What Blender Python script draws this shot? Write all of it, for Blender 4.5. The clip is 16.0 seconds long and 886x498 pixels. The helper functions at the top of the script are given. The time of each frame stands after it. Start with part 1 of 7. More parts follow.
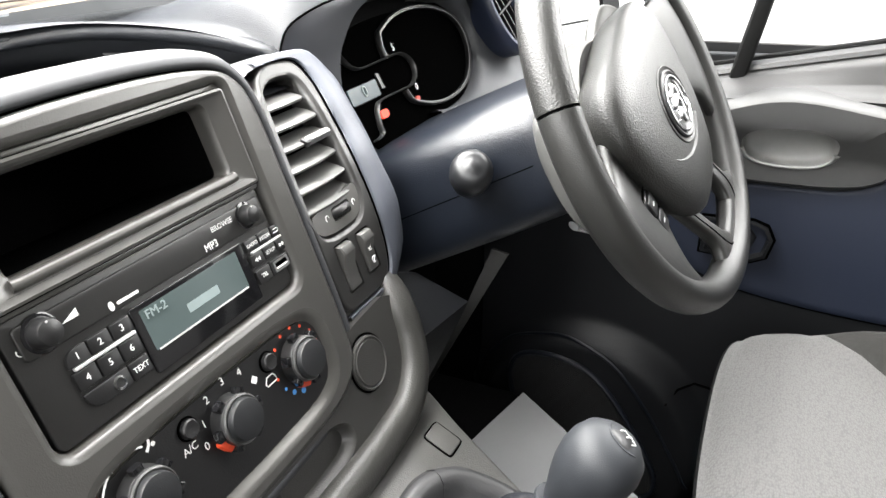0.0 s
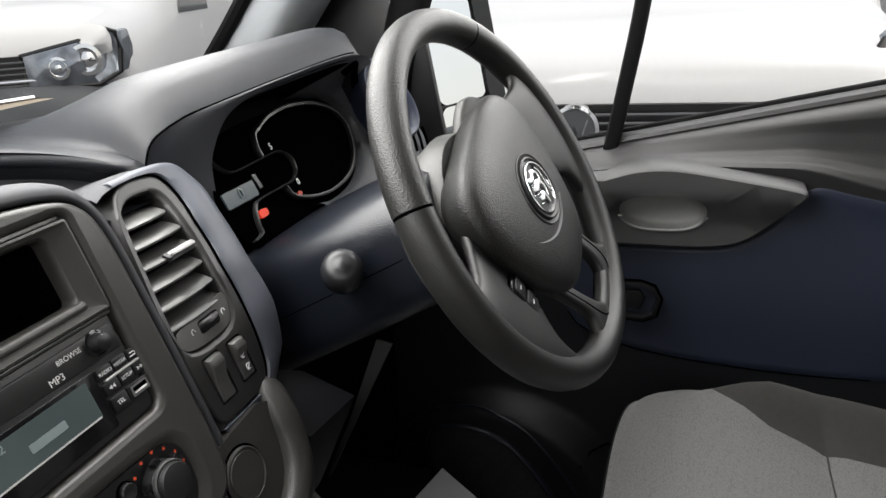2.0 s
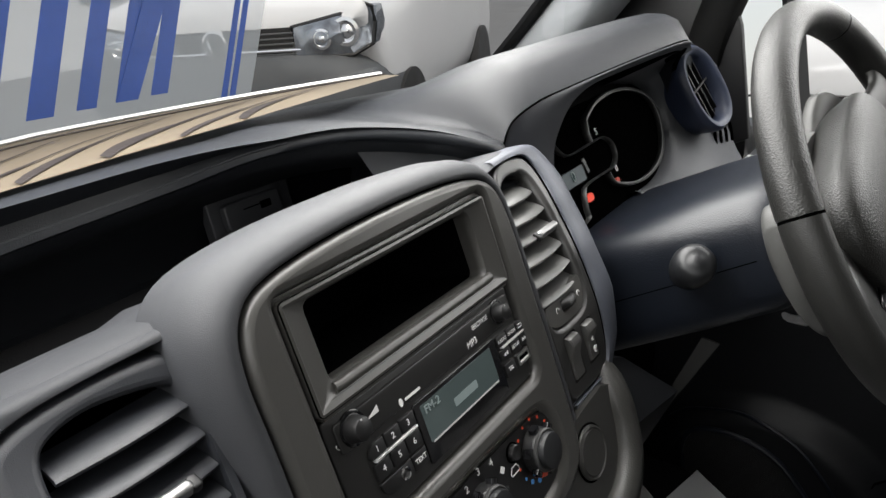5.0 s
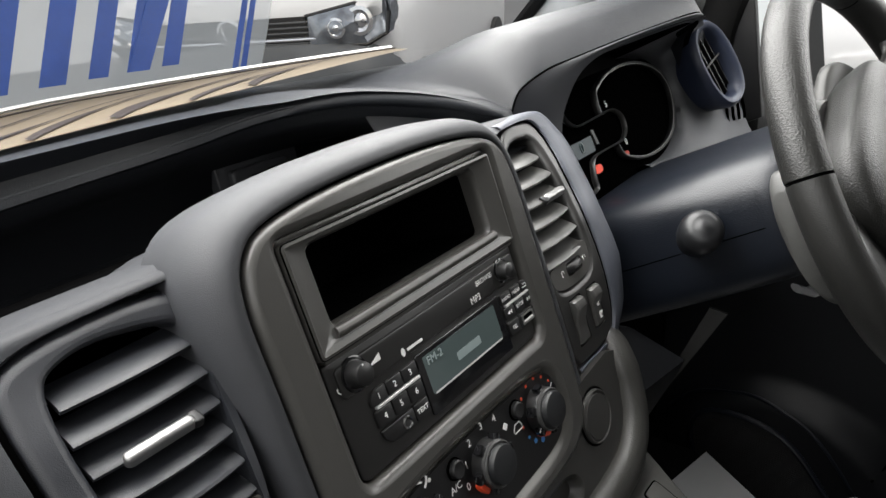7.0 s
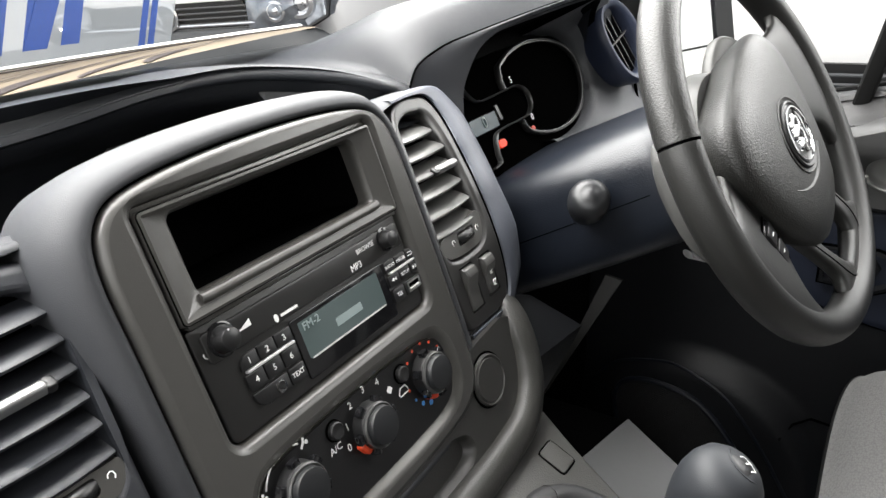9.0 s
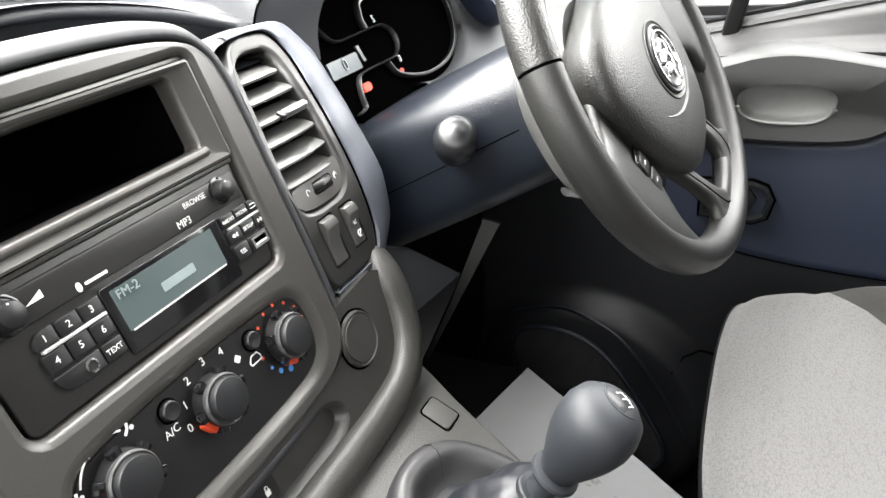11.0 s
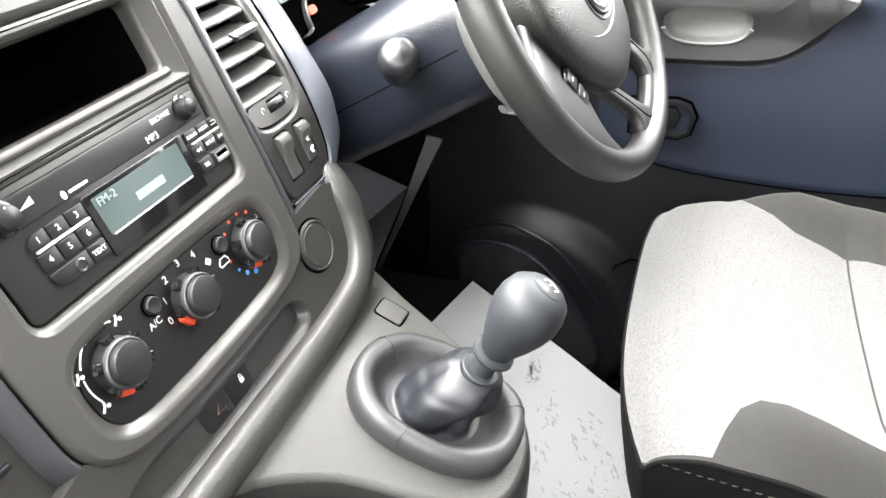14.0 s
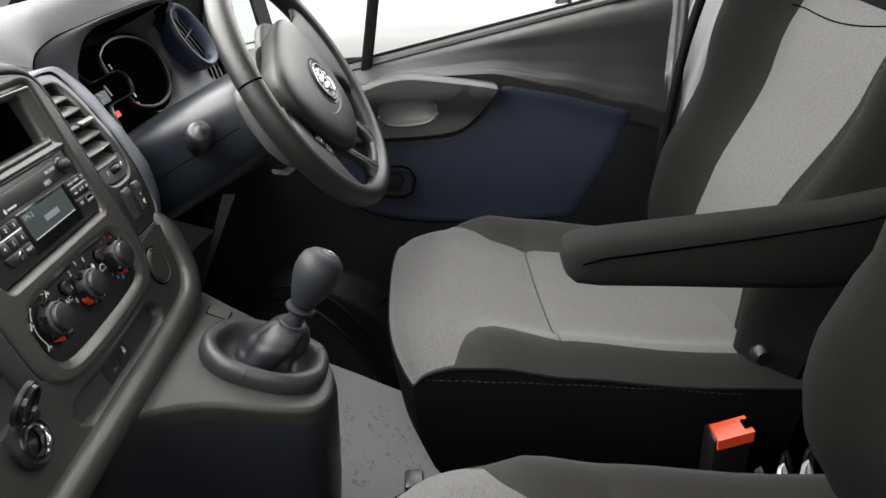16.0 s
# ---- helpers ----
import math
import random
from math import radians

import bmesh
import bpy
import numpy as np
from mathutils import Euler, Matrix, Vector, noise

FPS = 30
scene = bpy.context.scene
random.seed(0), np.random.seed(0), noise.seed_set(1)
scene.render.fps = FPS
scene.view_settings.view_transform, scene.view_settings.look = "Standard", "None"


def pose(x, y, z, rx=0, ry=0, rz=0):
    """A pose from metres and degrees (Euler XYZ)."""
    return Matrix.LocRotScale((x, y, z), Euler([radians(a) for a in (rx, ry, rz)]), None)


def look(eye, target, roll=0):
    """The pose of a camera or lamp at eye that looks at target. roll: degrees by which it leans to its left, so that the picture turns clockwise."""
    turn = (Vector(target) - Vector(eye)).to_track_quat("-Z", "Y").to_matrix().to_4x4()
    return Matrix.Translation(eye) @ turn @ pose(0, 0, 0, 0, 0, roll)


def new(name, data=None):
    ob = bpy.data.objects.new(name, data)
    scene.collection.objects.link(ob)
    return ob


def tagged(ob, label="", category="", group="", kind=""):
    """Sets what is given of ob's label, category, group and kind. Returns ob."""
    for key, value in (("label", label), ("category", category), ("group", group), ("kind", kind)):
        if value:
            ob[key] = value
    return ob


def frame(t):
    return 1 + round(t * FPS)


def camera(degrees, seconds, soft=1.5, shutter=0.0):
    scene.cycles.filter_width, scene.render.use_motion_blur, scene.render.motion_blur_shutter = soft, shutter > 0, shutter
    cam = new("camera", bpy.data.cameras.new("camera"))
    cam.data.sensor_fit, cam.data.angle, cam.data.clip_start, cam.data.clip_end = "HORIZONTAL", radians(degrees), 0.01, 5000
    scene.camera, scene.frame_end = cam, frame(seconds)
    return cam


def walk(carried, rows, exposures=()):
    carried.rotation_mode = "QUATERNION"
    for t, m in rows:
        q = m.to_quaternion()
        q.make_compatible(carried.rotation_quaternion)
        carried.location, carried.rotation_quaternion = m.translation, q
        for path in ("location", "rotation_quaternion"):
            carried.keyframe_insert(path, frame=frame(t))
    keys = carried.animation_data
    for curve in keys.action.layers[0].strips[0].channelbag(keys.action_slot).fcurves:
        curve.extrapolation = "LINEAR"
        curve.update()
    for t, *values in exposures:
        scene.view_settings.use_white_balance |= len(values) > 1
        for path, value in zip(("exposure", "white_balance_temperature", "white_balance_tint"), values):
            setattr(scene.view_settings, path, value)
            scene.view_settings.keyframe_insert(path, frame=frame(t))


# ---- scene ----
cam = camera(64.90, 16.0)
PATH = [
    (0.0, -0.2455, -0.3233, 1.2972, 63.96, 1.93, -65.16),
    (0.5, -0.2342, -0.3627, 1.3165, 65.6, 2.82, -67.96),
    (1.0, -0.2206, -0.3818, 1.3208, 67.08, 3.77, -70.36),
    (1.5, -0.2185, -0.3822, 1.3229, 68.28, 4.23, -71.79),
    (2.0, -0.2248, -0.3751, 1.3265, 68.59, 3.95, -71.76),
    (2.5, -0.2202, -0.3751, 1.3181, 68.88, 3.75, -71.59),
    (3.0, -0.2350, -0.3475, 1.3177, 67.89, 4.18, -68.53),
    (3.5, -0.2362, -0.3408, 1.3175, 66.83, 4.83, -66.54),
    (4.0, -0.2383, -0.3311, 1.3206, 66.47, 4.93, -64.52),
    (4.5, -0.2759, -0.2926, 1.3420, 67.75, 5.08, -58.75),
    (5.0, -0.2909, -0.2588, 1.3483, 67.92, 4.21, -54.87),
    (7.5, -0.2970, -0.2779, 1.3193, 67.45, 4.2, -53.64),
    (8.0, -0.2894, -0.2925, 1.3168, 66.93, 4.06, -53.97),
    (10.5, -0.2685, -0.3371, 1.3006, 64.23, 4.65, -64.54),
    (11.0, -0.2329, -0.3320, 1.2790, 62.7, 4.68, -66.04),
    (11.5, -0.1554, -0.2906, 1.2186, 57.75, 4.32, -66.73),
    (12.0, -0.0593, -0.2380, 1.1323, 49.34, 3.55, -66.31),
    (12.5, -0.0269, -0.2192, 1.1181, 48.02, 3.45, -66.44),
    (13.0, -0.0470, -0.2503, 1.1401, 49.02, 4.07, -67.91),
    (13.5, -0.1688, -0.3115, 1.2093, 52.08, 3.04, -70.2),
    (14.0, -0.2839, -0.3541, 1.2920, 56.55, 3.74, -70.54),
    (14.5, -0.3578, -0.3752, 1.3192, 59.84, 4.36, -71.83),
    (15.0, -0.4342, -0.3743, 1.3085, 61.99, 3.58, -78.36),
    (15.5, -0.5088, -0.3764, 1.3055, 64.69, 3.36, -87.29),
    (16.0, -0.6041, -0.3949, 1.3141, 65.57, 3.04, -91.97),
]
EXPOSURES = [(0.0, 1.15), (0.5, 0.65), (1.0, 0.1), (1.5, -0.38), (3.5, -0.36), (5.0, -0.45), (8.0, -0.17), (10.5, 1.08), (11.0, 1.22), (11.5, 1.6), (12.0, 2.1), (13.0, 2.25), (13.5, 2.3), (14.0, 2.0), (14.5, 1.42), (15.0, 1.12), (15.5, 0.56), (16.0, -0.13)]
walk(cam, [(t, pose(x, y, z, a, b, c)) for t, x, y, z, a, b, c in PATH], EXPOSURES)

# ---- light: bright overcast daylight ----
world = bpy.data.worlds.new("overcast")
scene.world = world
world.use_nodes = True
wn, wl = world.node_tree.nodes, world.node_tree.links
sky = wn.new("ShaderNodeTexSky")
sky.sky_type, sky.sun_disc = "NISHITA", False
sky.sun_elevation, sky.sun_rotation = radians(50), radians(215)
sky.air_density, sky.dust_density, sky.ozone_density = 1.6, 4.0, 1.0
haze = wn.new("ShaderNodeMixRGB")
haze.inputs[0].default_value = 0.55
haze.inputs[2].default_value = (11.6, 11.6, 11.5, 1)
wl.new(sky.outputs[0], haze.inputs[1])
wl.new(haze.outputs[0], wn["Background"].inputs[0])
wn["Background"].inputs[1].default_value = 0.15
sun = new("sun", bpy.data.lights.new("sun", "SUN"))
sun.data.energy, sun.data.angle, sun.data.color = 1.5, radians(12), (1.0, 0.96, 0.9)
sun.matrix_world = look((-3, -2.5, 6), (0, 0, 1))



def opening_lamp(name, at, to, width, height, watts):
    """Skylight that comes in at an opening."""
    ob = new(name, bpy.data.lights.new(name, "AREA"))
    ob.data.shape, ob.data.size, ob.data.size_y, ob.data.energy, ob.data.color = "RECTANGLE", width, height, watts, (1.0, 0.985, 0.955)
    ob.matrix_world = look(at, to)
    return ob


opening_lamp("windscreen_skylight", (0.0, 0.14, 1.62), (0.0, -0.55, 1.05), 1.40, 0.60, 38)
opening_lamp("passenger_window_skylight", (-0.80, -0.40, 1.50), (0.2, -0.40, 0.95), 0.85, 0.50, 2.5)
opening_lamp("side_window_skylight", (0.80, -0.46, 1.50), (0.25, -0.45, 1.02), 0.90, 0.50, 10)

# ---- drawing units: the plan is drawn in units of 0.923 m with the ground 0.296 below its zero ----
UNIT, LIFT = 0.923, 0.273
TOP = {}


def metres(p):
    return Vector((p[0] * UNIT, p[1] * UNIT, p[2] * UNIT + LIFT))


def thing(name, base, label, category, group="", kind=""):
    ob = new(name)
    ob.empty_display_size = 0.05
    ob.location = metres(base)
    TOP[ob.name] = metres(base)
    return tagged(ob, label, category, group, kind)


def linked(name, bm, material, origin, angle):
    bmesh.ops.recalc_face_normals(bm, faces=bm.faces[:])
    for v in bm.verts:
        v.co = metres(v.co) - origin
    me = bpy.data.meshes.new(name)
    bm.to_mesh(me)
    bm.free()
    me.materials.append(material)
    me.polygons.foreach_set("use_smooth", [True] * len(me.polygons))
    me.set_sharp_from_angle(angle=radians(angle))
    return new(name, me)


def part(name, bm, material, parent, label="", angle=38):
    root = parent
    while root.parent:
        root = root.parent
    ob = linked(name, bm, material, TOP[root.name], angle)
    ob.parent = parent
    return tagged(ob, label)


def solo(name, bm, material, label, category, kind="", group="", angle=38, base=(0, 0, 0)):
    ob = linked(name, bm, material, metres(base), angle)
    ob.location = metres(base)
    TOP[ob.name] = metres(base)
    return tagged(ob, label, category, group, kind)


# ---- geometry helpers ----
class Plane:
    """A local frame: origin, two axes in the plane and the axis out of it."""

    def __init__(self, o, eu, ev):
        self.o, self.u, self.v = Vector(o), Vector(eu).normalized(), Vector(ev).normalized()
        self.w = self.u.cross(self.v).normalized()
        self.v = self.w.cross(self.u)

    def __call__(self, u, v, w=0.0):
        return self.o + u * self.u + v * self.v + w * self.w


def spl(pts, n=8, closed=False):
    """A smooth curve through points."""
    out, m = [], len(pts)
    P = [Vector(p) for p in pts]
    for i in range(m if closed else m - 1):
        if closed:
            a, b, c, d = P[i - 1], P[i], P[(i + 1) % m], P[(i + 2) % m]
        else:
            a, b, c, d = P[max(i - 1, 0)], P[i], P[i + 1], P[min(i + 2, m - 1)]
        for k in range(n):
            t = k / n
            out.append(0.5 * (2 * b + (c - a) * t + (2 * a - 5 * b + 4 * c - d) * t * t + (3 * b - a - 3 * c + d) * t ** 3))
    if not closed:
        out.append(P[-1])
    return out


def lerps(table, x):
    """Straight-line interpolation in a table of (x, value)."""
    if x <= table[0][0]:
        return table[0][1]
    for (a, p), (b, q) in zip(table, table[1:]):
        if x <= b:
            k = (x - a) / (b - a)
            k = k * k * (3 - 2 * k) * 0.5 + k * 0.5
            return p + (q - p) * k
    return table[-1][1]


def rrect(u0, u1, v0, v1, r, n=5):
    """A rectangle with rounded corners, counter-clockwise. r: one radius or four (from lower left)."""
    rs = r if isinstance(r, (tuple, list)) else (r,) * 4
    out = []
    for (cx, cy, sx, sy, a0), q in zip(((u0, v0, 1, 1, 180), (u1, v0, -1, 1, 270), (u1, v1, -1, -1, 0), (u0, v1, 1, -1, 90)), rs):
        for k in range(n + 1):
            a = radians(a0 + 90 * k / n)
            out.append((cx + sx * q + q * math.cos(a), cy + sy * q + q * math.sin(a)))
    return out


def oval(cu, cv, ru, rv, n=32, p=2.0):
    out = []
    for k in range(n):
        a = 2 * math.pi * k / n
        c, s = math.cos(a), math.sin(a)
        out.append((cu + ru * math.copysign(abs(c) ** (2 / p), c), cv + rv * math.copysign(abs(s) ** (2 / p), s)))
    return out


def area(o):
    return 0.5 * sum(a[0] * b[1] - b[0] * a[1] for a, b in zip(o, o[1:] + o[:1]))


def offset(o, d):
    """An outline moved outwards by d."""
    o = [Vector((p[0], p[1])) for p in o]
    sg = 1 if area(o) > 0 else -1
    out = []
    for i, p in enumerate(o):
        t1, t2 = (p - o[i - 1]), (o[(i + 1) % len(o)] - p)
        t1 = t1.normalized() if t1.length > 1e-9 else t2.normalized()
        t2 = t2.normalized() if t2.length > 1e-9 else t1
        n = Vector((t1.y + t2.y, -t1.x - t2.x))
        n = n.normalized() if n.length > 1e-9 else Vector((t1.y, -t1.x))
        k = max(0.45, n.dot(Vector((t1.y, -t1.x))))
        out.append(tuple(p + n * (sg * d / k)))
    return out


def ring(bm, pts):
    return [bm.verts.new(p) for p in pts]


def bridge(bm, a, b, closed=True):
    n = len(a)
    for i in range(n if closed else n - 1):
        j = (i + 1) % n
        bm.faces.new((a[i], a[j], b[j], b[i]))


def loft(rings, caps=(True, True), closed=True, bm=None):
    bm = bm or bmesh.new()
    rs = [ring(bm, r) for r in rings]
    for a, b in zip(rs, rs[1:]):
        bridge(bm, a, b, closed)
    if closed and caps[0]:
        bm.faces.new(rs[0][::-1])
    if closed and caps[1]:
        bm.faces.new(rs[-1])
    return bm


def prism(f, o, w0, w1, bev=0.0, bm=None, back=True, seg=3):
    """A plate with that outline in the frame f, from w0 up to w1, with a rounded upper edge."""
    rings = [[f(u, v, w0) for u, v in o]]
    if bev:
        for k in range(seg + 1):
            a = 0.5 * math.pi * k / seg
            rings.append([f(u, v, w1 - bev + bev * math.sin(a)) for u, v in offset(o, -bev * (1 - math.cos(a)))])
    else:
        rings.append([f(u, v, w1) for u, v in o])
    return loft(rings, (back, True), bm=bm)


def funnel(f, steps, bm=None, caps=(False, False)):
    """A surface through outlines (outline, w) of equal counts."""
    return loft([[f(u, v, w) for u, v in o] for o, w in steps], caps, bm=bm)


def holed(f, o, holes, w0, w1, bm=None):
    """A plate with holes."""
    bm = bm or bmesh.new()
    edges, tops = [], []
    for loop in [o] + holes:
        vs = ring(bm, [f(u, v, w1) for u, v in loop])
        tops.append(vs)
        edges += [bm.edges.new((vs[i], vs[(i + 1) % len(vs)])) for i in range(len(vs))]
    bmesh.ops.triangle_fill(bm, edges=edges, use_beauty=True, use_dissolve=False)
    for loop, vs in zip([o] + holes, tops):
        low = ring(bm, [f(u, v, w0) for u, v in loop])
        bridge(bm, vs, low)
    return bm


def sweep(path, ru, rv=None, n=12, up=(0, 0, 1), caps=True, bm=None, shape=2.0):
    """A bar along a path. ru, rv: half widths, numbers or one for each point."""
    path = [Vector(p) for p in path]
    m = len(path)
    ru = ru if isinstance(ru, (list, tuple)) else [ru] * m
    rv = ru if rv is None else rv if isinstance(rv, (list, tuple)) else [rv] * m
    rings, up = [], Vector(up)
    for i, p in enumerate(path):
        t = (path[min(i + 1, m - 1)] - path[max(i - 1, 0)]).normalized()
        side = t.cross(up)
        side = side.normalized() if side.length > 1e-6 else t.orthogonal().normalized()
        top = side.cross(t)
        rings.append([p + side * a + top * b for a, b in oval(0, 0, ru[i], rv[i], n, shape)])
    return loft(rings, (caps, caps), bm=bm)


def turned(f, profile, n=32, caps=(True, True), bm=None, squash=1.0):
    """A body of revolution about the frame's w axis: (radius, w)."""
    return loft([[f(r * math.cos(2 * math.pi * k / n), squash * r * math.sin(2 * math.pi * k / n), w) for k in range(n)] for r, w in profile], caps, bm=bm)


def sheet(fn, nu, nv, bm=None):
    """A surface fn(s, t) with s, t from 0 to 1."""
    bm = bm or bmesh.new()
    g = [[bm.verts.new(fn(i / nu, j / nv)) for i in range(nu + 1)] for j in range(nv + 1)]
    for j in range(nv):
        for i in range(nu):
            bm.faces.new((g[j][i], g[j][i + 1], g[j + 1][i + 1], g[j + 1][i]))
    return bm


def box(x0, x1, y0, y1, z0, z1, bev=0.004, bm=None, seg=2):
    b = bmesh.new()
    bmesh.ops.create_cube(b, size=1)
    for v in b.verts:
        v.co = Vector((x0 + (v.co.x + 0.5) * (x1 - x0), y0 + (v.co.y + 0.5) * (y1 - y0), z0 + (v.co.z + 0.5) * (z1 - z0)))
    if bev:
        bmesh.ops.bevel(b, geom=b.edges[:], offset=bev, segments=seg, profile=0.5, affect="EDGES")
    return b


def lettering(text, size, f, u, v, w, thick=0.0003, turn=0.0, align="CENTER"):
    """Words in the built-in font, standing on the frame f at (u, v, w)."""
    cu = bpy.data.curves.new("words", "FONT")
    cu.body, cu.size, cu.extrude, cu.align_x, cu.align_y = text, size, thick, align, "CENTER"
    cu.resolution_u = 3
    ob = bpy.data.objects.new("words", cu)
    me = bpy.data.meshes.new_from_object(ob)
    bm = bmesh.new()
    bm.from_mesh(me)
    c, s = math.cos(radians(turn)), math.sin(radians(turn))
    for p in bm.verts:
        x, y, z = p.co
        p.co = f(u + x * c - y * s, v + x * s + y * c, w + z + thick)
    bpy.data.meshes.remove(me)
    bpy.data.objects.remove(ob)
    bpy.data.curves.remove(cu)
    return bm


# ---- materials ----
def surface(name, colour, rough=0.5, metal=0.0, grain=0.0, scale=900.0, wear=0.12, spot=6.0, sheen=0.0, coat=0.0, spec=0.5, cells=True, tint=None, uneven=0.12):
    m = bpy.data.materials.new(name)
    m.use_nodes = True
    nt = m.node_tree
    b = nt.nodes["Principled BSDF"]
    b.inputs["Metallic"].default_value = metal
    b.inputs["Specular IOR Level"].default_value = spec
    b.inputs["Coat Weight"].default_value = coat
    b.inputs["Sheen Weight"].default_value = sheen
    tc = nt.nodes.new("ShaderNodeTexCoord")
    big, fine = nt.nodes.new("ShaderNodeTexNoise"), nt.nodes.new("ShaderNodeTexNoise")
    big.inputs["Scale"].default_value, big.inputs["Detail"].default_value = spot, 6
    fine.inputs["Scale"].default_value, fine.inputs["Detail"].default_value = spot * 22, 3
    for n in (big, fine):
        nt.links.new(tc.outputs["Object"], n.inputs["Vector"])
    both = nt.nodes.new("ShaderNodeMath")
    both.operation = "MULTIPLY_ADD"
    both.inputs[1].default_value = 0.4
    nt.links.new(fine.outputs["Fac"], both.inputs[0])
    nt.links.new(big.outputs["Fac"], both.inputs[2])
    ramp = nt.nodes.new("ShaderNodeMapRange")
    ramp.inputs["From Min"].default_value, ramp.inputs["From Max"].default_value = 0.45, 0.95
    ramp.inputs["To Min"].default_value, ramp.inputs["To Max"].default_value = 0.0, 1.0
    nt.links.new(both.outputs[0], ramp.inputs["Value"])
    mix = nt.nodes.new("ShaderNodeMixRGB")
    mix.inputs[1].default_value = (*[c * (1 - wear) for c in colour], 1)
    mix.inputs[2].default_value = (*[min(1, c * (1 + wear)) for c in (tint or colour)], 1)
    nt.links.new(ramp.outputs[0], mix.inputs[0])
    nt.links.new(mix.outputs[0], b.inputs["Base Color"])
    rr = nt.nodes.new("ShaderNodeMapRange")
    rr.inputs["To Min"].default_value, rr.inputs["To Max"].default_value = rough * (1 - uneven), min(1, rough * (1 + uneven))
    nt.links.new(ramp.outputs[0], rr.inputs["Value"])
    nt.links.new(rr.outputs[0], b.inputs["Roughness"])
    if grain:
        g = nt.nodes.new("ShaderNodeTexVoronoi" if cells else "ShaderNodeTexNoise")
        g.inputs["Scale"].default_value = scale
        if cells:
            g.feature = "SMOOTH_F1"
        nt.links.new(tc.outputs["Object"], g.inputs["Vector"])
        bump = nt.nodes.new("ShaderNodeBump")
        bump.inputs["Strength"].default_value, bump.inputs["Distance"].default_value = grain, 0.0006
        nt.links.new(g.outputs[0], bump.inputs["Height"])
        nt.links.new(bump.outputs[0], b.inputs["Normal"])
    return m


def glowing(name, colour, strength):
    m = bpy.data.materials.new(name)
    m.use_nodes = True
    b = m.node_tree.nodes["Principled BSDF"]
    b.inputs["Base Color"].default_value = (*[c * 0.3 for c in colour], 1)
    b.inputs["Emission Color"].default_value = (*colour, 1)
    b.inputs["Emission Strength"].default_value = strength
    return m


def weave(name, colour, dark, sx=330.0, sy=620.0):
    """Woven seat cloth: short raised dashes in rows."""
    m = surface(name, colour, 0.9, sheen=0.15, wear=0.06, spot=9)
    nt = m.node_tree
    b = nt.nodes["Principled BSDF"]
    tc = nt.nodes.new("ShaderNodeTexCoord")
    mp = nt.nodes.new("ShaderNodeMapping")
    mp.inputs["Scale"].default_value = (sx, sy, sy)
    nt.links.new(tc.outputs["Object"], mp.inputs[0])
    v = nt.nodes.new("ShaderNodeTexVoronoi")
    v.inputs["Scale"].default_value, v.inputs["Randomness"].default_value = 1.0, 0.75
    nt.links.new(mp.outputs[0], v.inputs["Vector"])
    old = b.inputs["Base Color"].links[0].from_socket
    mix = nt.nodes.new("ShaderNodeMixRGB")
    mix.inputs[2].default_value = (*dark, 1)
    k = nt.nodes.new("ShaderNodeMapRange")
    k.inputs["From Min"].default_value, k.inputs["From Max"].default_value = 0.35, 0.8
    nt.links.new(v.outputs["Distance"], k.inputs["Value"])
    nt.links.new(k.outputs[0], mix.inputs[0])
    nt.links.new(old, mix.inputs[1])
    nt.links.new(mix.outputs[0], b.inputs["Base Color"])
    bump = nt.nodes.new("ShaderNodeBump")
    bump.invert = True
    bump.inputs["Strength"].default_value, bump.inputs["Distance"].default_value = 0.5, 0.0008
    nt.links.new(v.outputs["Distance"], bump.inputs["Height"])
    nt.links.new(bump.outputs[0], b.inputs["Normal"])
    return m


def glass(name, tint=(1, 1, 1), rough=0.0):
    """A thin pane: clear, with the mirror image that its angle gives."""
    m = bpy.data.materials.new(name)
    m.use_nodes = True
    nt = m.node_tree
    nt.nodes.remove(nt.nodes["Principled BSDF"])
    tr, gl, mx, fr, pw = (nt.nodes.new("ShaderNode" + k) for k in ("BsdfTransparent", "BsdfGlossy", "MixShader", "LayerWeight", "Math"))
    tr.inputs[0].default_value = (*tint, 1)
    gl.inputs["Roughness"].default_value = rough
    fr.inputs["Blend"].default_value = 0.5
    pw.operation = "POWER"
    pw.inputs[1].default_value = 4.0
    nt.links.new(fr.outputs["Facing"], pw.inputs[0])
    nt.links.new(pw.outputs[0], mx.inputs[0])
    nt.links.new(tr.outputs[0], mx.inputs[1])
    nt.links.new(gl.outputs[0], mx.inputs[2])
    nt.links.new(mx.outputs[0], nt.nodes["Material Output"].inputs[0])
    return m


charcoal = surface("charcoal_plastic", (0.0165, 0.0180, 0.0222), 0.46, grain=0.22, scale=2000)
vent_blue = surface("slate_blue_vent", (0.018, 0.024, 0.045), 0.42, grain=0.2, scale=1500)
bin_mat = surface("bin_lining", (0.0085, 0.0096, 0.0120), 0.46, grain=0.25, scale=1500, spec=0.40)
grained = surface("grained_dash_skin", (0.0078, 0.0092, 0.0122), 0.46, grain=0.42, scale=1400, spec=0.42)
# Charcoal in two tones: lifted for windscreen light, lowered for the passenger side
housing_mat = surface("matte_charcoal_housing", (0.032, 0.0335, 0.0375), 0.60, grain=0.18, scale=2000, spec=0.4)
shelf_mat = surface("matte_charcoal_shelf", (0.0150, 0.0162, 0.0195), 0.64, grain=0.2, scale=2000, spec=0.35)
shoulder_mat = surface("bin_shoulder_plastic", (0.0060, 0.0069, 0.0090), 0.44, grain=0.25, scale=1500, spec=0.40)
bezel_mat = surface("vent_bezel_plastic", (0.0230, 0.0226, 0.0220), 0.34, grain=0.1, scale=1500, wear=0.05)
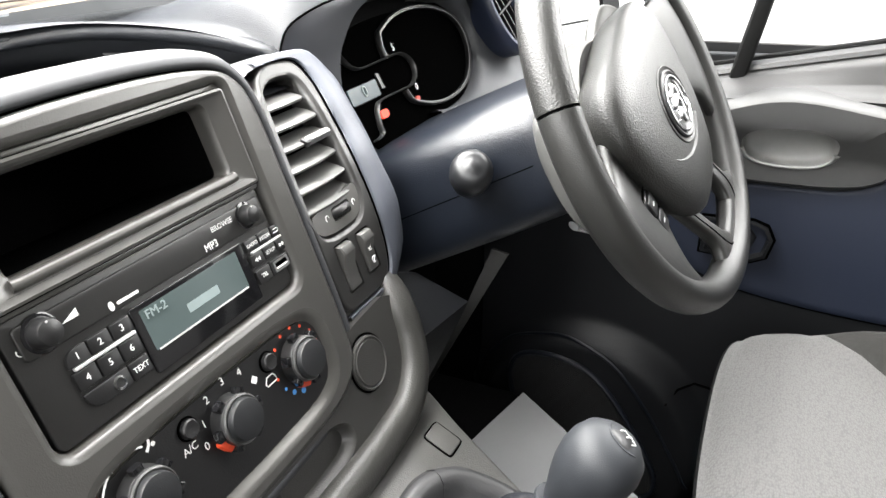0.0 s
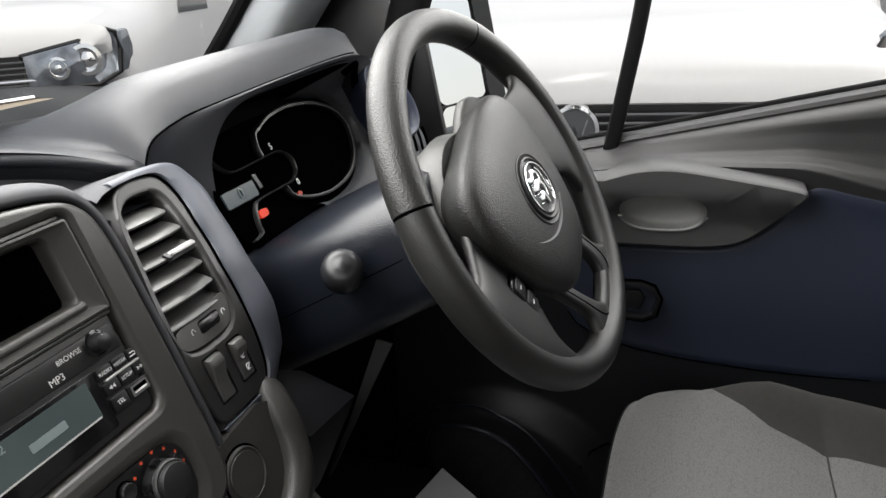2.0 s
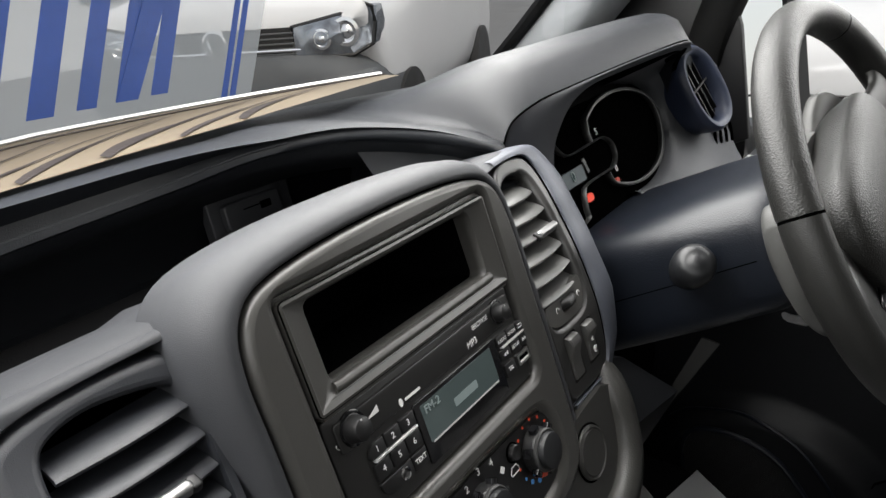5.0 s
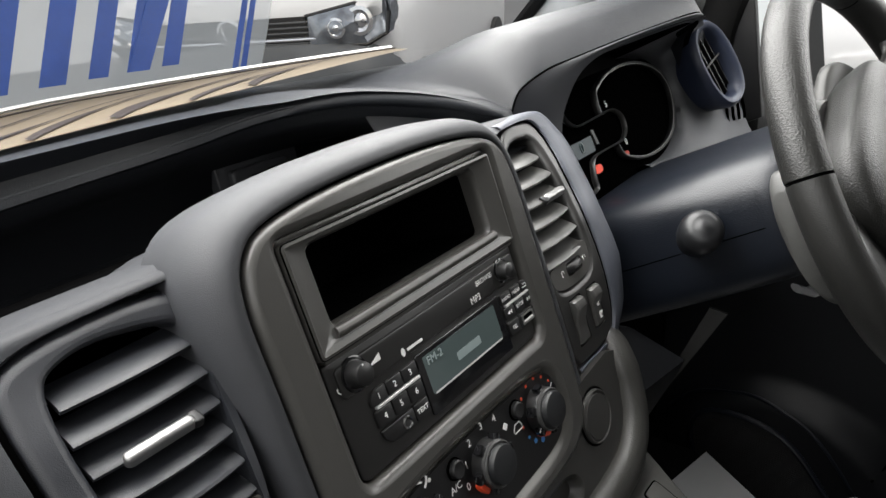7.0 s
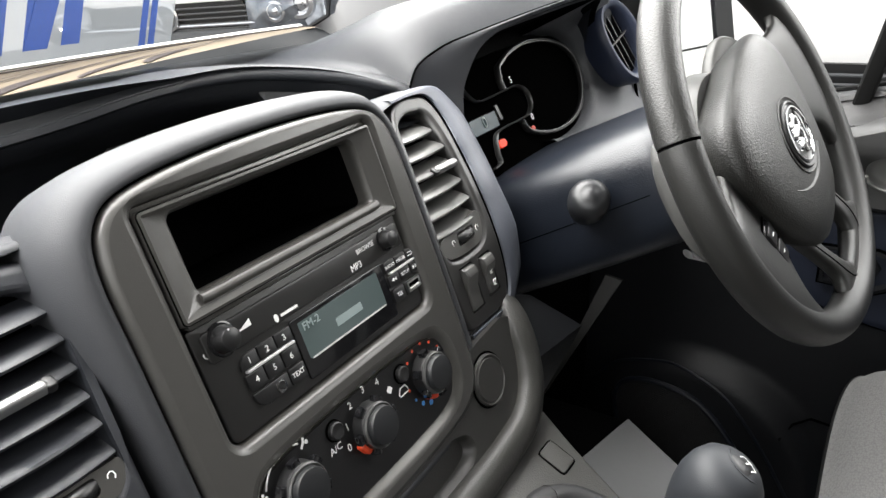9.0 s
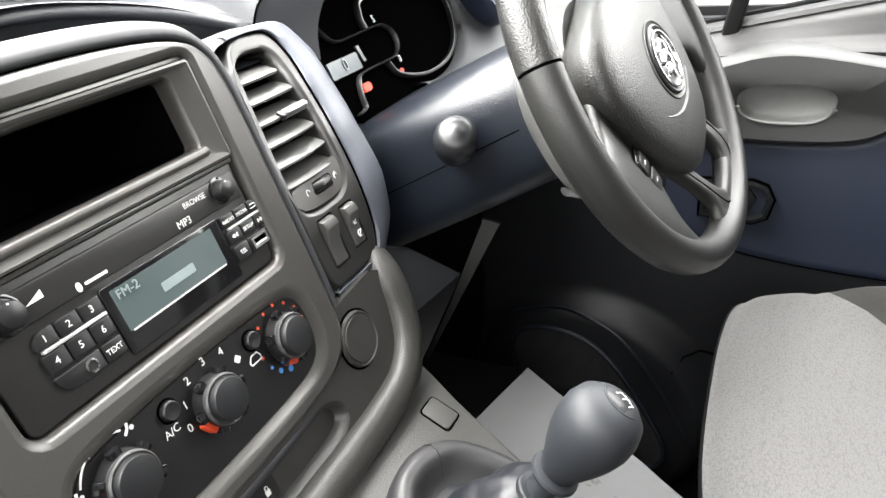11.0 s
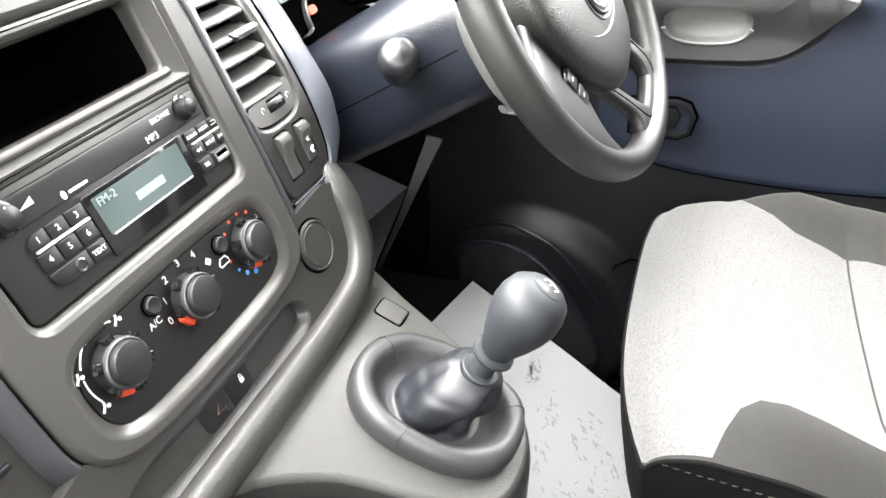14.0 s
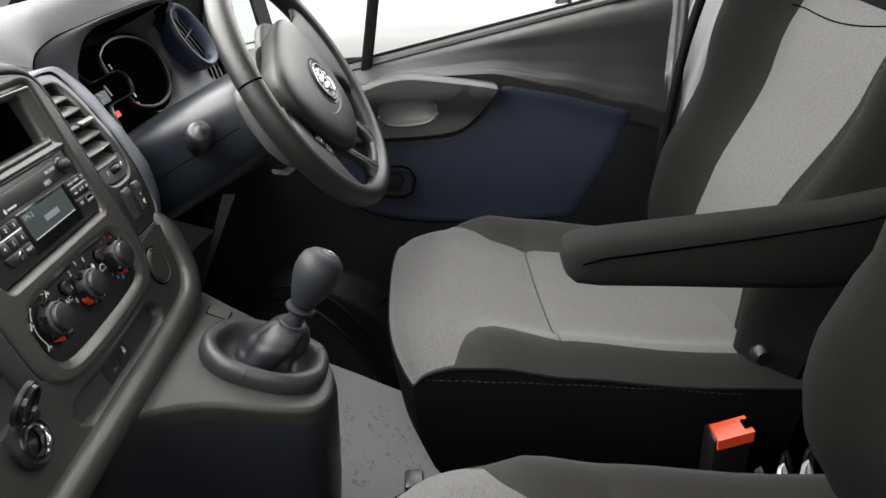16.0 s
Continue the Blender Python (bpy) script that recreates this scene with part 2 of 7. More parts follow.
stalk_mat = surface("stalk_plastic", (0.0095, 0.0100, 0.0112), 0.40, grain=0.08, scale=1500)
satin = surface("satin_dark_trim", (0.0500, 0.0487, 0.0460), 0.29, grain=0.10, scale=1500, wear=0.06, uneven=0.06)
# Slats of the driver-side vent, paled for the window light on them
lit_slat_grey = surface("lit_satin_slat", (0.085, 0.0845, 0.082), 0.34, wear=0.05)
polished = surface("polished_dark_rim", (0.085, 0.083, 0.078), 0.27, 0.35, wear=0.01, uneven=0.01)
# Dash end, paler than the dash for the windscreen light on it
end_grey = surface("lit_end_panel_grey", (0.060, 0.062, 0.068), 0.48, grain=0.4, scale=800)
boss_grey = surface("boss_grey", (0.050, 0.050, 0.048), 0.45, grain=0.2)
# Cheek plastic with bluish sky light put into its colour
slate = surface("skylit_side_trim", (0.068, 0.074, 0.091), 0.46, grain=0.3, scale=1600)
facia = surface("facia_plastic", (0.032, 0.0313, 0.0297), 0.38, grain=0.3, scale=1200)
rubberised = surface("rubberised_rim", (0.034, 0.0335, 0.031), 0.42, grain=0.4, scale=900)
console_mat = surface("console_plastic", (0.044, 0.0435, 0.041), 0.46, grain=0.4, scale=1000)
black = surface("black_plastic", (0.006, 0.006, 0.0065), 0.4, grain=0.15, scale=900)
void = surface("black_void", (0.0008, 0.0008, 0.0008), 0.9, spec=0.0)
gloss = surface("gloss_black", (0.008, 0.008, 0.009), 0.08, wear=0.02)
switch_grey = surface("switch_plastic", (0.060, 0.0592, 0.057), 0.34, grain=0.1)
radio_face = surface("radio_face_plastic", (0.0170, 0.0168, 0.0165), 0.36, grain=0.1, scale=1500)
buttons = surface("button_plastic", (0.009, 0.009, 0.0095), 0.40, grain=0.1)
chrome = surface("chrome", (0.75, 0.75, 0.76), 0.12, 1.0, wear=0.05)
silver = surface("silver_print", (0.62, 0.62, 0.62), 0.35, 0.3)
steel = surface("dull_steel", (0.30, 0.30, 0.30), 0.38, 0.9)
white_print = surface("white_print", (0.75, 0.75, 0.74), 0.6)
red_plastic = surface("red_plastic", (0.6, 0.06, 0.02), 0.4)
blue_print = surface("blue_print", (0.08, 0.3, 0.7), 0.5)
red_print = surface("red_print", (0.75, 0.08, 0.03), 0.5)
leather = surface("moulded_wheel_skin", (0.0115, 0.0115, 0.0106), 0.42, grain=0.7, scale=800)
leather_smooth = surface("wheel_spoke_skin", (0.0130, 0.0130, 0.0123), 0.42, grain=0.3, scale=1000)
gaiter_mat = surface("gaiter_leatherette", (0.010, 0.011, 0.014), 0.46, grain=0.15, scale=900)
ring_mat = surface("rolled_leatherette", (0.028, 0.028, 0.029), 0.44, grain=0.2, scale=900)
knob_mat = surface("knob_plastic", (0.0160, 0.0178, 0.0210), 0.56, grain=0.12, scale=1500, uneven=0.04, spec=0.4)
# One door plastic in two tones; the lower tone holds the footwell's shade
shaded_door_grey = surface("door_plastic", (0.0064, 0.0069, 0.0082), 0.5, grain=0.5, scale=800, spec=0.3)
door_upper = surface("upper_door_plastic", (0.0182, 0.0182, 0.0182), 0.46, grain=0.4, scale=900)
# Door plastic again: paler on the pull, palest in the cup, for window light
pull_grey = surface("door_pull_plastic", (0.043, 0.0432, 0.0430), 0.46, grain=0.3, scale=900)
lit_cup_grey = surface("lit_cup_plastic", (0.20, 0.20, 0.195), 0.42, grain=0.3, scale=900)
shroud_mat = surface("shroud_plastic", (0.0050, 0.0068, 0.0112), 0.36, grain=0.4, scale=900)
door_blue = surface("navy_door_insert", (0.0115, 0.0162, 0.0315), 0.55, grain=0.3, scale=1200)
cloth_light = weave("light_grey_cloth", (0.094, 0.092, 0.091), (0.069, 0.0675, 0.067), 260.0, 560.0)
cloth_dark = surface("dark_cloth", (0.0100, 0.0094, 0.0080), 0.9, grain=0.5, scale=1400, sheen=0.05)
cloth_black = surface("black_cloth", (0.0035, 0.0035, 0.0036), 0.9, grain=0.5, scale=1400, spec=0.1)
cloth_deep = surface("deep_grey_cloth", (0.0075, 0.0072, 0.0066), 0.9, grain=0.5, scale=1400, spec=0.2)
# Under-dash cover, its colour lowered for the shade it sits in
cover_black = surface("shaded_under_dash_plastic", (0.0032, 0.0036, 0.0045), 0.5, grain=0.3, scale=900, spec=0.2)
# Black plastic with colour and gloss cut to stand in for shade
deep = surface("shaded_black_plastic", (0.0013, 0.0013, 0.0014), 0.7, grain=0.2, scale=900, spec=0.015)
thread = surface("pale_thread", (0.030, 0.029, 0.027), 0.8)
# Black carpet, taken darker still to hold the footwell's shade
carpet = surface("shaded_black_carpet", (0.002, 0.002, 0.0022), 0.95, grain=0.8, scale=600, cells=False, spec=0.05)
pillar_mat = surface("grey_pillar_trim", (0.2, 0.21, 0.22), 0.6, grain=0.3, scale=1200)
roof_mat = surface("pale_headlining", (0.34, 0.34, 0.33), 0.9, grain=0.3)
seal = surface("black_rubber_seal", (0.003, 0.003, 0.003), 0.6, spec=0.10)
lcd = surface("pale_lcd", (0.070, 0.092, 0.092), 0.12, wear=0.04, coat=0.5)
lcd_dark = surface("dark_lcd_segment", (0.05, 0.08, 0.08), 0.4)
lcd_pale = surface("pale_lcd_segment", (0.22, 0.27, 0.27), 0.4)
paint = surface("white_vehicle_paint", (0.8, 0.8, 0.8), 0.25, coat=0.6, wear=0.02, spot=2)
bumper = surface("grey_bumper_plastic", (0.08, 0.085, 0.09), 0.6, grain=0.3)
clear = glass("clear_glass")

# ---- the setting: ground, cab floor, body shell ----
def ground_sheet():
    bm = bmesh.new()
    n = 48
    rad = [0.0, 3, 8, 20, 60, 200, 900, 4000]
    rings = [[bm.verts.new((0, 0, -0.296))]]
    for r in rad[1:]:
        rings.append(ring(bm, [(r * math.cos(2 * math.pi * k / n), r * math.sin(2 * math.pi * k / n), -0.296) for k in range(n)]))
    for k in range(n):
        bm.faces.new((rings[0][0], rings[1][k], rings[1][(k + 1) % n]))
    for a, b in zip(rings[1:], rings[2:]):
        bridge(bm, a, b)
    return bm


asphalt = surface("worn_asphalt", (0.13, 0.13, 0.13), 0.9, grain=0.8, scale=120, wear=0.3, spot=1.5, cells=False)
solo("ground", ground_sheet(), asphalt, "grey worn asphalt of the vehicle yard", "ground", "structure")

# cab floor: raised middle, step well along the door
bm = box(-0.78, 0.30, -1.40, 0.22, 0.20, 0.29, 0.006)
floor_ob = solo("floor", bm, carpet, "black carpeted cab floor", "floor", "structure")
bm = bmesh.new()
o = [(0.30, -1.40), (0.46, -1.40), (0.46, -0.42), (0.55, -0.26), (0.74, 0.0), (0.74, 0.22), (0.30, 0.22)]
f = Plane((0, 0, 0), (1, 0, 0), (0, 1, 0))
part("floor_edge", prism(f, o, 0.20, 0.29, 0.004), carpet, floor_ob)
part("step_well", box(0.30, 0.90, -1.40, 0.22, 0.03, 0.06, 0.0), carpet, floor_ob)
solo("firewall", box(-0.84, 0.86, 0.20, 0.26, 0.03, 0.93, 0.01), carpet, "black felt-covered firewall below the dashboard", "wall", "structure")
# The next two panels are added to shut stray light out of the footwell
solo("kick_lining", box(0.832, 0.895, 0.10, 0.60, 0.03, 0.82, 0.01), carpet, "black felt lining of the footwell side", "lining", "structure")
solo("leak_panel", box(-0.84, 0.832, 0.262, 0.60, 0.80, 0.88, 0.01), carpet, "unseen black panel below the windscreen, added to stop light leaks", "panel", "structure")
shell = surface("painted_body_shell", (0.30, 0.305, 0.31), 0.4)
solo("wall_rear", box(-0.88, 0.90, -1.46, -1.40, 0.03, 1.72, 0.01), surface("bulkhead_lining", (0.05, 0.05, 0.05), 0.8), "grey lined bulkhead behind the seats", "wall", "structure")
solo("ceiling", box(-0.88, 0.90, -1.46, -0.16, 1.72, 1.80, 0.02), roof_mat, "pale cloth headlining of the cab", "ceiling", "structure")
side = thing("wall_side", (0.9, -1.2, 0), "white painted body side with door pillar behind the driver's door", "body side", kind="structure")
part("pillar", prism(Plane((0.93, 0, 0), (0, -1, 0), (0, 0, 1)), [(0.93, 0.05), (1.46, 0.05), (1.46, 1.72), (1.22, 1.72), (1.06, 1.10), (0.97, 0.80)], 0.0, 0.13, 0.02), shell, side)
part("pillar_seal", sweep(spl([(0.80, -0.895, 0.45), (0.80, -0.925, 0.60), (0.80, -0.965, 0.90), (0.78, -1.05, 1.2), (0.74, -1.15, 1.6)], 6), 0.008, 0.010), seal, side)
left = thing("wall_left", (-0.9, -0.6, 0), "unseen body side with a lower panel added to keep light out", "body side", kind="structure")
part("pillar", box(-0.92, -0.84, -1.46, -0.95, 0.03, 1.75, 0.02), shell, left)
# Unseen panel, added to keep low daylight out of the footwell
part("light_block", box(-0.92, -0.84, -0.95, 0.40, 0.03, 0.98, 0.02), shaded_door_grey, left, "added panel that blocks low daylight")
part("front_pillar", sweep([(-0.84, 0.42, 0.03), (-0.84, 0.40, 0.9), (-0.80, 0.2, 1.10), (-0.74, -0.05, 1.40), (-0.68, -0.20, 1.74)], 0.06, 0.05), shell, left)

# windscreen and front pillar beside the driver
pillar = thing("front_pillar", (0.80, 0.3, 1.0), "pale grey moulded windscreen pillar trim with a black rubber seal", "pillar trim", kind="structure")
APATH = spl([(0.83, 0.44, 0.90), (0.815, 0.26, 1.07), (0.79, 0.12, 1.22), (0.75, -0.04, 1.42), (0.70, -0.2, 1.70)], 6)
part("trim", sweep(APATH, 0.052, 0.055, 16, up=(0.3, 0.8, 0.5), shape=3), pillar_mat, pillar)
part("screen_seal", sweep([(p.x - 0.045, p.y + 0.045, p.z + 0.012) for p in APATH], 0.012, 0.012, 8), seal, pillar, "black rubber screen seal")
screen = thing("window_1", (0, 0.4, 1.0), "curved clear laminated windscreen", "windscreen", kind="structure")


def screen_pt(s, t):
    x = -0.80 + 1.60 * s
    y = 0.45 - 0.30 * abs(x) ** 1.5 - 0.60 * t
    return (x, y, 1.02 + 0.70 * t + 0.01 * abs(x))


pane = part("pane", sheet(screen_pt, 24, 6), clear, screen)
pane.visible_shadow = False

# ---- dashboard ----
STACK = Plane((0, -0.028, 0.91), (1, 0, 0), (0, 0.2957, 0.9553))
dash = thing("dashboard", (0, 0.1, 0.7), "charcoal moulded dashboard with grained top pad and storage bin", "dashboard")
LIP = [(-0.85, 0.235, 0.985), (-0.30, 0.235, 1.000), (-0.12, 0.235, 1.007), (0.0, 0.232, 1.012), (0.075, 0.205, 1.024), (0.138, 0.158, 1.029), (0.20, 0.106, 1.017), (0.25, 0.07, 0.998), (0.283, 0.080, 0.992)]
SEAM = [(0.286, 0.083, 0.990), (0.298, 0.079, 1.012), (0.333, 0.068, 1.027), (0.373, 0.056, 1.034), (0.462, 0.028, 1.047), (0.562, -0.003, 1.059), (0.60, -0.006, 1.056)]
lip_c, seam_c = spl(LIP, 6), spl(SEAM, 6)
edge = lip_c + seam_c


def screen_base(x):
    return Vector((x, 0.45 - 0.36 * abs(x) ** 1.25, 1.016))


def top_pad():
    bm = bmesh.new()
    rows = []
    cols = 12
    for i, p in enumerate(edge):
        hood = max(0.0, min(1.0, (i - len(lip_c) + 3) / 14))
        wall = max(0.0, min(1.0, (0.24 - p.x) / 0.20))
        wall = wall * wall * (3 - 2 * wall)
        q = screen_base(p.x + 0.10 * hood)
        if hood > 0:
            row = [p + Vector((0, 0.010, -0.012)), p + Vector((0, 0.006, -0.008)), p + Vector((0, 0.003, -0.004)), p + Vector((0, 0.001, -0.001)), p + Vector((0, 0, 0))]
        else:
            row = [p + Vector((0, 0.008, -0.0070)), p + Vector((0, 0.002, -0.0055)), p + Vector((0, -0.002, -0.0025)), p + Vector((0, -0.001, 0.0020)), p + Vector((0, 0.005, 0.0060))]
        start = row[-1] + Vector((0, -0.012, max(0.004, 1.036 - row[-1].z))) * wall
        if wall > 0:
            row.insert(-1, row[-1].lerp(start, 0.35) + Vector((0, 0.004, 0)) * wall)
            row.insert(-1, row[-2].lerp(start, 0.75))
            row[-1] = start
        else:
            row.insert(-1, row[-2].lerp(row[-1], 0.4))
            row.insert(-1, row[-2].lerp(row[-1], 0.6))
        for j in range(1, cols + 1):
            t = j / cols
            z = (1 - t) * start.z + t * q.z
            if t < 0.87:
                z += math.sin(math.pi * min(1, t * 1.15) ** 0.62) * (0.006 * (1 - wall) + 0.036 * hood)
            row.append(Vector((start.x + (q.x - start.x) * t, start.y + (q.y - start.y) * t, z)))
        row.append(q + Vector((0, 0.05, -0.02)))
        rows.append(ring(bm, row))
    for a, b in zip(rows, rows[1:]):
        bridge(bm, a, b, False)
    return bm


part("top_pad", top_pad(), grained, dash, "grained charcoal top pad", 60)
# the hood rolls over at its right end
end = seam_c[-1]
tail = []
for j in range(13):
    t = j / 12
    q = screen_base(end.x + 0.10)
    z = (1 - t) * end.z + t * q.z + (math.sin(math.pi * min(1, t * 1.15) ** 0.62) * 0.042 if t < 0.87 else 0.0)
    tail.append(Vector((end.x + (q.x - end.x) * t, end.y + (q.y - end.y) * t, z)))
part("hood_end", loft([[p + Vector((dx, dy * (1 - k / 12), dz)) for k, p in enumerate(tail)] for dx, dy, dz in ((0, 0, 0), (0.016, 0.010, -0.003), (0.032, 0.022, -0.014), (0.042, 0.034, -0.036), (0.046, 0.040, -0.075))], closed=False), grained, dash, "", 60)
# storage bin behind the stack
bin_back = [Vector((p.x, p.y + 0.002, p.z - 0.0050)) for p in lip_c]
part("storage_bin", loft([bin_back, [Vector((p.x, p.y + 0.008, p.z - 0.016)) for p in lip_c], [Vector((p.x, p.y + 0.022, p.z - 0.026)) for p in lip_c], [Vector((p.x, max(p.y + 0.04, 0.285), 0.968)) for p in lip_c], [Vector((p.x, max(p.y + 0.05, 0.30), 0.915)) for p in lip_c], [Vector((p.x, 0.0, 0.905)) for p in lip_c]], closed=False), bin_mat, dash, "deep open storage bin", 60)
part("hood_seam", sweep([p + Vector((0, -0.0005, 0.0)) for p in seam_c[:-3]], 0.0011, 0.0011, 6), void, dash)
part("bin_bead", sweep([p + Vector((0, 0.001, 0.0035)) for p in lip_c if p.x < 0.10], 0.0016, 0.0016, 8), charcoal, dash)
# shoulder that falls from the lip to the back of the stack
rows = []
for p in [p for p in lip_c if p.x > 0.142]:
    sag = lerps([(0.045, 0.150), (0.09, 0.095), (0.13, 0.052), (0.18, 0.026), (0.22, 0.014), (0.29, 0.006)], p.x)
    rows.append([Vector((p.x + (0.012 - 0.02 * t) * math.sin(math.pi * t), p.y + 0.010 + (0.035 - p.y - 0.010) * t, p.z - 0.012 + (0.985 - p.z) * t * t - sag * math.sin(math.pi * t ** 0.8))) for t in [k / 10 for k in range(11)]])
part("bin_shoulder", loft(rows, closed=False), shoulder_mat, dash, "smooth shoulder beside the storage bin", 70)

# socket box on the back wall of the bin
socket_grey = surface("socket_plastic", (0.050, 0.052, 0.058), 0.42, grain=0.2, scale=1500)
usb_f = Plane((0.112, 0.280, 0.957), (1, -0.02, 0.0), (0, 0.18, 0.98))
usb = part("socket_panel", prism(usb_f, rrect(-0.050, 0.052, -0.050, 0.032, 0.006), -0.01, 0.003, 0.002), socket_grey, dash)
part("socket_box", prism(usb_f, rrect(-0.037, 0.033, -0.0195, 0.0080, 0.005), 0.0, 0.011, 0.003), socket_grey, usb)
part("slot", prism(usb_f, rrect(0.005, 0.0185, -0.0070, 0.0005, 0.001), 0.0105, 0.0114), void, usb)
part("slot_line", prism(usb_f, rrect(-0.016, 0.005, -0.0022, -0.0010, 0.0004), 0.0105, 0.0113), void, usb)

# instrument hood front and cluster
RIM = [(0.350, 0.055, 0.900), (0.354, 0.060, 0.962), (0.364, 0.058, 0.992), (0.390, 0.050, 1.022), (0.444, 0.034, 1.038), (0.552, 0.000, 1.052), (0.610, 0.000, 1.046),
       (0.668, 0.030, 1.015), (0.698, 0.040, 0.955), (0.688, 0.030, 0.900), (0.630, 0.012, 0.868), (0.500, 0.004, 0.858), (0.400, 0.018, 0.862)]
rim_c = spl(RIM, 5, True)
surround = [(0.286, 0.080, 0.900)] + [tuple(p) for p in seam_c]
def even(pts, n):
    """n points evenly along a line of points."""
    L_ = [0.0]
    for a_, b_ in zip(pts, pts[1:]):
        L_.append(L_[-1] + (Vector(b_) - Vector(a_)).length)
    out_, i_ = [], 0
    for k_ in range(n):
        x_ = L_[-1] * k_ / (n - 1)
        while i_ < len(pts) - 2 and L_[i_ + 1] < x_:
            i_ += 1
        out_.append(Vector(pts[i_]).lerp(Vector(pts[i_ + 1]), min(1.0, (x_ - L_[i_]) / max(1e-9, L_[i_ + 1] - L_[i_]))))
    return out_


sur_c = even(surround, 44)
inner_c = even(spl([RIM[0], RIM[1], RIM[2], RIM[3], RIM[4], RIM[5], RIM[6]], 6), 44)
bands = [[a.lerp(b, k) + Vector((0, -0.004, 0.002)) * math.sin(math.pi * k) for a, b in zip(sur_c, inner_c)] for k in (0.0, 0.2, 0.45, 0.7, 0.9, 1.0)]
part("hood_front", loft(bands, closed=False), charcoal, dash, "smooth dark instrument surround", 60)
CL = Plane((0.52, 0.058, 0.938), (1, 0, 0), (0, 0.38, 0.92))
back = [CL(*[(p - CL.o).dot(a) for a in (CL.u, CL.v)], -0.004) for p in rim_c]
cluster = thing("instrument_cluster", (0.5, 0.06, 0.9), "dark instrument cluster with grey dial rims and a red light", "instrument cluster")
# Cowl and face take near-zero colours in place of the hood's shade
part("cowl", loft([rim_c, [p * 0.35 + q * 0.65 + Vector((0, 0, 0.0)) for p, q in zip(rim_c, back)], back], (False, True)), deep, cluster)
part("face", prism(CL, oval(0.005, -0.01, 0.178, 0.076, 40, 3.5), -0.002, 0.002, 0.001), void, cluster)
grey_rim_ = surface("dial_rim_grey", (0.014, 0.014, 0.014), 0.35)
DIAL = [(p[0], p[1]) for p in spl([(-0.0708, 0.041), (-0.0531, 0.0523), (-0.0213, 0.061), (0.0274, 0.064), (0.0844, 0.0569), (0.1297, 0.038), (0.1469, 0.0098), (0.1326, -0.025), (0.1026, -0.047), (0.0616, -0.0569), (0.0119, -0.057), (-0.0353, -0.0464), (-0.0568, -0.032), (-0.060, 0.005)], 5, True)]
DIAL_EDGE = [(-0.0735, 0.0190), (-0.0745, 0.030)] + [p for p in DIAL[:62]] + [(-0.0600, -0.0245)]
part("dial_rim", sweep([CL(u, v, 0.006) for u, v in DIAL_EDGE], 0.0022, 0.0050, 10, up=tuple(CL.w)), grey_rim_, cluster, "grey rim of the large dial")
part("dial_rim_line", sweep([CL(u * 0.985, v * 0.97, 0.0095) for u, v in DIAL_EDGE[2:-1]], 0.0007, 0.0007, 6, up=tuple(CL.w)), surface("grey_line", (0.15, 0.15, 0.15), 0.4), cluster)
small = spl([(-0.1627, 0.0492), (-0.1553, 0.033), (-0.1439, 0.021), (-0.1251, 0.0168), (-0.0733, 0.0177), (-0.0392, 0.0171), (-0.0214, 0.0057), (-0.0221, -0.0107), (-0.0376, -0.021), (-0.0615, -0.0222), (-0.1114, -0.0224), (-0.128, -0.0273), (-0.1367, -0.0454), (-0.1393, -0.0566), (-0.1562, -0.0594)], 5)
grey_rim = surface("grey_rim", (0.024, 0.024, 0.024), 0.35)
part("side_rim", sweep([CL(q[0], q[1], 0.006) for q in small], 0.0012, 0.004, 8, up=tuple(CL.w)), grey_rim, cluster)
part("gauge_bar", prism(CL, [(-0.104, 0.006), (-0.098, 0.006), (-0.095, -0.012), (-0.101, -0.012)], 0.003, 0.005), grey_rim, cluster)
trip = part("trip_display", prism(CL, rrect(-0.166, -0.1065, -0.0175, 0.001, 0.002), 0.002, 0.004), surface("grey_blue_display", (0.030, 0.044, 0.052), 0.25), cluster, "pale blue-grey trip display")
part("digit", lettering("0", 0.018, CL, -0.136, -0.0075, 0.0045), lcd_dark, trip)
part("warning_light", prism(CL, oval(-0.1176, -0.0378, 0.0085, 0.0048, 14, 3), 0.002, 0.006), glowing("red_warning", (1.0, 0.06, 0.02), 0.6), cluster, "lit red warning light")
part("oil_light", prism(CL, oval(-0.033, -0.040, 0.005, 0.003, 10), 0.002, 0.004), glowing("dim_red", (0.7, 0.05, 0.02), 0.25), cluster)
part("number", lettering("5", 0.012, CL, -0.0428, 0.0262, 0.003), white_print, cluster)
part("number", lettering("0", 0.012, CL, -0.0250, -0.0268, 0.003), white_print, cluster)

# grey end panel with the round vent
endp = thing("dash_end_panel", (0.72, 0.02, 0.9), "grey moulded dashboard end with an oval air vent and slotted outlet", "dashboard panel")


AO = offset(DIAL, 0.011)[16:54]
side_a = [CL(u, v, 0.010) for u, v in AO]
side_b = even(spl([Vector(q) for q in ((0.606, -0.004, 1.050), (0.695, 0.026, 1.034), (0.768, 0.030, 0.985), (0.808, 0.010, 0.925), (0.822, -0.015, 0.865), (0.780, -0.045, 0.835), (0.650, -0.040, 0.845), (0.500, -0.005, 0.850))], 6), len(side_a))
panel_rows = [[p + CL.w * -0.022 for p in side_a], [p + CL.w * 0.004 for p in side_a]]
for k in (0.06, 0.14, 0.35, 0.6, 0.85, 1.0):
    panel_rows.append([a.lerp(b, k) + CL.w * (0.006 + 0.010 * math.sin(math.pi * k)) for a, b in zip(side_a, side_b)])
panel_rows.append([b + Vector((0.02, 0.05, -0.01)) for b in side_b])
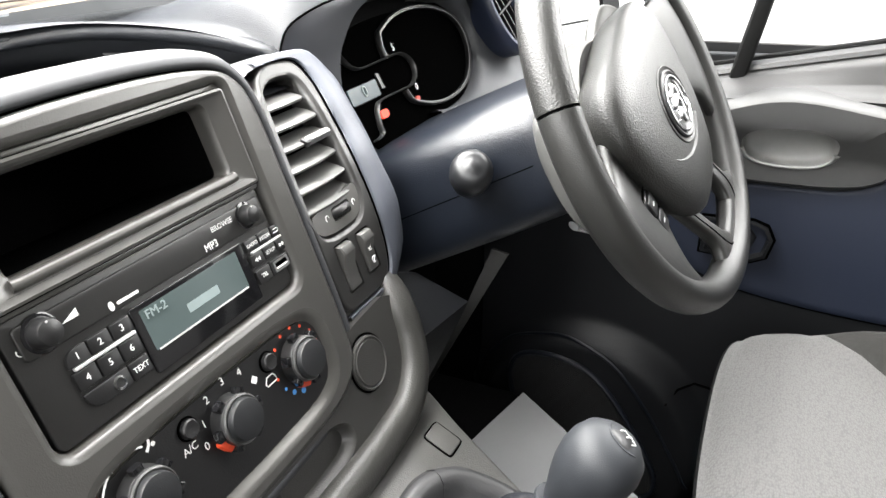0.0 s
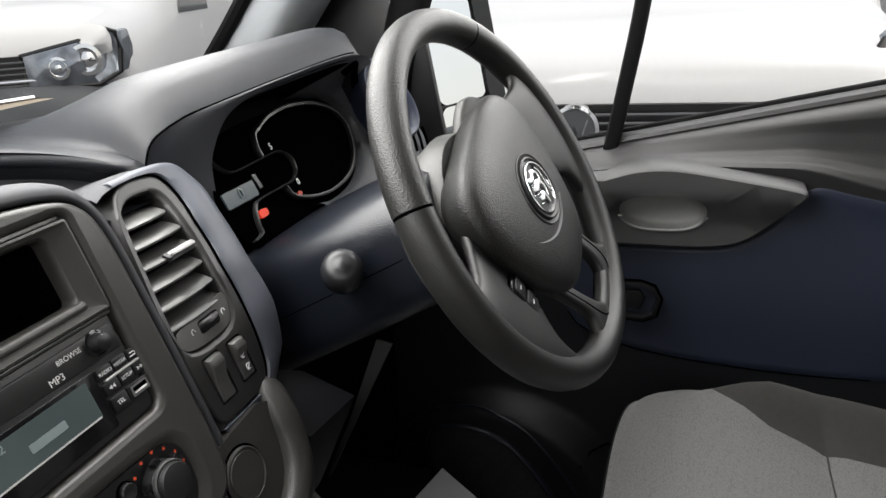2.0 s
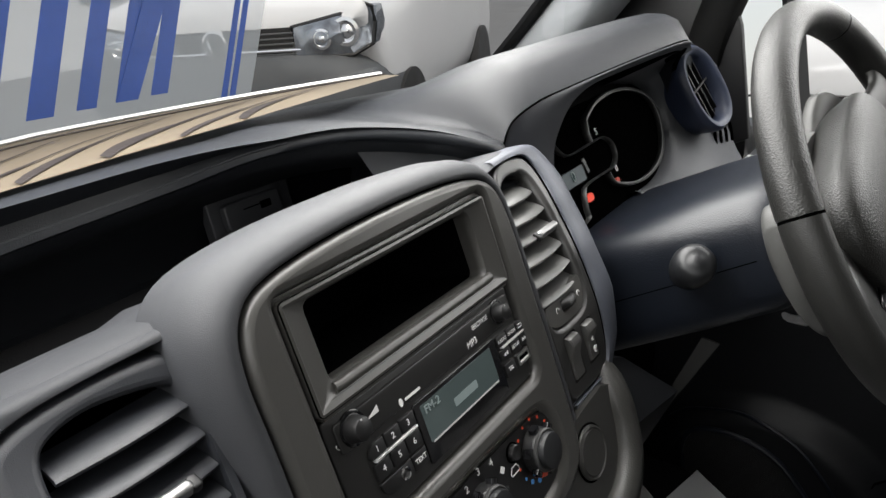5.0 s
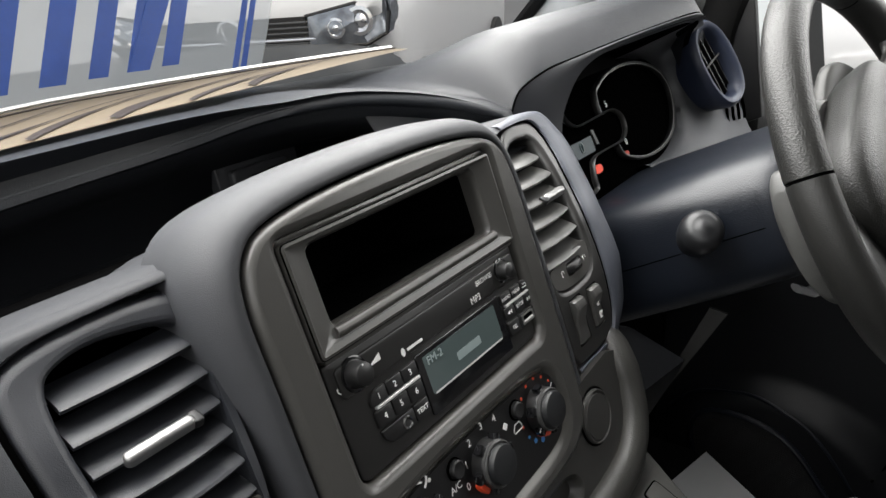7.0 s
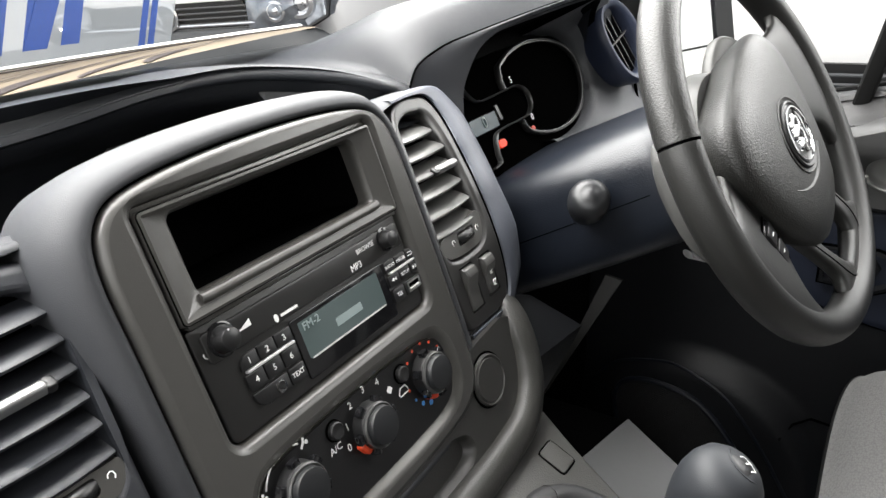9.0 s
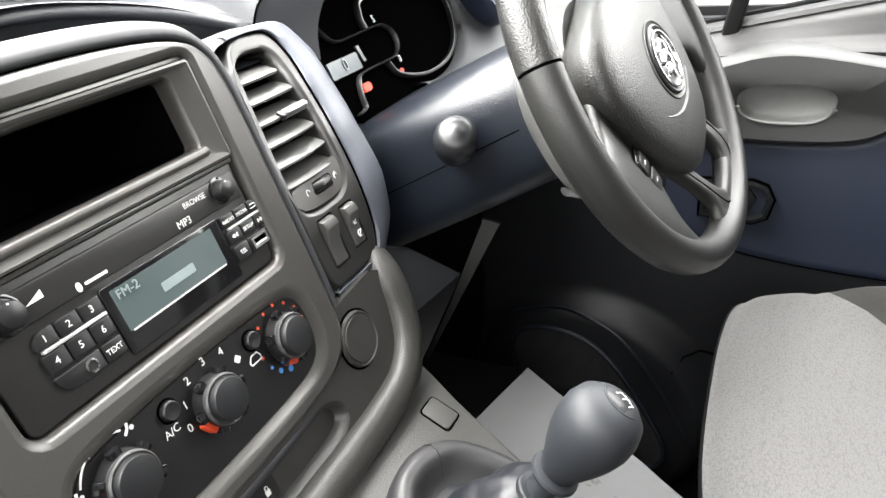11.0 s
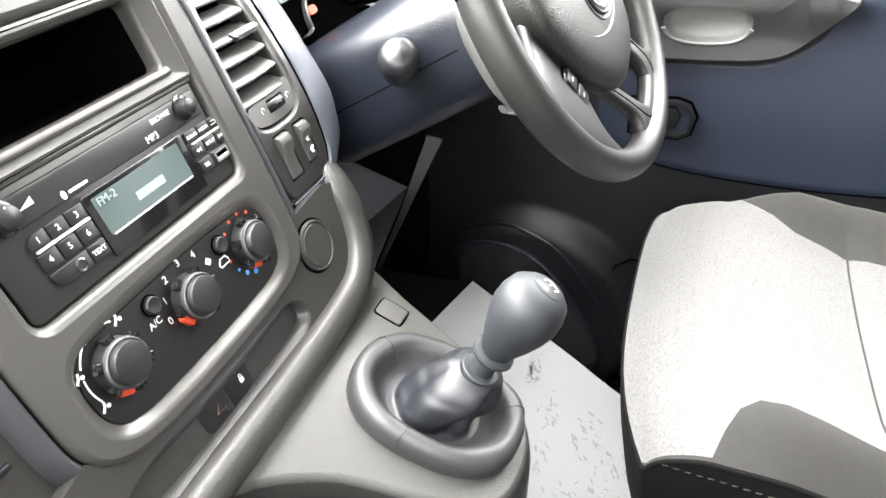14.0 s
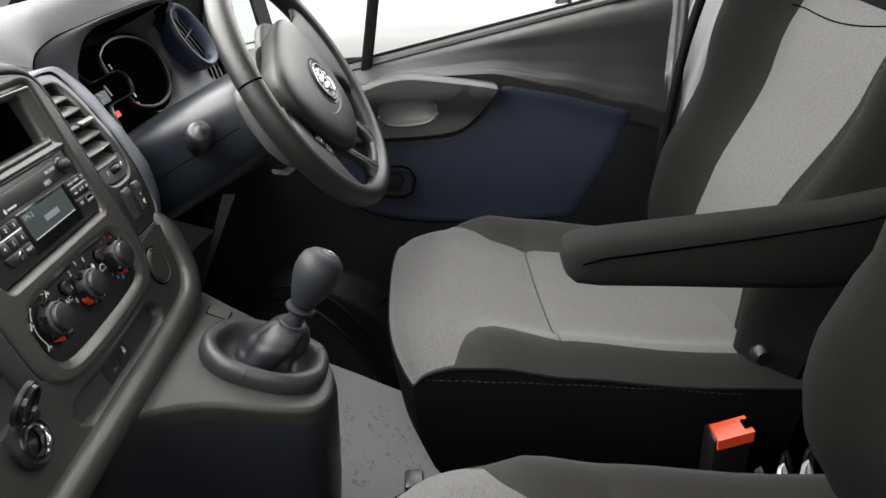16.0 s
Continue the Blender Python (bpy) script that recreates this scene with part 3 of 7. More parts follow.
part("panel", loft(panel_rows, closed=False), end_grey, endp, "smooth grey panel", 60)
RV = Plane((0.715, 0.012, 0.974), (0.93, -0.14, 0.28), (-0.2, 0.45, 0.87))
VO = oval(0, 0, 0.033, 0.053, 36, 2.4)
vent_ring = part("vent_ring", funnel(RV, [(offset(VO, 0.000), -0.060), (offset(VO, 0.007), -0.030), (offset(VO, 0.012), 0.004), (offset(VO, 0.011), 0.012), (offset(VO, 0.007), 0.0165), (offset(VO, 0.001), 0.015), (offset(VO, -0.003), 0.008), (offset(VO, -0.005), -0.004)]), vent_blue, endp, "slate blue oval vent ring", 50)
part("vent_throat", funnel(RV, [(offset(VO, -0.001), -0.003), (offset(VO, -0.004), -0.040)], caps=(False, True)), deep, vent_ring)
for k in range(4):
    u = -0.018 + 0.012 * k
    hv = 0.050 * math.sqrt(max(0.05, 1 - (u / 0.033) ** 2)) - 0.004
    part("vane", loft([[RV(u + dx, v, w) for dx, w in ((0.0, 0.000), (0.0016, 0.000), (0.0060, -0.020), (0.0044, -0.020))] for v in (-hv, -hv * 0.5, 0, hv * 0.5, hv)]), black, vent_ring)
part("vane_bar", sweep([RV(u, 0.004 + 0.1 * u, 0.002) for u in (-0.026, -0.01, 0.01, 0.026)], 0.0016, 0.0016, 8), black, vent_ring)
for k in range(4):
    a = side_b[18].lerp(side_a[20], 0.42) + CL.w * 0.0145 + Vector((0.0150 * k, -0.004 * k, -0.001 * k))
    part("slot", sweep([a, a + Vector((0.003, 0.004, 0.016)), a + Vector((0.005, 0.010, 0.034))], 0.0019, 0.0026, 8), void, endp)

# lower dash behind and under the column
part("bin_end", box(0.278, 0.290, 0.10, 0.31, 0.89, 0.970, 0.003), charcoal, dash)
# Knee panel is near black for the shade under the dash
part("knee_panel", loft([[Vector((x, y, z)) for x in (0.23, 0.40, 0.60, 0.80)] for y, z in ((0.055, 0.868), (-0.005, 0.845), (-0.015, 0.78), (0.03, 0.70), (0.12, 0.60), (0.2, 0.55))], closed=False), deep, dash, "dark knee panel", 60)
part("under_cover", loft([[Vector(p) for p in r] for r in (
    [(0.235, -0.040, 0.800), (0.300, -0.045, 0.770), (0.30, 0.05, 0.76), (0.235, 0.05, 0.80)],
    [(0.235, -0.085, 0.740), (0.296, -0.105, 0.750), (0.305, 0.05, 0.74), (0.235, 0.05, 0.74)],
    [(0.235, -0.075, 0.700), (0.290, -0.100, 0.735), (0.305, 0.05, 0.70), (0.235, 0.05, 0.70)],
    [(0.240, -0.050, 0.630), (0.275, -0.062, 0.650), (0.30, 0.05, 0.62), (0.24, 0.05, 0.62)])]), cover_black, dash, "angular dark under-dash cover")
part("bracket", loft([[(0.345, -0.030, 0.594), (0.348, -0.030, 0.594), (0.348, -0.027, 0.596), (0.345, -0.027, 0.596)], [(0.345, -0.074, 0.678), (0.348, -0.074, 0.678), (0.348, -0.067, 0.680), (0.345, -0.067, 0.680)], [(0.345, -0.130, 0.785), (0.348, -0.130, 0.785), (0.348, -0.112, 0.788), (0.345, -0.112, 0.788)]]), surface("grey_bracket", (0.013, 0.013, 0.0127), 0.5), dash, "grey bracket edge")

# ---- centre stack ----
stack = thing("centre_stack", (0, -0.05, 0.75), "dark satin centre stack with tray, radio and heater controls", "centre console")
PANEL = [(p[0], p[1]) for p in spl([(-0.130, 0.02), (-0.1295, 0.072), (-0.121, 0.098), (-0.098, 0.1105), (-0.04, 0.1165), (0.04, 0.1165), (0.098, 0.1105), (0.121, 0.098), (0.1295, 0.072), (0.1315, 0.02), (0.1325, -0.05), (0.1325, -0.105),
                                (0.129, -0.134), (0.114, -0.151), (0.080, -0.160), (0.0, -0.163), (-0.078, -0.160), (-0.112, -0.150), (-0.127, -0.130), (-0.1305, -0.09)], 5, True)]
part("housing", funnel(STACK, [(offset(PANEL, 0.0014), -0.004), (offset(PANEL, 0.0018), 0.0035), (offset(PANEL, 0.0030), 0.0056), (offset(PANEL, 0.0055), 0.0060), (offset(PANEL, 0.010), 0.0035), (offset(PANEL, 0.015), -0.003), (offset(PANEL, 0.0185), -0.013), (offset(PANEL, 0.0205), -0.030), (offset(PANEL, 0.020), -0.050), (offset(PANEL, 0.018), -0.075)]), housing_mat, stack, "charcoal arched housing", 60)
part("gap", funnel(STACK, [(offset(PANEL, 0.0035), 0.0), (offset(PANEL, -0.001), 0.0)]), void, stack)
BAY = rrect(-0.103, 0.104, -0.054, 0.100, (0.010, 0.010, 0.006, 0.006), 5)
HEAT = [(p[0], p[1]) for p in spl([(-0.1085, -0.104), (-0.102, -0.082), (-0.078, -0.0725), (0.0, -0.0695), (0.078, -0.0725), (0.102, -0.082), (0.1085, -0.104), (0.104, -0.130), (0.085, -0.144), (0.040, -0.148), (-0.040, -0.148), (-0.085, -0.144), (-0.104, -0.130)], 4, True)]
bm = holed(STACK, offset(PANEL, -0.005), [offset(BAY, 0.006), offset(HEAT, 0.004)], 0.0, 0.009)
funnel(STACK, [(PANEL, -0.002), (PANEL, 0.004), (offset(PANEL, -0.0015), 0.0075), (offset(PANEL, -0.005), 0.009)], bm)
funnel(STACK, [(offset(BAY, 0.006), 0.009), (offset(BAY, 0.0038), 0.0084), (offset(BAY, 0.0016), 0.0066), (offset(BAY, 0.0004), 0.0035), (offset(BAY, 0.0), -0.02)], bm)
bmesh.ops.remove_doubles(bm, verts=bm.verts[:], dist=0.00005)
part("trim_panel", bm, satin, stack, "satin dark trim panel", 50)
part("heater_bevel", funnel(STACK, [(offset(HEAT, 0.004), 0.009), (offset(HEAT, 0.0022), 0.0086), (offset(HEAT, -0.001), 0.0070), (offset(HEAT, -0.0050), 0.0044), (offset(HEAT, -0.0080), 0.0012), (offset(HEAT, -0.0083), 0.0)]), polished, stack, "polished sloping rim round the heater panel", 50)

# tray with sloping frame
TR = Plane(STACK(0, 0.062, 0.0), (1, 0, 0), STACK.v)
FO, FI = rrect(-0.1010, 0.1030, -0.0345, 0.0345, 0.003, 4), rrect(-0.081, 0.084, -0.0215, 0.0275, 0.005, 4)
tray = part("tray_frame", funnel(TR, [(offset(FO, 0.001), -0.012), (offset(FO, 0.001), 0.0062), (FO, 0.0082), (offset(FO, -0.0016), 0.0086), (offset(FO, -0.0034), 0.0074), (offset(FI, 0.0050), 0.0044), (offset(FI, 0.0022), 0.0034), (offset(FI, 0.0006), 0.0012), (FI, -0.003), (FI, -0.012)]), satin, stack, "satin frame of the open tray", 30)
part("tray_lip", sweep([TR(u, -0.0252 - d_, 0.0042) for u, d_ in ((-0.0835, -0.0006), (-0.079, 0.0), (-0.04, 0.0), (0.04, 0.0), (0.082, 0.0), (0.0865, -0.0006))], 0.0036, 0.0036, 12), satin, tray, "rounded bright lower lip", 60)
part("tray_groove", sweep([TR(u, -0.0300, 0.0052) for u in (-0.094, -0.05, 0.0, 0.05, 0.096)], 0.0013, 0.0013, 6), void, tray)
part("tray_seam", sweep([TR(u, v, 0.0074) for u, v in FO + FO[:1]], 0.0008, 0.0008, 6, caps=False), void, tray)
part("bay_filler", prism(STACK, rrect(-0.1032, 0.1042, 0.0950, 0.1002, 0.001), -0.014, 0.0040, 0.001), satin, stack)
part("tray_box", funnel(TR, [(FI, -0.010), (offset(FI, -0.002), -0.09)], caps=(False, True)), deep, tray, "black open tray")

# radio
RAD = rrect(-0.1005, 0.1015, -0.0525, 0.0235, (0.006, 0.006, 0.002, 0.002), 4)
radio = part("radio", prism(STACK, RAD, -0.02, 0.003, 0.0012), radio_face, stack, "black car radio with pale display and button blocks")
part("upper_strip", prism(STACK, rrect(-0.094, 0.099, -0.001, 0.0185, 0.003), 0.002, 0.0045, 0.001), radio_face, radio)
part("top_line", prism(STACK, rrect(-0.098, 0.103, 0.0235, 0.0275, 0.001), -0.01, 0.0052, 0.001), satin, radio)


def knob(u, v, r, h, parent, name, w=0.003):
    f = Plane(STACK(u, v, w), STACK.u, STACK.v)
    k = part(name, turned(f, [(r * 1.28, 0), (r * 1.25, 0.0015), (r * 1.05, 0.002), (r * 1.0, 0.003), (r * 0.97, h * 0.75), (r * 0.86, h * 0.93), (r * 0.6, h), (0.0008, h + 0.0005)], 28), buttons, parent)
    part("knob_ring", turned(f, [(r * 1.42, 0.0), (r * 1.42, 0.0014), (r * 1.27, 0.0018)], 28), gloss, k)
    part("knob_mark", prism(f, rrect(-0.0006, 0.0006, r * 0.3, r * 0.85, 0.0003, 2), h * 0.8, h * 0.97), silver, k)


knob(-0.0805, 0.0095, 0.0078, 0.0115, radio, "volume_knob")
knob(0.0815, 0.0100, 0.0068, 0.0105, radio, "browse_knob")
DISP = rrect(-0.0315, 0.0675, -0.0475, -0.0045, 0.002)
part("display_glass", prism(STACK, DISP, 0.002, 0.0046, 0.0006), gloss, radio, "glossy black display bezel")
disp = part("display", prism(STACK, rrect(-0.026, 0.059, -0.0345, -0.0080, 0.001), 0.004, 0.0049), lcd, radio, "pale grey-green display")
part("display_words", lettering("FM-2", 0.008, STACK, -0.015, -0.0125, 0.0050), lcd_pale, disp)
part("display_bar", prism(STACK, rrect(0.006, 0.034, -0.0265, -0.0205, 0.001), 0.0049, 0.0051), lcd_pale, disp)
part("display_line", prism(STACK, rrect(-0.024, 0.058, -0.0352, -0.0340, 0.0003), 0.0046, 0.0051), silver, radio)


def key(u0, u1, v0, v1, parent, text="", size=0.0046, r=0.0012):
    k = part("key", prism(STACK, rrect(u0 + 0.0004, u1 - 0.0004, v0 + 0.0004, v1 - 0.0004, r, 3), 0.002, 0.0052, 0.0008, seg=2), buttons, parent)
    if text:
        part("key_print", lettering(text, size, STACK, (u0 + u1) / 2, (v0 + v1) / 2, 0.0052, 0.0001), white_print, k)
    return k


cu = [-0.0775, -0.0625, -0.0475, -0.0325]
for i, n in enumerate("123"):
    key(cu[i], cu[i + 1], -0.0160, -0.0055, radio, n, 0.0058, (0.001, 0.001, 0.001, 0.007 if i == 0 else 0.001))
    key(cu[i], cu[i + 1], -0.0300, -0.0180, radio, "456"[i], 0.0058)
jack = key(cu[0], cu[2], -0.0430, -0.0308, radio, "", r=(0.010, 0.001, 0.001, 0.001))
key(cu[2], cu[3], -0.0430, -0.0308, radio, "TEXT", 0.0046)
fj = Plane(STACK(-0.056, -0.037, 0.005), STACK.u, STACK.v)
part("jack_ring", turned(fj, [(0.0042, 0), (0.0042, 0.001), (0.003, 0.0012), (0.0026, -0.004)], 18, (False, True)), chrome, jack)
part("strip", prism(STACK, rrect(cu[0] + 0.003, cu[3] - 0.001, -0.0178, -0.0160, 0.0004), 0.003, 0.0058, 0.0004), silver, radio, "silver divider strip")
cr = [0.0690, 0.0830, 0.0970, 0.1080]
for i, (n, m, sz) in enumerate((("RADIO", "", 0.0038), ("MEDIA", "SETUP", 0.0038), ("", "", 0.005))):
    key(cr[i], cr[i + 1], -0.0150, -0.0055, radio, n, sz, (0.001, 0.001, 0.006 if i == 2 else 0.001, 0.001))
    key(cr[i], cr[i + 1], -0.0265, -0.0165, radio, m, sz)
for u, s in ((0.0760, -1), (0.1025, 1)):
    for q in (-0.0022, 0.0008):
        part("skip_mark", prism(STACK, [(u + s * q, -0.0200), (u + s * q, -0.0232), (u + s * (q + 0.0026), -0.0216)], 0.005, 0.0055), white_print, radio)
part("return_mark", sweep([STACK(0.0990, -0.0115, 0.0054), STACK(0.1045, -0.0115, 0.0054), STACK(0.1050, -0.0100, 0.0054), STACK(0.1040, -0.0090, 0.0054), STACK(0.1000, -0.0090, 0.0054)], 0.0004, 0.0003, 6), white_print, radio)
key(cr[0], cr[1] + 0.001, -0.0400, -0.0280, radio, "TEL", 0.0042)
usbp = key(cr[1] + 0.001, cr[3], -0.0400, -0.0280, radio, "", r=(0.001, 0.009, 0.001, 0.001))
part("usb_rim", holed(STACK, rrect(0.0870, 0.1030, -0.0380, -0.0300, 0.0008), [rrect(0.0885, 0.1015, -0.0367, -0.0313, 0.0005)], 0.004, 0.0060), steel, usbp)
part("usb_hole", prism(STACK, rrect(0.0885, 0.1015, -0.0367, -0.0313, 0.0005), 0.005, 0.0054), void, usbp)
part("usb_tongue", prism(STACK, rrect(0.0890, 0.1010, -0.0362, -0.0348, 0.0003), 0.005, 0.0060), white_print, usbp)
part("strip", prism(STACK, rrect(cr[0] + 0.004, cr[3] - 0.001, -0.0165, -0.0150, 0.0004), 0.003, 0.0058, 0.0004), silver, radio, "silver divider strip")
part("radio_print", lettering("BROWSE", 0.0052, STACK, 0.0580, 0.0125, 0.0046, 0.0001), white_print, radio)
part("radio_print", lettering("MP3", 0.0070, STACK, 0.0430, 0.0035, 0.0046, 0.0001), white_print, radio)
part("radio_print", prism(STACK, rrect(-0.0355, -0.0200, 0.0018, 0.0036, 0.0005), 0.0044, 0.0048), white_print, radio)
part("radio_print", prism(STACK, oval(-0.0395, 0.0028, 0.0018, 0.0028, 16), 0.0044, 0.0048), white_print, radio)
part("volume_wedge", prism(STACK, [(-0.069, 0.0080), (-0.0585, 0.0080), (-0.0585, 0.0125)], 0.0044, 0.0048), white_print, radio)
part("power_mark", sweep([STACK(-0.0935 + 0.0022 * math.cos(a), 0.0060 + 0.0022 * math.sin(a), 0.0035) for a in [0.9 + 0.5 * math.pi + k * 0.35 for k in range(14)]], 0.0004, 0.0003, 6), white_print, radio)

# heater controls
heater = part("heater_panel", prism(STACK, offset(HEAT, -0.006), -0.015, 0.0050), black, stack, "matt black heater control panel")
TRIMK = surface("knob_collar_trim", (0.070, 0.070, 0.070), 0.34, 0.4, wear=0.03)
cap_grey = surface("knob_cap_plastic", (0.0105, 0.0112, 0.0125), 0.42, grain=0.2, scale=1500)


def heater_knob(u, v, pointer, flag=True):
    f = Plane(STACK(u, v, 0.0050), STACK.u, STACK.v)
    k = part("heater_knob", turned(f, [(0.0176, 0), (0.0176, 0.002), (0.0172, 0.004), (0.0170, 0.008), (0.0165, 0.0100), (0.0155, 0.0108)], 40, (True, False)), buttons, heater, "dark grey rotary heater knob")
    part("knob_ring", turned(f, [(0.0167, 0.0090), (0.0166, 0.0112), (0.0156, 0.0122), (0.0143, 0.0117)], 40, (False, False)), TRIMK, k, "grey metallic collar")
    part("knob_cap", turned(f, [(0.0144, 0.010), (0.0141, 0.0145), (0.0133, 0.0162), (0.0095, 0.0170), (0.0005, 0.0172)], 40, (False, True)), cap_grey, k)
    for a in range(6):
        an = radians(pointer + 30 + 60 * a)
        g = Plane(f(0.0166 * math.cos(an), 0.0166 * math.sin(an), 0.0062), f.w, f.u * -math.sin(an) + f.v * math.cos(an))
        part("grip_slot", prism(g, rrect(-0.0030, 0.0030, -0.0036, 0.0036, 0.001, 2), -0.004, 0.0004), gloss, k)
    an = radians(pointer)
    g = Plane(f(0.0160 * math.cos(an), 0.0160 * math.sin(an), 0.0), f.u * math.cos(an) + f.v * math.sin(an), f.u * -math.sin(an) + f.v * math.cos(an))
    part("pointer", prism(g, rrect(-0.001, 0.0048, -0.0056, 0.0056, 0.0022, 3), 0.001, 0.0066, 0.001), red_plastic, k, "red pointer flag")
    return k


heater_knob(-0.0740, -0.1005, -118)
heater_knob(0.0, -0.1025, 212)
heater_knob(0.0735, -0.1025, -112)
for u, v in ((-0.0315, -0.0870), (0.0460, -0.0880)):
    f = Plane(STACK(u, v, 0.0050), STACK.u, STACK.v)
    b = part("push_button", turned(f, [(0.0064, 0), (0.0062, 0.0036), (0.0054, 0.0044), (0.0005, 0.0036)], 24), buttons, heater)
    part("button_rim", turned(f, [(0.0078, 0.0), (0.0076, 0.0010), (0.0068, 0.0010), (0.0066, 0)], 24, (False, False)), void, b)
for i, (u, v) in enumerate(((-0.0245, -0.1055), (-0.0200, -0.0920), (-0.0110, -0.0805), (0.0050, -0.0770), (0.0205, -0.0800))):
    part("scale_number", lettering(str(i), 0.0078, STACK, u, v, 0.0050, 0.0001), white_print, heater)
part("button_words", lettering("A/C", 0.0072, STACK, -0.0355, -0.0990, 0.0050, 0.0001), white_print, heater)
for k in range(9):
    a = radians(205 - 26 * k)
    part("heat_dot", prism(STACK, oval(0.0735 + 0.0250 * math.cos(a + 0.1), -0.1025 + 0.0240 * math.sin(a + 0.1), 0.0013, 0.0013, 12), 0.0048, 0.0053), blue_print if k < 1 else red_print, heater)
for k, s in ((232, 0.0020), (255, 0.0024)):
    a = radians(k)
    part("cold_dot", prism(STACK, oval(0.0735 + 0.0250 * math.cos(a), -0.1025 + 0.0240 * math.sin(a), s, s, 12), 0.0048, 0.0053), blue_print, heater)
for a0, a1 in ((62, 98), (112, 152), (166, 206)):
    part("scale_arc", sweep([STACK(-0.0735 + 0.0250 * math.cos(radians(a)), -0.1005 + 0.0270 * math.sin(radians(a)), 0.0051) for a in range(a0, a1 + 1, 5)], 0.0007, 0.0003, 6, up=tuple(STACK.w)), white_print, heater)
for a in (105, 159, 54, 214):
    c = (-0.0740 + 0.0275 * math.cos(radians(a)), -0.1005 + 0.0275 * math.sin(radians(a)))
    part("air_symbol", sweep([STACK(c[0] - 0.003, c[1] - 0.003, 0.0051), STACK(c[0], c[1], 0.0051), STACK(c[0] + 0.001, c[1] + 0.003, 0.0051)], 0.0010, 0.0003, 6, up=tuple(STACK.w)), white_print, heater)
    part("air_symbol", prism(STACK, oval(c[0] + 0.0025, c[1] - 0.001, 0.0015, 0.0015, 10), 0.0048, 0.0053), white_print, heater)
part("fan_symbol", prism(STACK, oval(0.0295, -0.0920, 0.0032, 0.0032, 16, 1.1), 0.0048, 0.0053), white_print, heater)
part("recirculation_symbol", sweep([STACK(0.0370 + x, -0.1015 + y, 0.0051) for x, y in ((0, 0), (0.003, 0.004), (0.009, 0.004), (0.011, 0.001), (0.011, -0.002), (0.001, -0.002), (0, 0))], 0.0006, 0.0003, 6, up=tuple(STACK.w)), white_print, heater)


# ---- vents beside the stack ----
POD_RIGHT = dict(
    plate=[(0.1445, 0.060), (0.1460, 0.090), (0.157, 0.1015), (0.178, 0.1025), (0.197, 0.0975), (0.2115, 0.075), (0.2215, 0.040), (0.2295, 0.005), (0.2345, -0.040), (0.2310, -0.080), (0.2210, -0.103), (0.205, -0.109), (0.170, -0.109), (0.152, -0.105), (0.1460, -0.080), (0.1445, 0.0)],
    hole=[(0.1485, 0.040), (0.1490, 0.074), (0.158, 0.086), (0.176, 0.0875), (0.191, 0.082), (0.2035, 0.056), (0.213, 0.020), (0.2185, -0.012), (0.2165, -0.032), (0.205, -0.041), (0.185, -0.0425), (0.165, -0.041), (0.154, -0.034), (0.149, -0.010)],
    slots=((0.1610, 0.1830, -0.0945, -0.0495), (0.1930, 0.2140, -0.0920, -0.0510)),
    near=0.149, far=[(-0.02, 0.2175), (0.0, 0.2155), (0.03, 0.210), (0.056, 0.2035), (0.075, 0.193)], tab=(0.190, 0.017),
    wheel=[(0.150, -0.033), (0.150, -0.0225), (0.158, -0.0195), (0.206, -0.0140), (0.2175, -0.0155), (0.2165, -0.030), (0.206, -0.0405), (0.166, -0.0405)], thumb=(0.1765, 0.2015),
    cheek=[(0.150, 0.1025), (0.178, 0.1035), (0.1985, 0.0985), (0.2135, 0.0755), (0.2235, 0.0405), (0.2315, 0.005), (0.2365, -0.040), (0.233, -0.081), (0.2225, -0.1045), (0.2055, -0.1105), (0.150, -0.1105)])
POD_LEFT = dict(
    plate=[(0.1480, 0.060), (0.1485, 0.085), (0.158, 0.0965), (0.19, 0.1005), (0.225, 0.0985), (0.243, 0.091), (0.2465, 0.075), (0.243, 0.03), (0.238, -0.02), (0.232, -0.065), (0.224, -0.095), (0.21, -0.104), (0.175, -0.106), (0.155, -0.102), (0.1490, -0.08), (0.1480, 0.0)],
    hole=[(0.1560, 0.055), (0.1585, 0.0745), (0.168, 0.0820), (0.1985, 0.0875), (0.219, 0.0845), (0.2260, 0.076), (0.2268, 0.055), (0.2240, 0.025), (0.2200, -0.005), (0.212, -0.032), (0.190, -0.041), (0.168, -0.040), (0.1580, -0.028), (0.1548, 0.0)],
    slots=((0.1610, 0.1780, -0.0880, -0.0500), (0.1870, 0.2060, -0.0900, -0.0500)),
    near=0.1560, far=[(-0.02, 0.2150), (0.0, 0.2190), (0.03, 0.2230), (0.06, 0.2260), (0.08, 0.2235)], tab=(0.192, 0.019),
    wheel=[(0.1565, -0.033), (0.1555, -0.0225), (0.163, -0.0205), (0.206, -0.0205), (0.2155, -0.0215), (0.2120, -0.033), (0.200, -0.0405), (0.168, -0.0405)], thumb=(0.1720, 0.1970),
    cheek=[(0.150, 0.1015), (0.19, 0.1015), (0.225, 0.0995), (0.2445, 0.0915), (0.2480, 0.075), (0.2445, 0.03), (0.2395, -0.02), (0.2335, -0.065), (0.2255, -0.0955), (0.211, -0.1055), (0.150, -0.1075)])


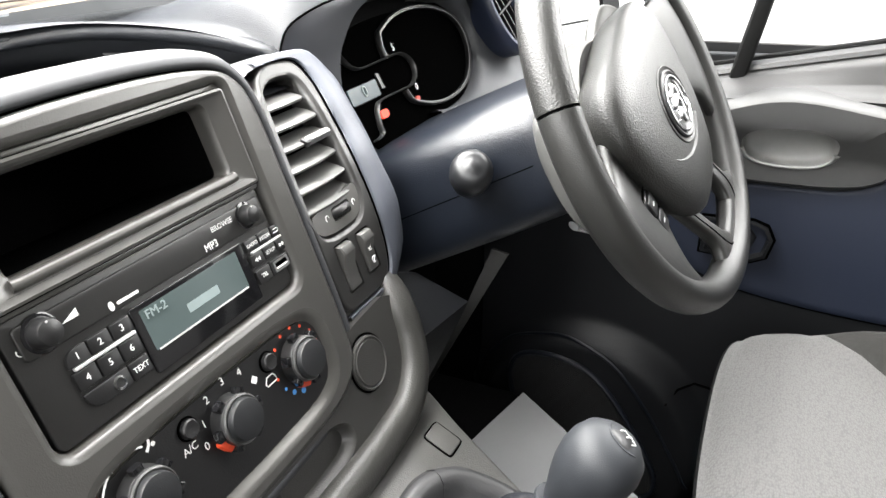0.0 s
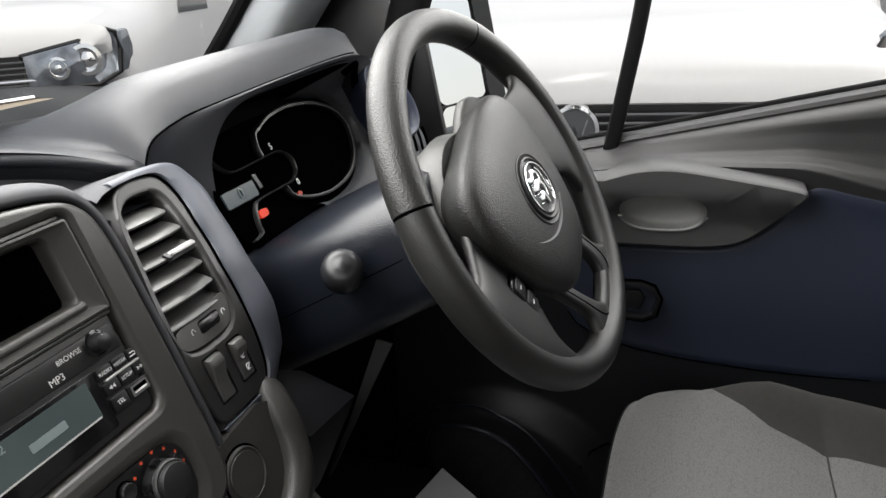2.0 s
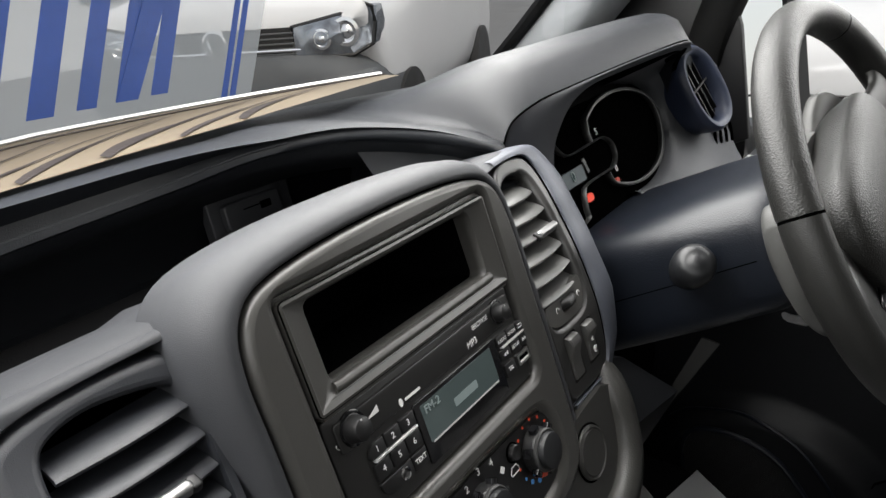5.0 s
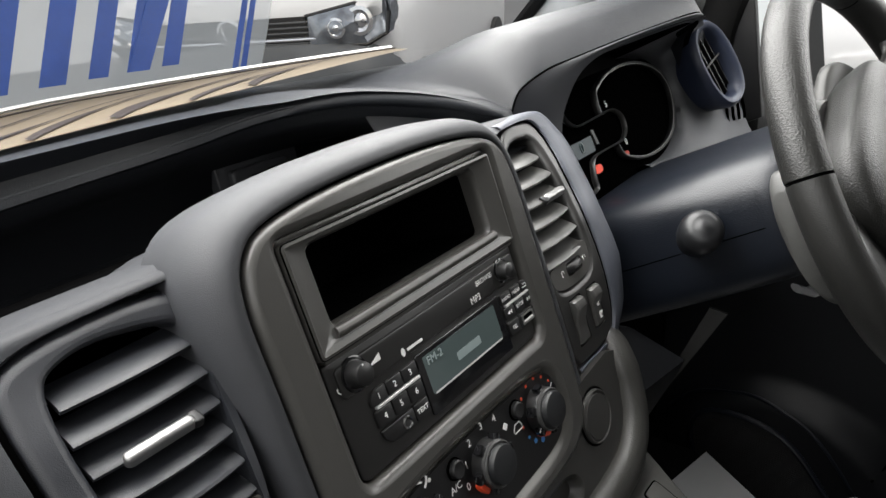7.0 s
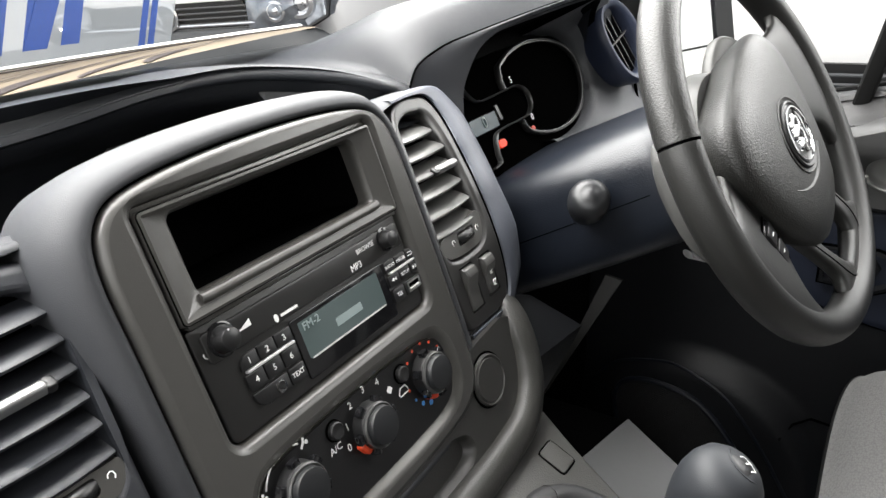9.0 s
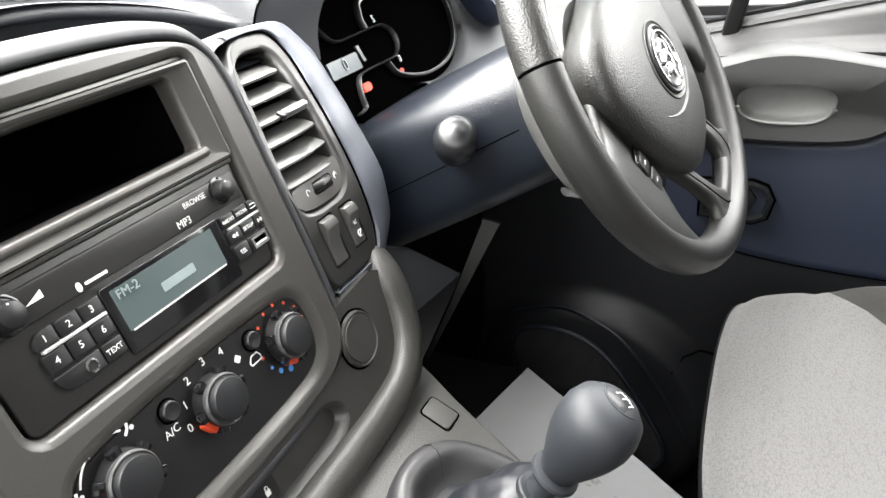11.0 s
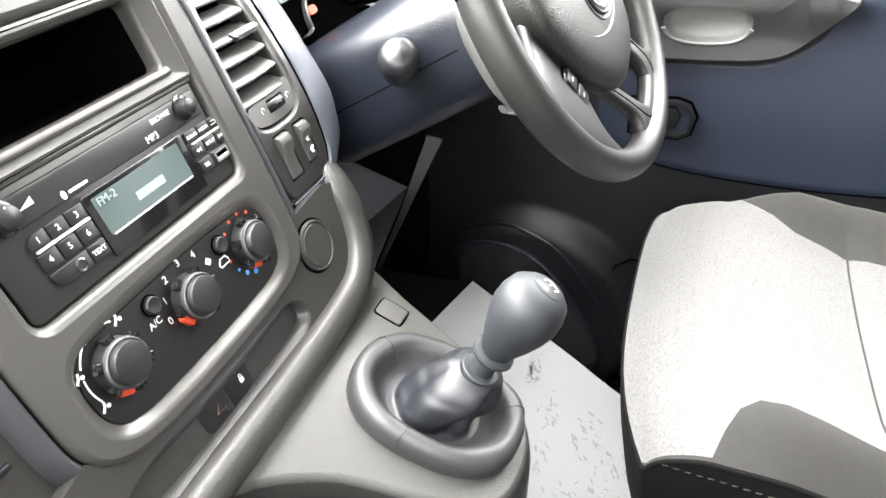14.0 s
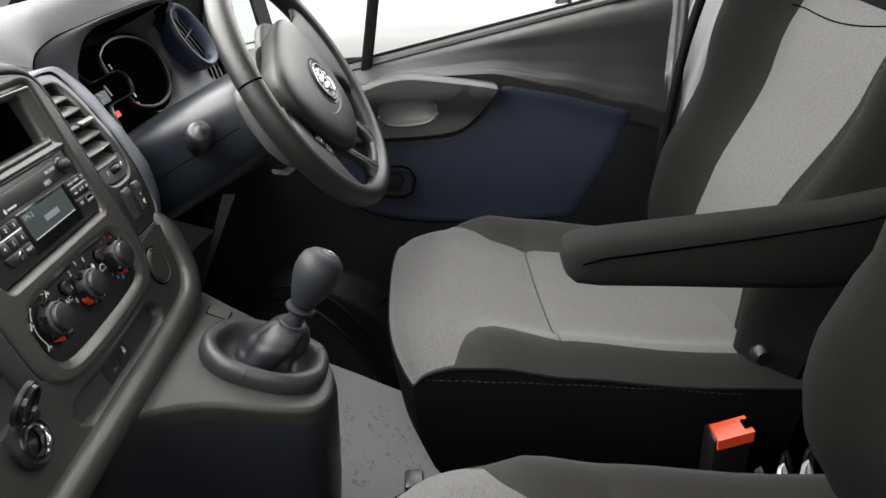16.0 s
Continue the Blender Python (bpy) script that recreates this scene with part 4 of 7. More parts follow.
def vent_pod(side, d):
    def g(u, v, w=0.0):
        """The face bows: its top leans away."""
        wv = lerps([(-0.11, -0.001), (-0.05, 0.002), (0.0, -0.004), (0.04, -0.017), (0.10, -0.040)], v)
        if side > 0:
            u = u + (-wv) * (u + 0.28) / 0.37
        else:
            k = (0.327 - wv) / 0.337
            u, v = 0.322 + (u - 0.322) * k, 0.133 + (v - 0.133) * k
        return STACK(side * u, v, w + wv)

    def curve(pts):
        return [(p[0], p[1]) for p in spl(pts, 4, True)]

    pod = thing("air_vent", (side * 0.18, -0.02, 0.85), "charcoal dashboard air vent with grey slats, chrome tab and switches", "air vent", "dashboard vents")
    plate_o, hole = curve(d["plate"]), curve(d["hole"])
    slots = [rrect(*q, 0.002, 3) for q in d["slots"]]
    er = 0.003 if side > 0 else 0.0065
    bm = holed(g, offset(plate_o, -er), [offset(hole, 0.005)] + slots, -0.004, 0.001)
    funnel(g, [(plate_o, -0.03)] + [(offset(plate_o, -er * (1 - math.cos(a))), 0.001 - er * 1.3 * (1 - math.sin(a))) for a in (0.0, 0.4, 0.8, 1.2, 0.5 * math.pi)], bm)
    funnel(g, [(offset(hole, 0.005), 0.001), (offset(hole, 0.003), 0.0004), (offset(hole, 0.001), -0.002), (offset(hole, 0.0), -0.007), (offset(hole, 0.0), -0.05)], bm)
    bmesh.ops.remove_doubles(bm, verts=bm.verts[:], dist=0.00005)
    # Passenger pod takes darker copies of these plastics, for its weaker light
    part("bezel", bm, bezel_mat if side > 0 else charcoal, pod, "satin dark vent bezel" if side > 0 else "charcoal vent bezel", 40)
    part("duct", funnel(g, [(hole, -0.022), (offset(hole, -0.004), -0.07)], caps=(False, True)), void, pod)
    for k in range(6):
        v = 0.0725 - 0.0170 * k
        u0, u1 = d["near"], lerps(d["far"], v)
        rows = []
        for j in range(11):
            u = u0 + (u1 - u0) * j / 10
            bow = 0.0050 * math.sin(math.pi * (0.10 + 0.90 * j / 10))
            rows.append([g(u, v - 0.0070, -0.0035 + bow), g(u, v - 0.0052, -0.0015 + bow), g(u, v - 0.0036, -0.0022 + bow), g(u, v + 0.0010, -0.010 + 0.5 * bow), g(u, v + 0.0052, -0.019), g(u, v + 0.0030, -0.0195)])
        slat = part("slat", loft(rows), lit_slat_grey if side > 0 else charcoal, pod)
        if k == 2:
            tf = Plane(g(d["tab"][0], v - 0.0040, 0.0030), STACK.u * side, (STACK.v * 0.62 - STACK.w * 0.78) * side)
            tb = part("tab", prism(tf, rrect(-d["tab"][1], d["tab"][1], -0.0032, 0.0036, 0.0030, 4), -0.003, 0.0030, 0.0022), steel, slat, "chrome direction tab")
            part("tab_end", prism(tf, rrect(-d["tab"][1] - 0.004, -d["tab"][1] + 0.002, -0.0042, 0.0044, 0.002, 3), -0.003, 0.0020, 0.001), black, tb)
    tu0, tu1 = d["thumb"]
    tp = part("wheel_plate", holed(g, curve(d["wheel"]), [rrect(tu0 - 0.001, tu1 + 0.001, -0.0335, -0.0225, 0.003, 3)], -0.02, 0.0), satin, pod)
    part("thumb_wheel", sweep([g(tu0 + (tu1 - tu0) * q, -0.028, -0.005 + 0.0055 * math.sin(math.pi * q)) for q in (0, 0.12, 0.3, 0.5, 0.7, 0.88, 1)], 0.0048, 0.0048, 10), black, tp)
    for q in range(9):
        u = tu0 + (tu1 - tu0) * (0.12 + 0.095 * q)
        dz = -0.0005 + 0.0055 * math.sin(math.pi * (0.12 + 0.095 * q))
        part("wheel_rib", sweep([g(u - 0.001, -0.0320, dz - 0.002), g(u, -0.028, dz), g(u + 0.001, -0.0240, dz - 0.002)], 0.0005, 0.0006, 5), buttons, tp)
    for u in (tu0 - 0.0085, tu1 + 0.0070):
        part("wheel_mark", sweep([g(u + 0.0022 * math.cos(0.8 * j), -0.028 + 0.0028 * math.sin(0.8 * j), 0.0002) for j in range(6)], 0.0004, 0.0003, 5), white_print, tp)
    for q, (s0, s1, v0, v1) in enumerate(d["slots"]):
        u0, u1, v0, v1 = s0 + 0.0026, s1 - 0.0026, v0 + 0.0022, v1 - 0.0022
        prof_ = [(v1, -0.02), (v1, 0.0030), (v1 - 0.0012, 0.0056), (v1 - 0.0070, 0.0078), (v1 - 0.0086, 0.0074), ((v0 + v1) / 2, 0.0026), (v0 + 0.010, 0.0018), (v0 + 0.003, 0.0024), (v0, 0.0016), (v0, -0.02)]
        rows = [[g(u, vv, ww) for vv, ww in prof_] for u in (u0, u0 + 0.0012, u1 - 0.0012, u1)]
        for j in (0, 3):
            rows[j] = [p - STACK.w * 0.0014 for p in rows[j]]
        part("slot_gap", prism(g, rrect(s0 - 0.0002, s1 + 0.0002, v0 - 0.0012, v1 + 0.0012, 0.002, 3), -0.006, -0.0012), void, pod)
        sw = part("rocker_switch", loft(rows), switch_grey, pod, "dark grey rocker switch")
        um = (u0 + u1) / 2
        if side > 0 and q == 1:
            for vv in (v1 - 0.0155, v0 + 0.009):
                part("switch_symbol", sweep([g(um + 0.0026 * math.cos(a), vv + 0.0028 * math.sin(a), 0.0040) for a in [0.6 + 0.5 * j for j in range(10)]], 0.0006, 0.0005, 6), white_print, sw)
                part("switch_symbol", sweep([g(um - 0.0020, vv - 0.003, 0.0038), g(um + 0.0024, vv + 0.003, 0.0044)], 0.0005, 0.0005, 6), white_print, sw)
        if side < 0:
            vv = v0 + 0.008
            part("switch_symbol", sweep([g(um + x, vv + y, 0.0050) for x, y in ((-0.004, -0.002), (-0.004, 0.0025), (0.004, 0.0025), (0.004, -0.002), (-0.004, -0.002))], 0.0004, 0.0004, 6), white_print, sw)
            for x in (-0.002, 0.0, 0.002):
                part("switch_symbol", sweep([g(um + x, vv - 0.003, 0.0050), g(um + x + 0.0005, vv, 0.0050), g(um + x, vv + 0.0015, 0.0050)], 0.0003, 0.0003, 5), white_print, sw)
    # outer cheek of the pod
    r0 = [(p.x, p.y) for p in spl([Vector(q) for q in d["cheek"]], 4)]
    grow = [(-0.11, 0.35), (-0.085, 0.85), (-0.05, 1.0), (0.0, 0.88), (0.07, 0.80), (0.098, 0.62)]

    def out(e):
        return [(u + e * lerps(grow, v) * min(1, (u - 0.15) / 0.05), v + e * 0.10 * (1 if v > 0 else -1) * max(0, abs(v) - 0.08) / 0.02) for u, v in r0]

    part("cheek_gap", loft([[g(u, v, w) for u, v in out(e)] for e, w in ((-0.002, -0.001), (0.003, -0.001))], closed=False), void, pod)
    face_ = ((0.0015, -0.004), (0.002, 0.0005), (0.004, 0.0018), (0.020, 0.0012), (0.036, -0.001), (0.046, -0.005), (0.053, -0.013), (0.057, -0.030), (0.058, -0.09))
    part("cheek", loft([[g(u, v, w) for u, v in out(e)] for e, w in face_], closed=False), slate if side > 0 else shelf_mat, pod, "slate grey textured outer cheek" if side > 0 else "outer cheek, darkened for the dim passenger side", 45)
    cap = [(u, v) for u, v in r0 if v > 0.085]
    cap = ([(0.128, 0.1065), (0.139, 0.1040)] if side < 0 else [(0.131, 0.0960), (0.140, 0.1005)]) + cap
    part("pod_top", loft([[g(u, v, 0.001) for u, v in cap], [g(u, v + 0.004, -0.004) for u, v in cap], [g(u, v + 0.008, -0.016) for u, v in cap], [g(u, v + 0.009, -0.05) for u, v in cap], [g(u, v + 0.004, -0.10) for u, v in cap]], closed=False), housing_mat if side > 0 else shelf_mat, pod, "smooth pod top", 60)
    return pod


vent_pod(1, POD_RIGHT)
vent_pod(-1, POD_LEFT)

prof = [(0.100, -0.16), (0.106, -0.10), (0.104, -0.055), (0.096, -0.040), (0.060, -0.026), (0.03, -0.014), (0.0, -0.006), (-0.05, -0.001), (-0.09, -0.003), (-0.105, -0.02)]
part("passenger_side", loft([[STACK(u, v, w - (0.010 if u > -0.27 else 0.0)) for v, w in prof] for u in (-0.245, -0.262, -0.285, -0.45, -0.86)], closed=False), shelf_mat, dash, "plain charcoal dashboard beside the vent", 60)

# ---- lower facia with lip, blanking cap, pocket and socket ----
lower = thing("lower_facia", (0, -0.1, 0.7), "grey-brown lower dashboard facia with rubberised rim and long pocket", "dashboard panel")
FB = [(-0.50, -0.060), (-0.127, -0.060), (-0.127, -0.120), (0.129, -0.120), (0.129, -0.060), (0.150, -0.060), (0.206, -0.09), (0.206, -0.165), (0.196, -0.186), (0.170, -0.202), (-0.50, -0.204)]
FC = [(-0.50, -0.138), (-0.150, -0.138), (-0.129, -0.132), (-0.108, -0.148), (-0.078, -0.157), (0.0, -0.160), (0.080, -0.157), (0.112, -0.148), (0.128, -0.130), (0.131, -0.116), (0.150, -0.114), (0.190, -0.112), (0.204, -0.118), (0.206, -0.165), (0.196, -0.186), (0.170, -0.202), (0.130, -0.206), (-0.50, -0.204)]
POCK = [(p[0], p[1]) for p in spl([(-0.115, -0.172), (-0.05, -0.169), (0.05, -0.168), (0.085, -0.173), (0.096, -0.186), (0.086, -0.198), (0.04, -0.2015), (-0.08, -0.2015), (-0.118, -0.192)], 4, True)]
SOCK = oval(-0.183, -0.158, 0.0135, 0.0135, 24)
bm = holed(STACK, FC, [offset(POCK, 0.003), SOCK], -0.03, 0.006)
funnel(STACK, [(offset(POCK, 0.003), 0.006), (offset(POCK, 0.0), 0.004), (offset(POCK, -0.003), -0.006), (offset(POCK, -0.008), -0.012)], bm, (False, True))
part("facia_back", prism(STACK, FB, -0.03, -0.005), facia, lower)
part("facia", bm, facia, lower, "grey-brown grained facia", 50)
lip_path = spl([STACK(*p) for p in ((-0.50, -0.213, 0.004), (-0.20, -0.214, 0.006), (0.06, -0.215, 0.006), (0.135, -0.213, 0.006), (0.172, -0.206, 0.006), (0.197, -0.186, 0.005), (0.209, -0.158, 0.003), (0.213, -0.132, 0.0), (0.220, -0.114, -0.010), (0.229, -0.100, -0.034), (0.232, -0.080, -0.060), (0.232, -0.060, -0.080))], 6)
part("rim", sweep([p + STACK.w * 0.003 - STACK.v * 0.002 for p in lip_path], 0.0155, 0.0135, 16, up=tuple(STACK.w), shape=2.6), rubberised, lower, "raised rubberised rim", 60)
part("rim_back", loft([[p - STACK.w * 0.005 for p in lip_path], [p - STACK.w * 0.06 + Vector((0, 0.02, -0.01)) for p in lip_path]], closed=False), charcoal, lower)
fb = Plane(STACK(0.1435, -0.1505, 0.006), STACK.u, STACK.v)
cap = part("blank_cap", turned(fb, [(0.0235, 0.0), (0.0232, 0.0028), (0.0220, 0.0036), (0.0210, 0.0024), (0.0198, 0.0024), (0.0190, 0.0034), (0.0005, 0.0036)], 40), facia, lower, "round blanking cap")
part("cap_gap", turned(fb, [(0.0255, 0.0002), (0.0255, 0.0006), (0.0236, 0.0006)], 40), void, cap)
for u0, u1, sym in ((-0.043, -0.0120, 0), (-0.0115, 0.0180, 1)):
    k = part("push_button", prism(STACK, rrect(u0, u1, -0.2000, -0.1745, (0.008 if not sym else 0.001, 0.009 if sym else 0.001, 0.003, 0.003), 4), -0.022, -0.0045, 0.0012), buttons, lower)
    if sym:
        part("lock_symbol", prism(STACK, rrect(0.0050, 0.0095, -0.1895, -0.1850, 0.0006), -0.0046, -0.0041), white_print, k)
        part("lock_symbol", sweep([STACK(0.0060, -0.185, -0.0042), STACK(0.0060, -0.183, -0.0042), STACK(0.0072, -0.1818, -0.0042), STACK(0.0085, -0.183, -0.0042), STACK(0.0085, -0.185, -0.0042)], 0.0005, 0.0003, 6), white_print, k)
    else:
        tri = [STACK(-0.0225 + x, -0.1875 + y, -0.0042) for x, y in ((-0.005, -0.0035), (0.005, -0.0035), (0, 0.0045), (-0.005, -0.0035))]
        part("hazard_symbol", sweep(tri, 0.0009, 0.0004, 6), surface("dull_red", (0.045, 0.008, 0.008), 0.5), k)
socket = thing("power_socket", (-0.17, -0.07, 0.75), "open twelve volt socket with chrome ring and raised black flap", "power socket")
fs = Plane(STACK(-0.183, -0.158, 0.006), STACK.u, STACK.v)
part("collar", turned(fs, [(0.0235, 0.0), (0.0230, 0.005), (0.0190, 0.008), (0.0150, 0.007)], 32, (True, False)), black, socket)
part("chrome_ring", turned(fs, [(0.0152, 0.004), (0.0150, 0.0095), (0.0130, 0.0100), (0.0120, 0.008), (0.0118, 0.002)], 32, (False, False)), chrome, socket, "chrome socket ring")
part("socket_well", turned(fs, [(0.0119, 0.003), (0.0112, -0.028)], 28, (False, True)), deep, socket)
flap = Plane(fs(-0.002, 0.026, 0.012), STACK.u, STACK.v * 0.75 + STACK.w * 0.66)
part("flap", prism(flap, oval(0.0, 0.014, 0.018, 0.020, 28), -0.002, 0.003, 0.0015), black, socket, "raised black flap")
part("flap_rim", funnel(flap, [(oval(0, 0.014, 0.0165, 0.0185, 28), 0.003), (oval(0, 0.014, 0.0160, 0.018, 28), 0.006), (oval(0, 0.014, 0.0140, 0.016, 28), 0.006), (oval(0, 0.014, 0.0135, 0.0155, 28), 0.003)]), gloss, socket)
part("hinge", box(-0.178, -0.166, -0.088, -0.078, 0.777, 0.785, 0.001), black, socket)

# ---- gear console ----
console = thing("gear_console", (0.08, -0.2, 0.29), "grey plastic gear lever console standing on the floor", "gear console")
SLOPE = 0.40
CP = Plane((0.0, -0.118, 0.687), (1, 0, 0), (0, 1, SLOPE))
kk = math.sqrt(1 + SLOPE * SLOPE)
plan = spl([(-0.10, -0.06), (0.10, -0.06), (0.226, -0.06), (0.217, -0.095), (0.197, -0.140), (0.180, -0.185), (0.160, -0.235), (0.135, -0.272), (0.100, -0.288), (0.055, -0.288), (0.022, -0.272), (0.004, -0.230), (-0.015, -0.165), (-0.050, -0.118), (-0.095, -0.09)], 4, True)
PO = [(p[0], (p[1] + 0.118) * kk) for p in plan]
rings = [[CP(u, v, 0.0) for u, v in offset(PO, -0.006)], [CP(u, v, -0.001) for u, v in offset(PO, -0.003)], [CP(u, v, -0.006) for u, v in PO]]
for dz, k, dx in ((0.010, 1.0, 0.0), (0.05, 0.99, 0.0), (0.14, 0.95, 0.004), (0.26, 0.86, 0.010), (0.39, 0.80, 0.012)):
    rings.append([Vector((0.085 + (CP(u, v).x - 0.085) * k + dx, -0.15 + (CP(u, v).y + 0.15) * k + 0.02 * dz, max(0.285, CP(u, v, -0.006).z - dz - 0.006))) for u, v in PO])
# Sides take a darker plastic than the top, which puts their shade into colour
body = part("body", loft(rings[2:], (False, True)), charcoal, console, "grained console sides, darkened for their shade", 50)
part("top_plate", loft(rings[:4], (True, False)), console_mat, body, "grey grained top plate", 50)
pc = [Vector((x, (y + 0.118) * kk)) for x, y in ((0.1832, -0.1190), (0.1800, -0.1462), (0.1572, -0.1455), (0.1602, -0.1183))]
po = []
for i, p in enumerate(pc):
    a, b = pc[i - 1], pc[(i + 1) % 4]
    for t in (0.0, 0.5, 1.0):
        q0, q1 = p + (a - p).normalized() * 0.0035, p + (b - p).normalized() * 0.0035
        po.append(tuple((1 - t) ** 2 * q0 + 2 * t * (1 - t) * p + t * t * q1))
part("blank_gap", prism(CP, offset(po, 0.0012), -0.002, 0.0006), void, body)
part("blank", prism(CP, offset(po, -0.0004), -0.002, 0.0018, 0.001), console_mat, body, "rectangular blanking plate")

# gaiter and lever
lever = thing("gear_lever", (0.088, -0.205, 0.66), "grey gear knob on a short shaft with a soft leatherette gaiter", "gear lever")
GC = Plane(CP(0.088, (-0.204 + 0.118) * kk, 0.0), CP.u, CP.v)
N = 96


def gring(ru, rv, w, du=0.0, dv=0.0, fold=0.0, ph=0.0, p=2.4):
    out = []
    for k, (u, v) in enumerate(oval(0, 0, ru, rv, N, p)):
        a = 2 * math.pi * k / N
        s = fold * (math.sin(4 * a + ph) + 0.7 * math.sin(7 * a + 1.6 * ph + 1) + 0.6 * math.sin(3 * a - 1.4 * ph))
        r = math.hypot(u, v)
        out.append(GC(u * (1 + s / r) + du, v * (1 + s / r) + dv, w + 0.35 * s))
    return out


ringp = [(0.058, 0.076, -0.004), (0.0615, 0.0795, 0.006), (0.0610, 0.0790, 0.015), (0.0565, 0.074, 0.0225), (0.0505, 0.067, 0.0245), (0.0455, 0.061, 0.0215), (0.0425, 0.057, 0.015), (0.0390, 0.0525, 0.007), (0.0350, 0.0475, 0.002), (0.0300, 0.0410, 0.000)]
part("gaiter_ring", loft([gring(a, b, w, fold=0.0009 * (i > 2), ph=0.8) for i, (a, b, w) in enumerate(ringp)], (False, False)), ring_mat, lever, "rolled leatherette ring", 70)
for q in (17, 46, 78):
    part("ring_seam", sweep([gring(a + 0.0003, b + 0.0003, w + 0.0003, fold=0.0009 * (i > 1), ph=0.8)[q] for i, (a, b, w) in enumerate(ringp[1:8])], 0.0004, 0.0004, 6), black, lever)
top = Vector((0.1000, -0.2440, 0.6985))
tq = top - GC.o
tu, tv, tw = tq.dot(GC.u), tq.dot(GC.v), tq.dot(GC.w)


def bag(h, a):
    """Soft bag: a shoulder that hangs over deep creases."""
    r = lerps([(0.0, 0.0360), (0.10, 0.0320), (0.28, 0.0325), (0.50, 0.0335), (0.70, 0.0305), (0.86, 0.0245), (0.95, 0.0190), (1.0, 0.0150)], h)
    deep_ = lerps([(0.0, 0.0005), (0.12, 0.0040), (0.35, 0.0100), (0.60, 0.0095), (0.85, 0.0045), (1.0, 0.0005)], h)
    c1 = math.exp(-(math.sin(0.5 * (a - 3.55 - 0.9 * h)) / 0.16) ** 2)
    c2 = math.exp(-(math.sin(0.5 * (a - 4.75 + 0.8 * h)) / 0.13) ** 2)
    c3 = math.exp(-(math.sin(0.5 * (a - 2.30 + 0.5 * h)) / 0.15) ** 2)
    c4 = math.exp(-(math.sin(0.5 * (a - 0.60 - 0.7 * h)) / 0.17) ** 2)
    tall = 1 + 0.30 * (1 - h) * max(0.0, math.sin(a))
    return r * tall * (1 + 0.05 * math.sin(3 * a + 2 * h)) - deep_ * (1.0 * c1 + 0.75 * c2 + 0.7 * c3 + 0.6 * c4 - 0.20)


rows = []
for j in range(25):
    h = j / 24
    k_ = lerps([(0.0, 0.0), (0.25, 0.22), (0.6, 0.68), (0.9, 0.98), (1.0, 1.0)], h)
    w_ = 0.001 + (tw - 0.001) * lerps([(0.0, 0.0), (0.12, 0.03), (0.3, 0.22), (0.6, 0.60), (0.88, 0.93), (1.0, 1.0)], h)
    row = []
    for i in range(N):
        a = 2 * math.pi * i / N
        r = bag(h, a)
        row.append(GC(r * math.cos(a) + tu * k_, r * math.sin(a) + tv * k_, w_ + 0.0035 * math.sin(2 * a + 1.0) * math.sin(math.pi * h)))
    rows.append(row)
part("gaiter", loft(rows, (False, True)), gaiter_mat, lever, "creased dark leatherette gaiter", 70)
ax = Vector((0.0051, -0.0271, 0.0463)).normalized()
KB = Vector((0.1014, -0.2563, 0.7180)) - ax * 0.0345
KF = Plane(KB, ax.orthogonal(), ax.cross(ax.orthogonal()))
if KF.w.dot(ax) < 0:
    KF = Plane(KB, ax.cross(ax.orthogonal()), ax.orthogonal())
part("gaiter_tie", turned(KF, [(0.0150, 0.002), (0.0172, 0.0065), (0.0172, 0.0100), (0.0158, 0.0120), (0.0120, 0.0130)], 28), gaiter_mat, lever)
part("tie_ring", turned(KF, [(0.0168, 0.0105), (0.0172, 0.0120), (0.0160, 0.0132), (0.0130, 0.0134)], 28), knob_mat, lever)
part("shaft", turned(KF, [(0.0118, 0.008), (0.0108, 0.020), (0.0104, 0.034)], 24), knob_mat, lever)
part("collar", turned(KF, [(0.0110, 0.0290), (0.0168, 0.0305), (0.0186, 0.0335), (0.0180, 0.0362), (0.0140, 0.0380)], 32), knob_mat, lever, "flared lower collar")
part("knob", turned(KF, [(0.0120, 0.0370), (0.0150, 0.0420), (0.0180, 0.0500), (0.0222, 0.0600), (0.0262, 0.0720), (0.0285, 0.0840), (0.0282, 0.0950), (0.0250, 0.1050), (0.0185, 0.1115), (0.0095, 0.1145), (0.0005, 0.1152)], 48), knob_mat, lever, "smooth grey pear-shaped knob", 70)
KC = KF(0, 0, 0.0850)
cn = Vector((0.38, -0.62, 0.68)).normalized()
ck = Plane(KC, cn.cross(ax), cn.cross(cn.cross(ax)))


def cap_pt(u, v, h):
    q = Vector((u, v, 0.0295)).normalized() * (0.0300 + h)
    return ck(q.x, q.y, q.z)


capo = oval(0, 0.001, 0.0150, 0.0195, 28, 2.3)
dome = [[cap_pt(u * s, v * s, h) for u, v in capo] for s, h in ((1.10, -0.004), (1.06, 0.0004), (1.0, 0.0008), (0.8, 0.0008), (0.5, 0.0008), (0.25, 0.0008), (0.02, 0.0008))]
part("cap_ring", sweep([cap_pt(u * 1.05, v * 1.05, 0.0006) for u, v in capo + capo[:1]], 0.0011, 0.0011, 6), knob_mat, lever)
gcap = part("shift_cap", loft(dome), black, lever, "black cap with the shift pattern", 60)
for u in (-0.006, 0.0, 0.006):
    part("shift_mark", sweep([cap_pt(u, -0.006, 0.001), cap_pt(u, 0, 0.001), cap_pt(u, 0.006, 0.001)], 0.0005, 0.0004, 6), white_print, gcap)
part("shift_mark", sweep([cap_pt(-0.006, 0, 0.001), cap_pt(0, 0, 0.001), cap_pt(0.006, 0, 0.001)], 0.0005, 0.0004, 6), white_print, gcap)

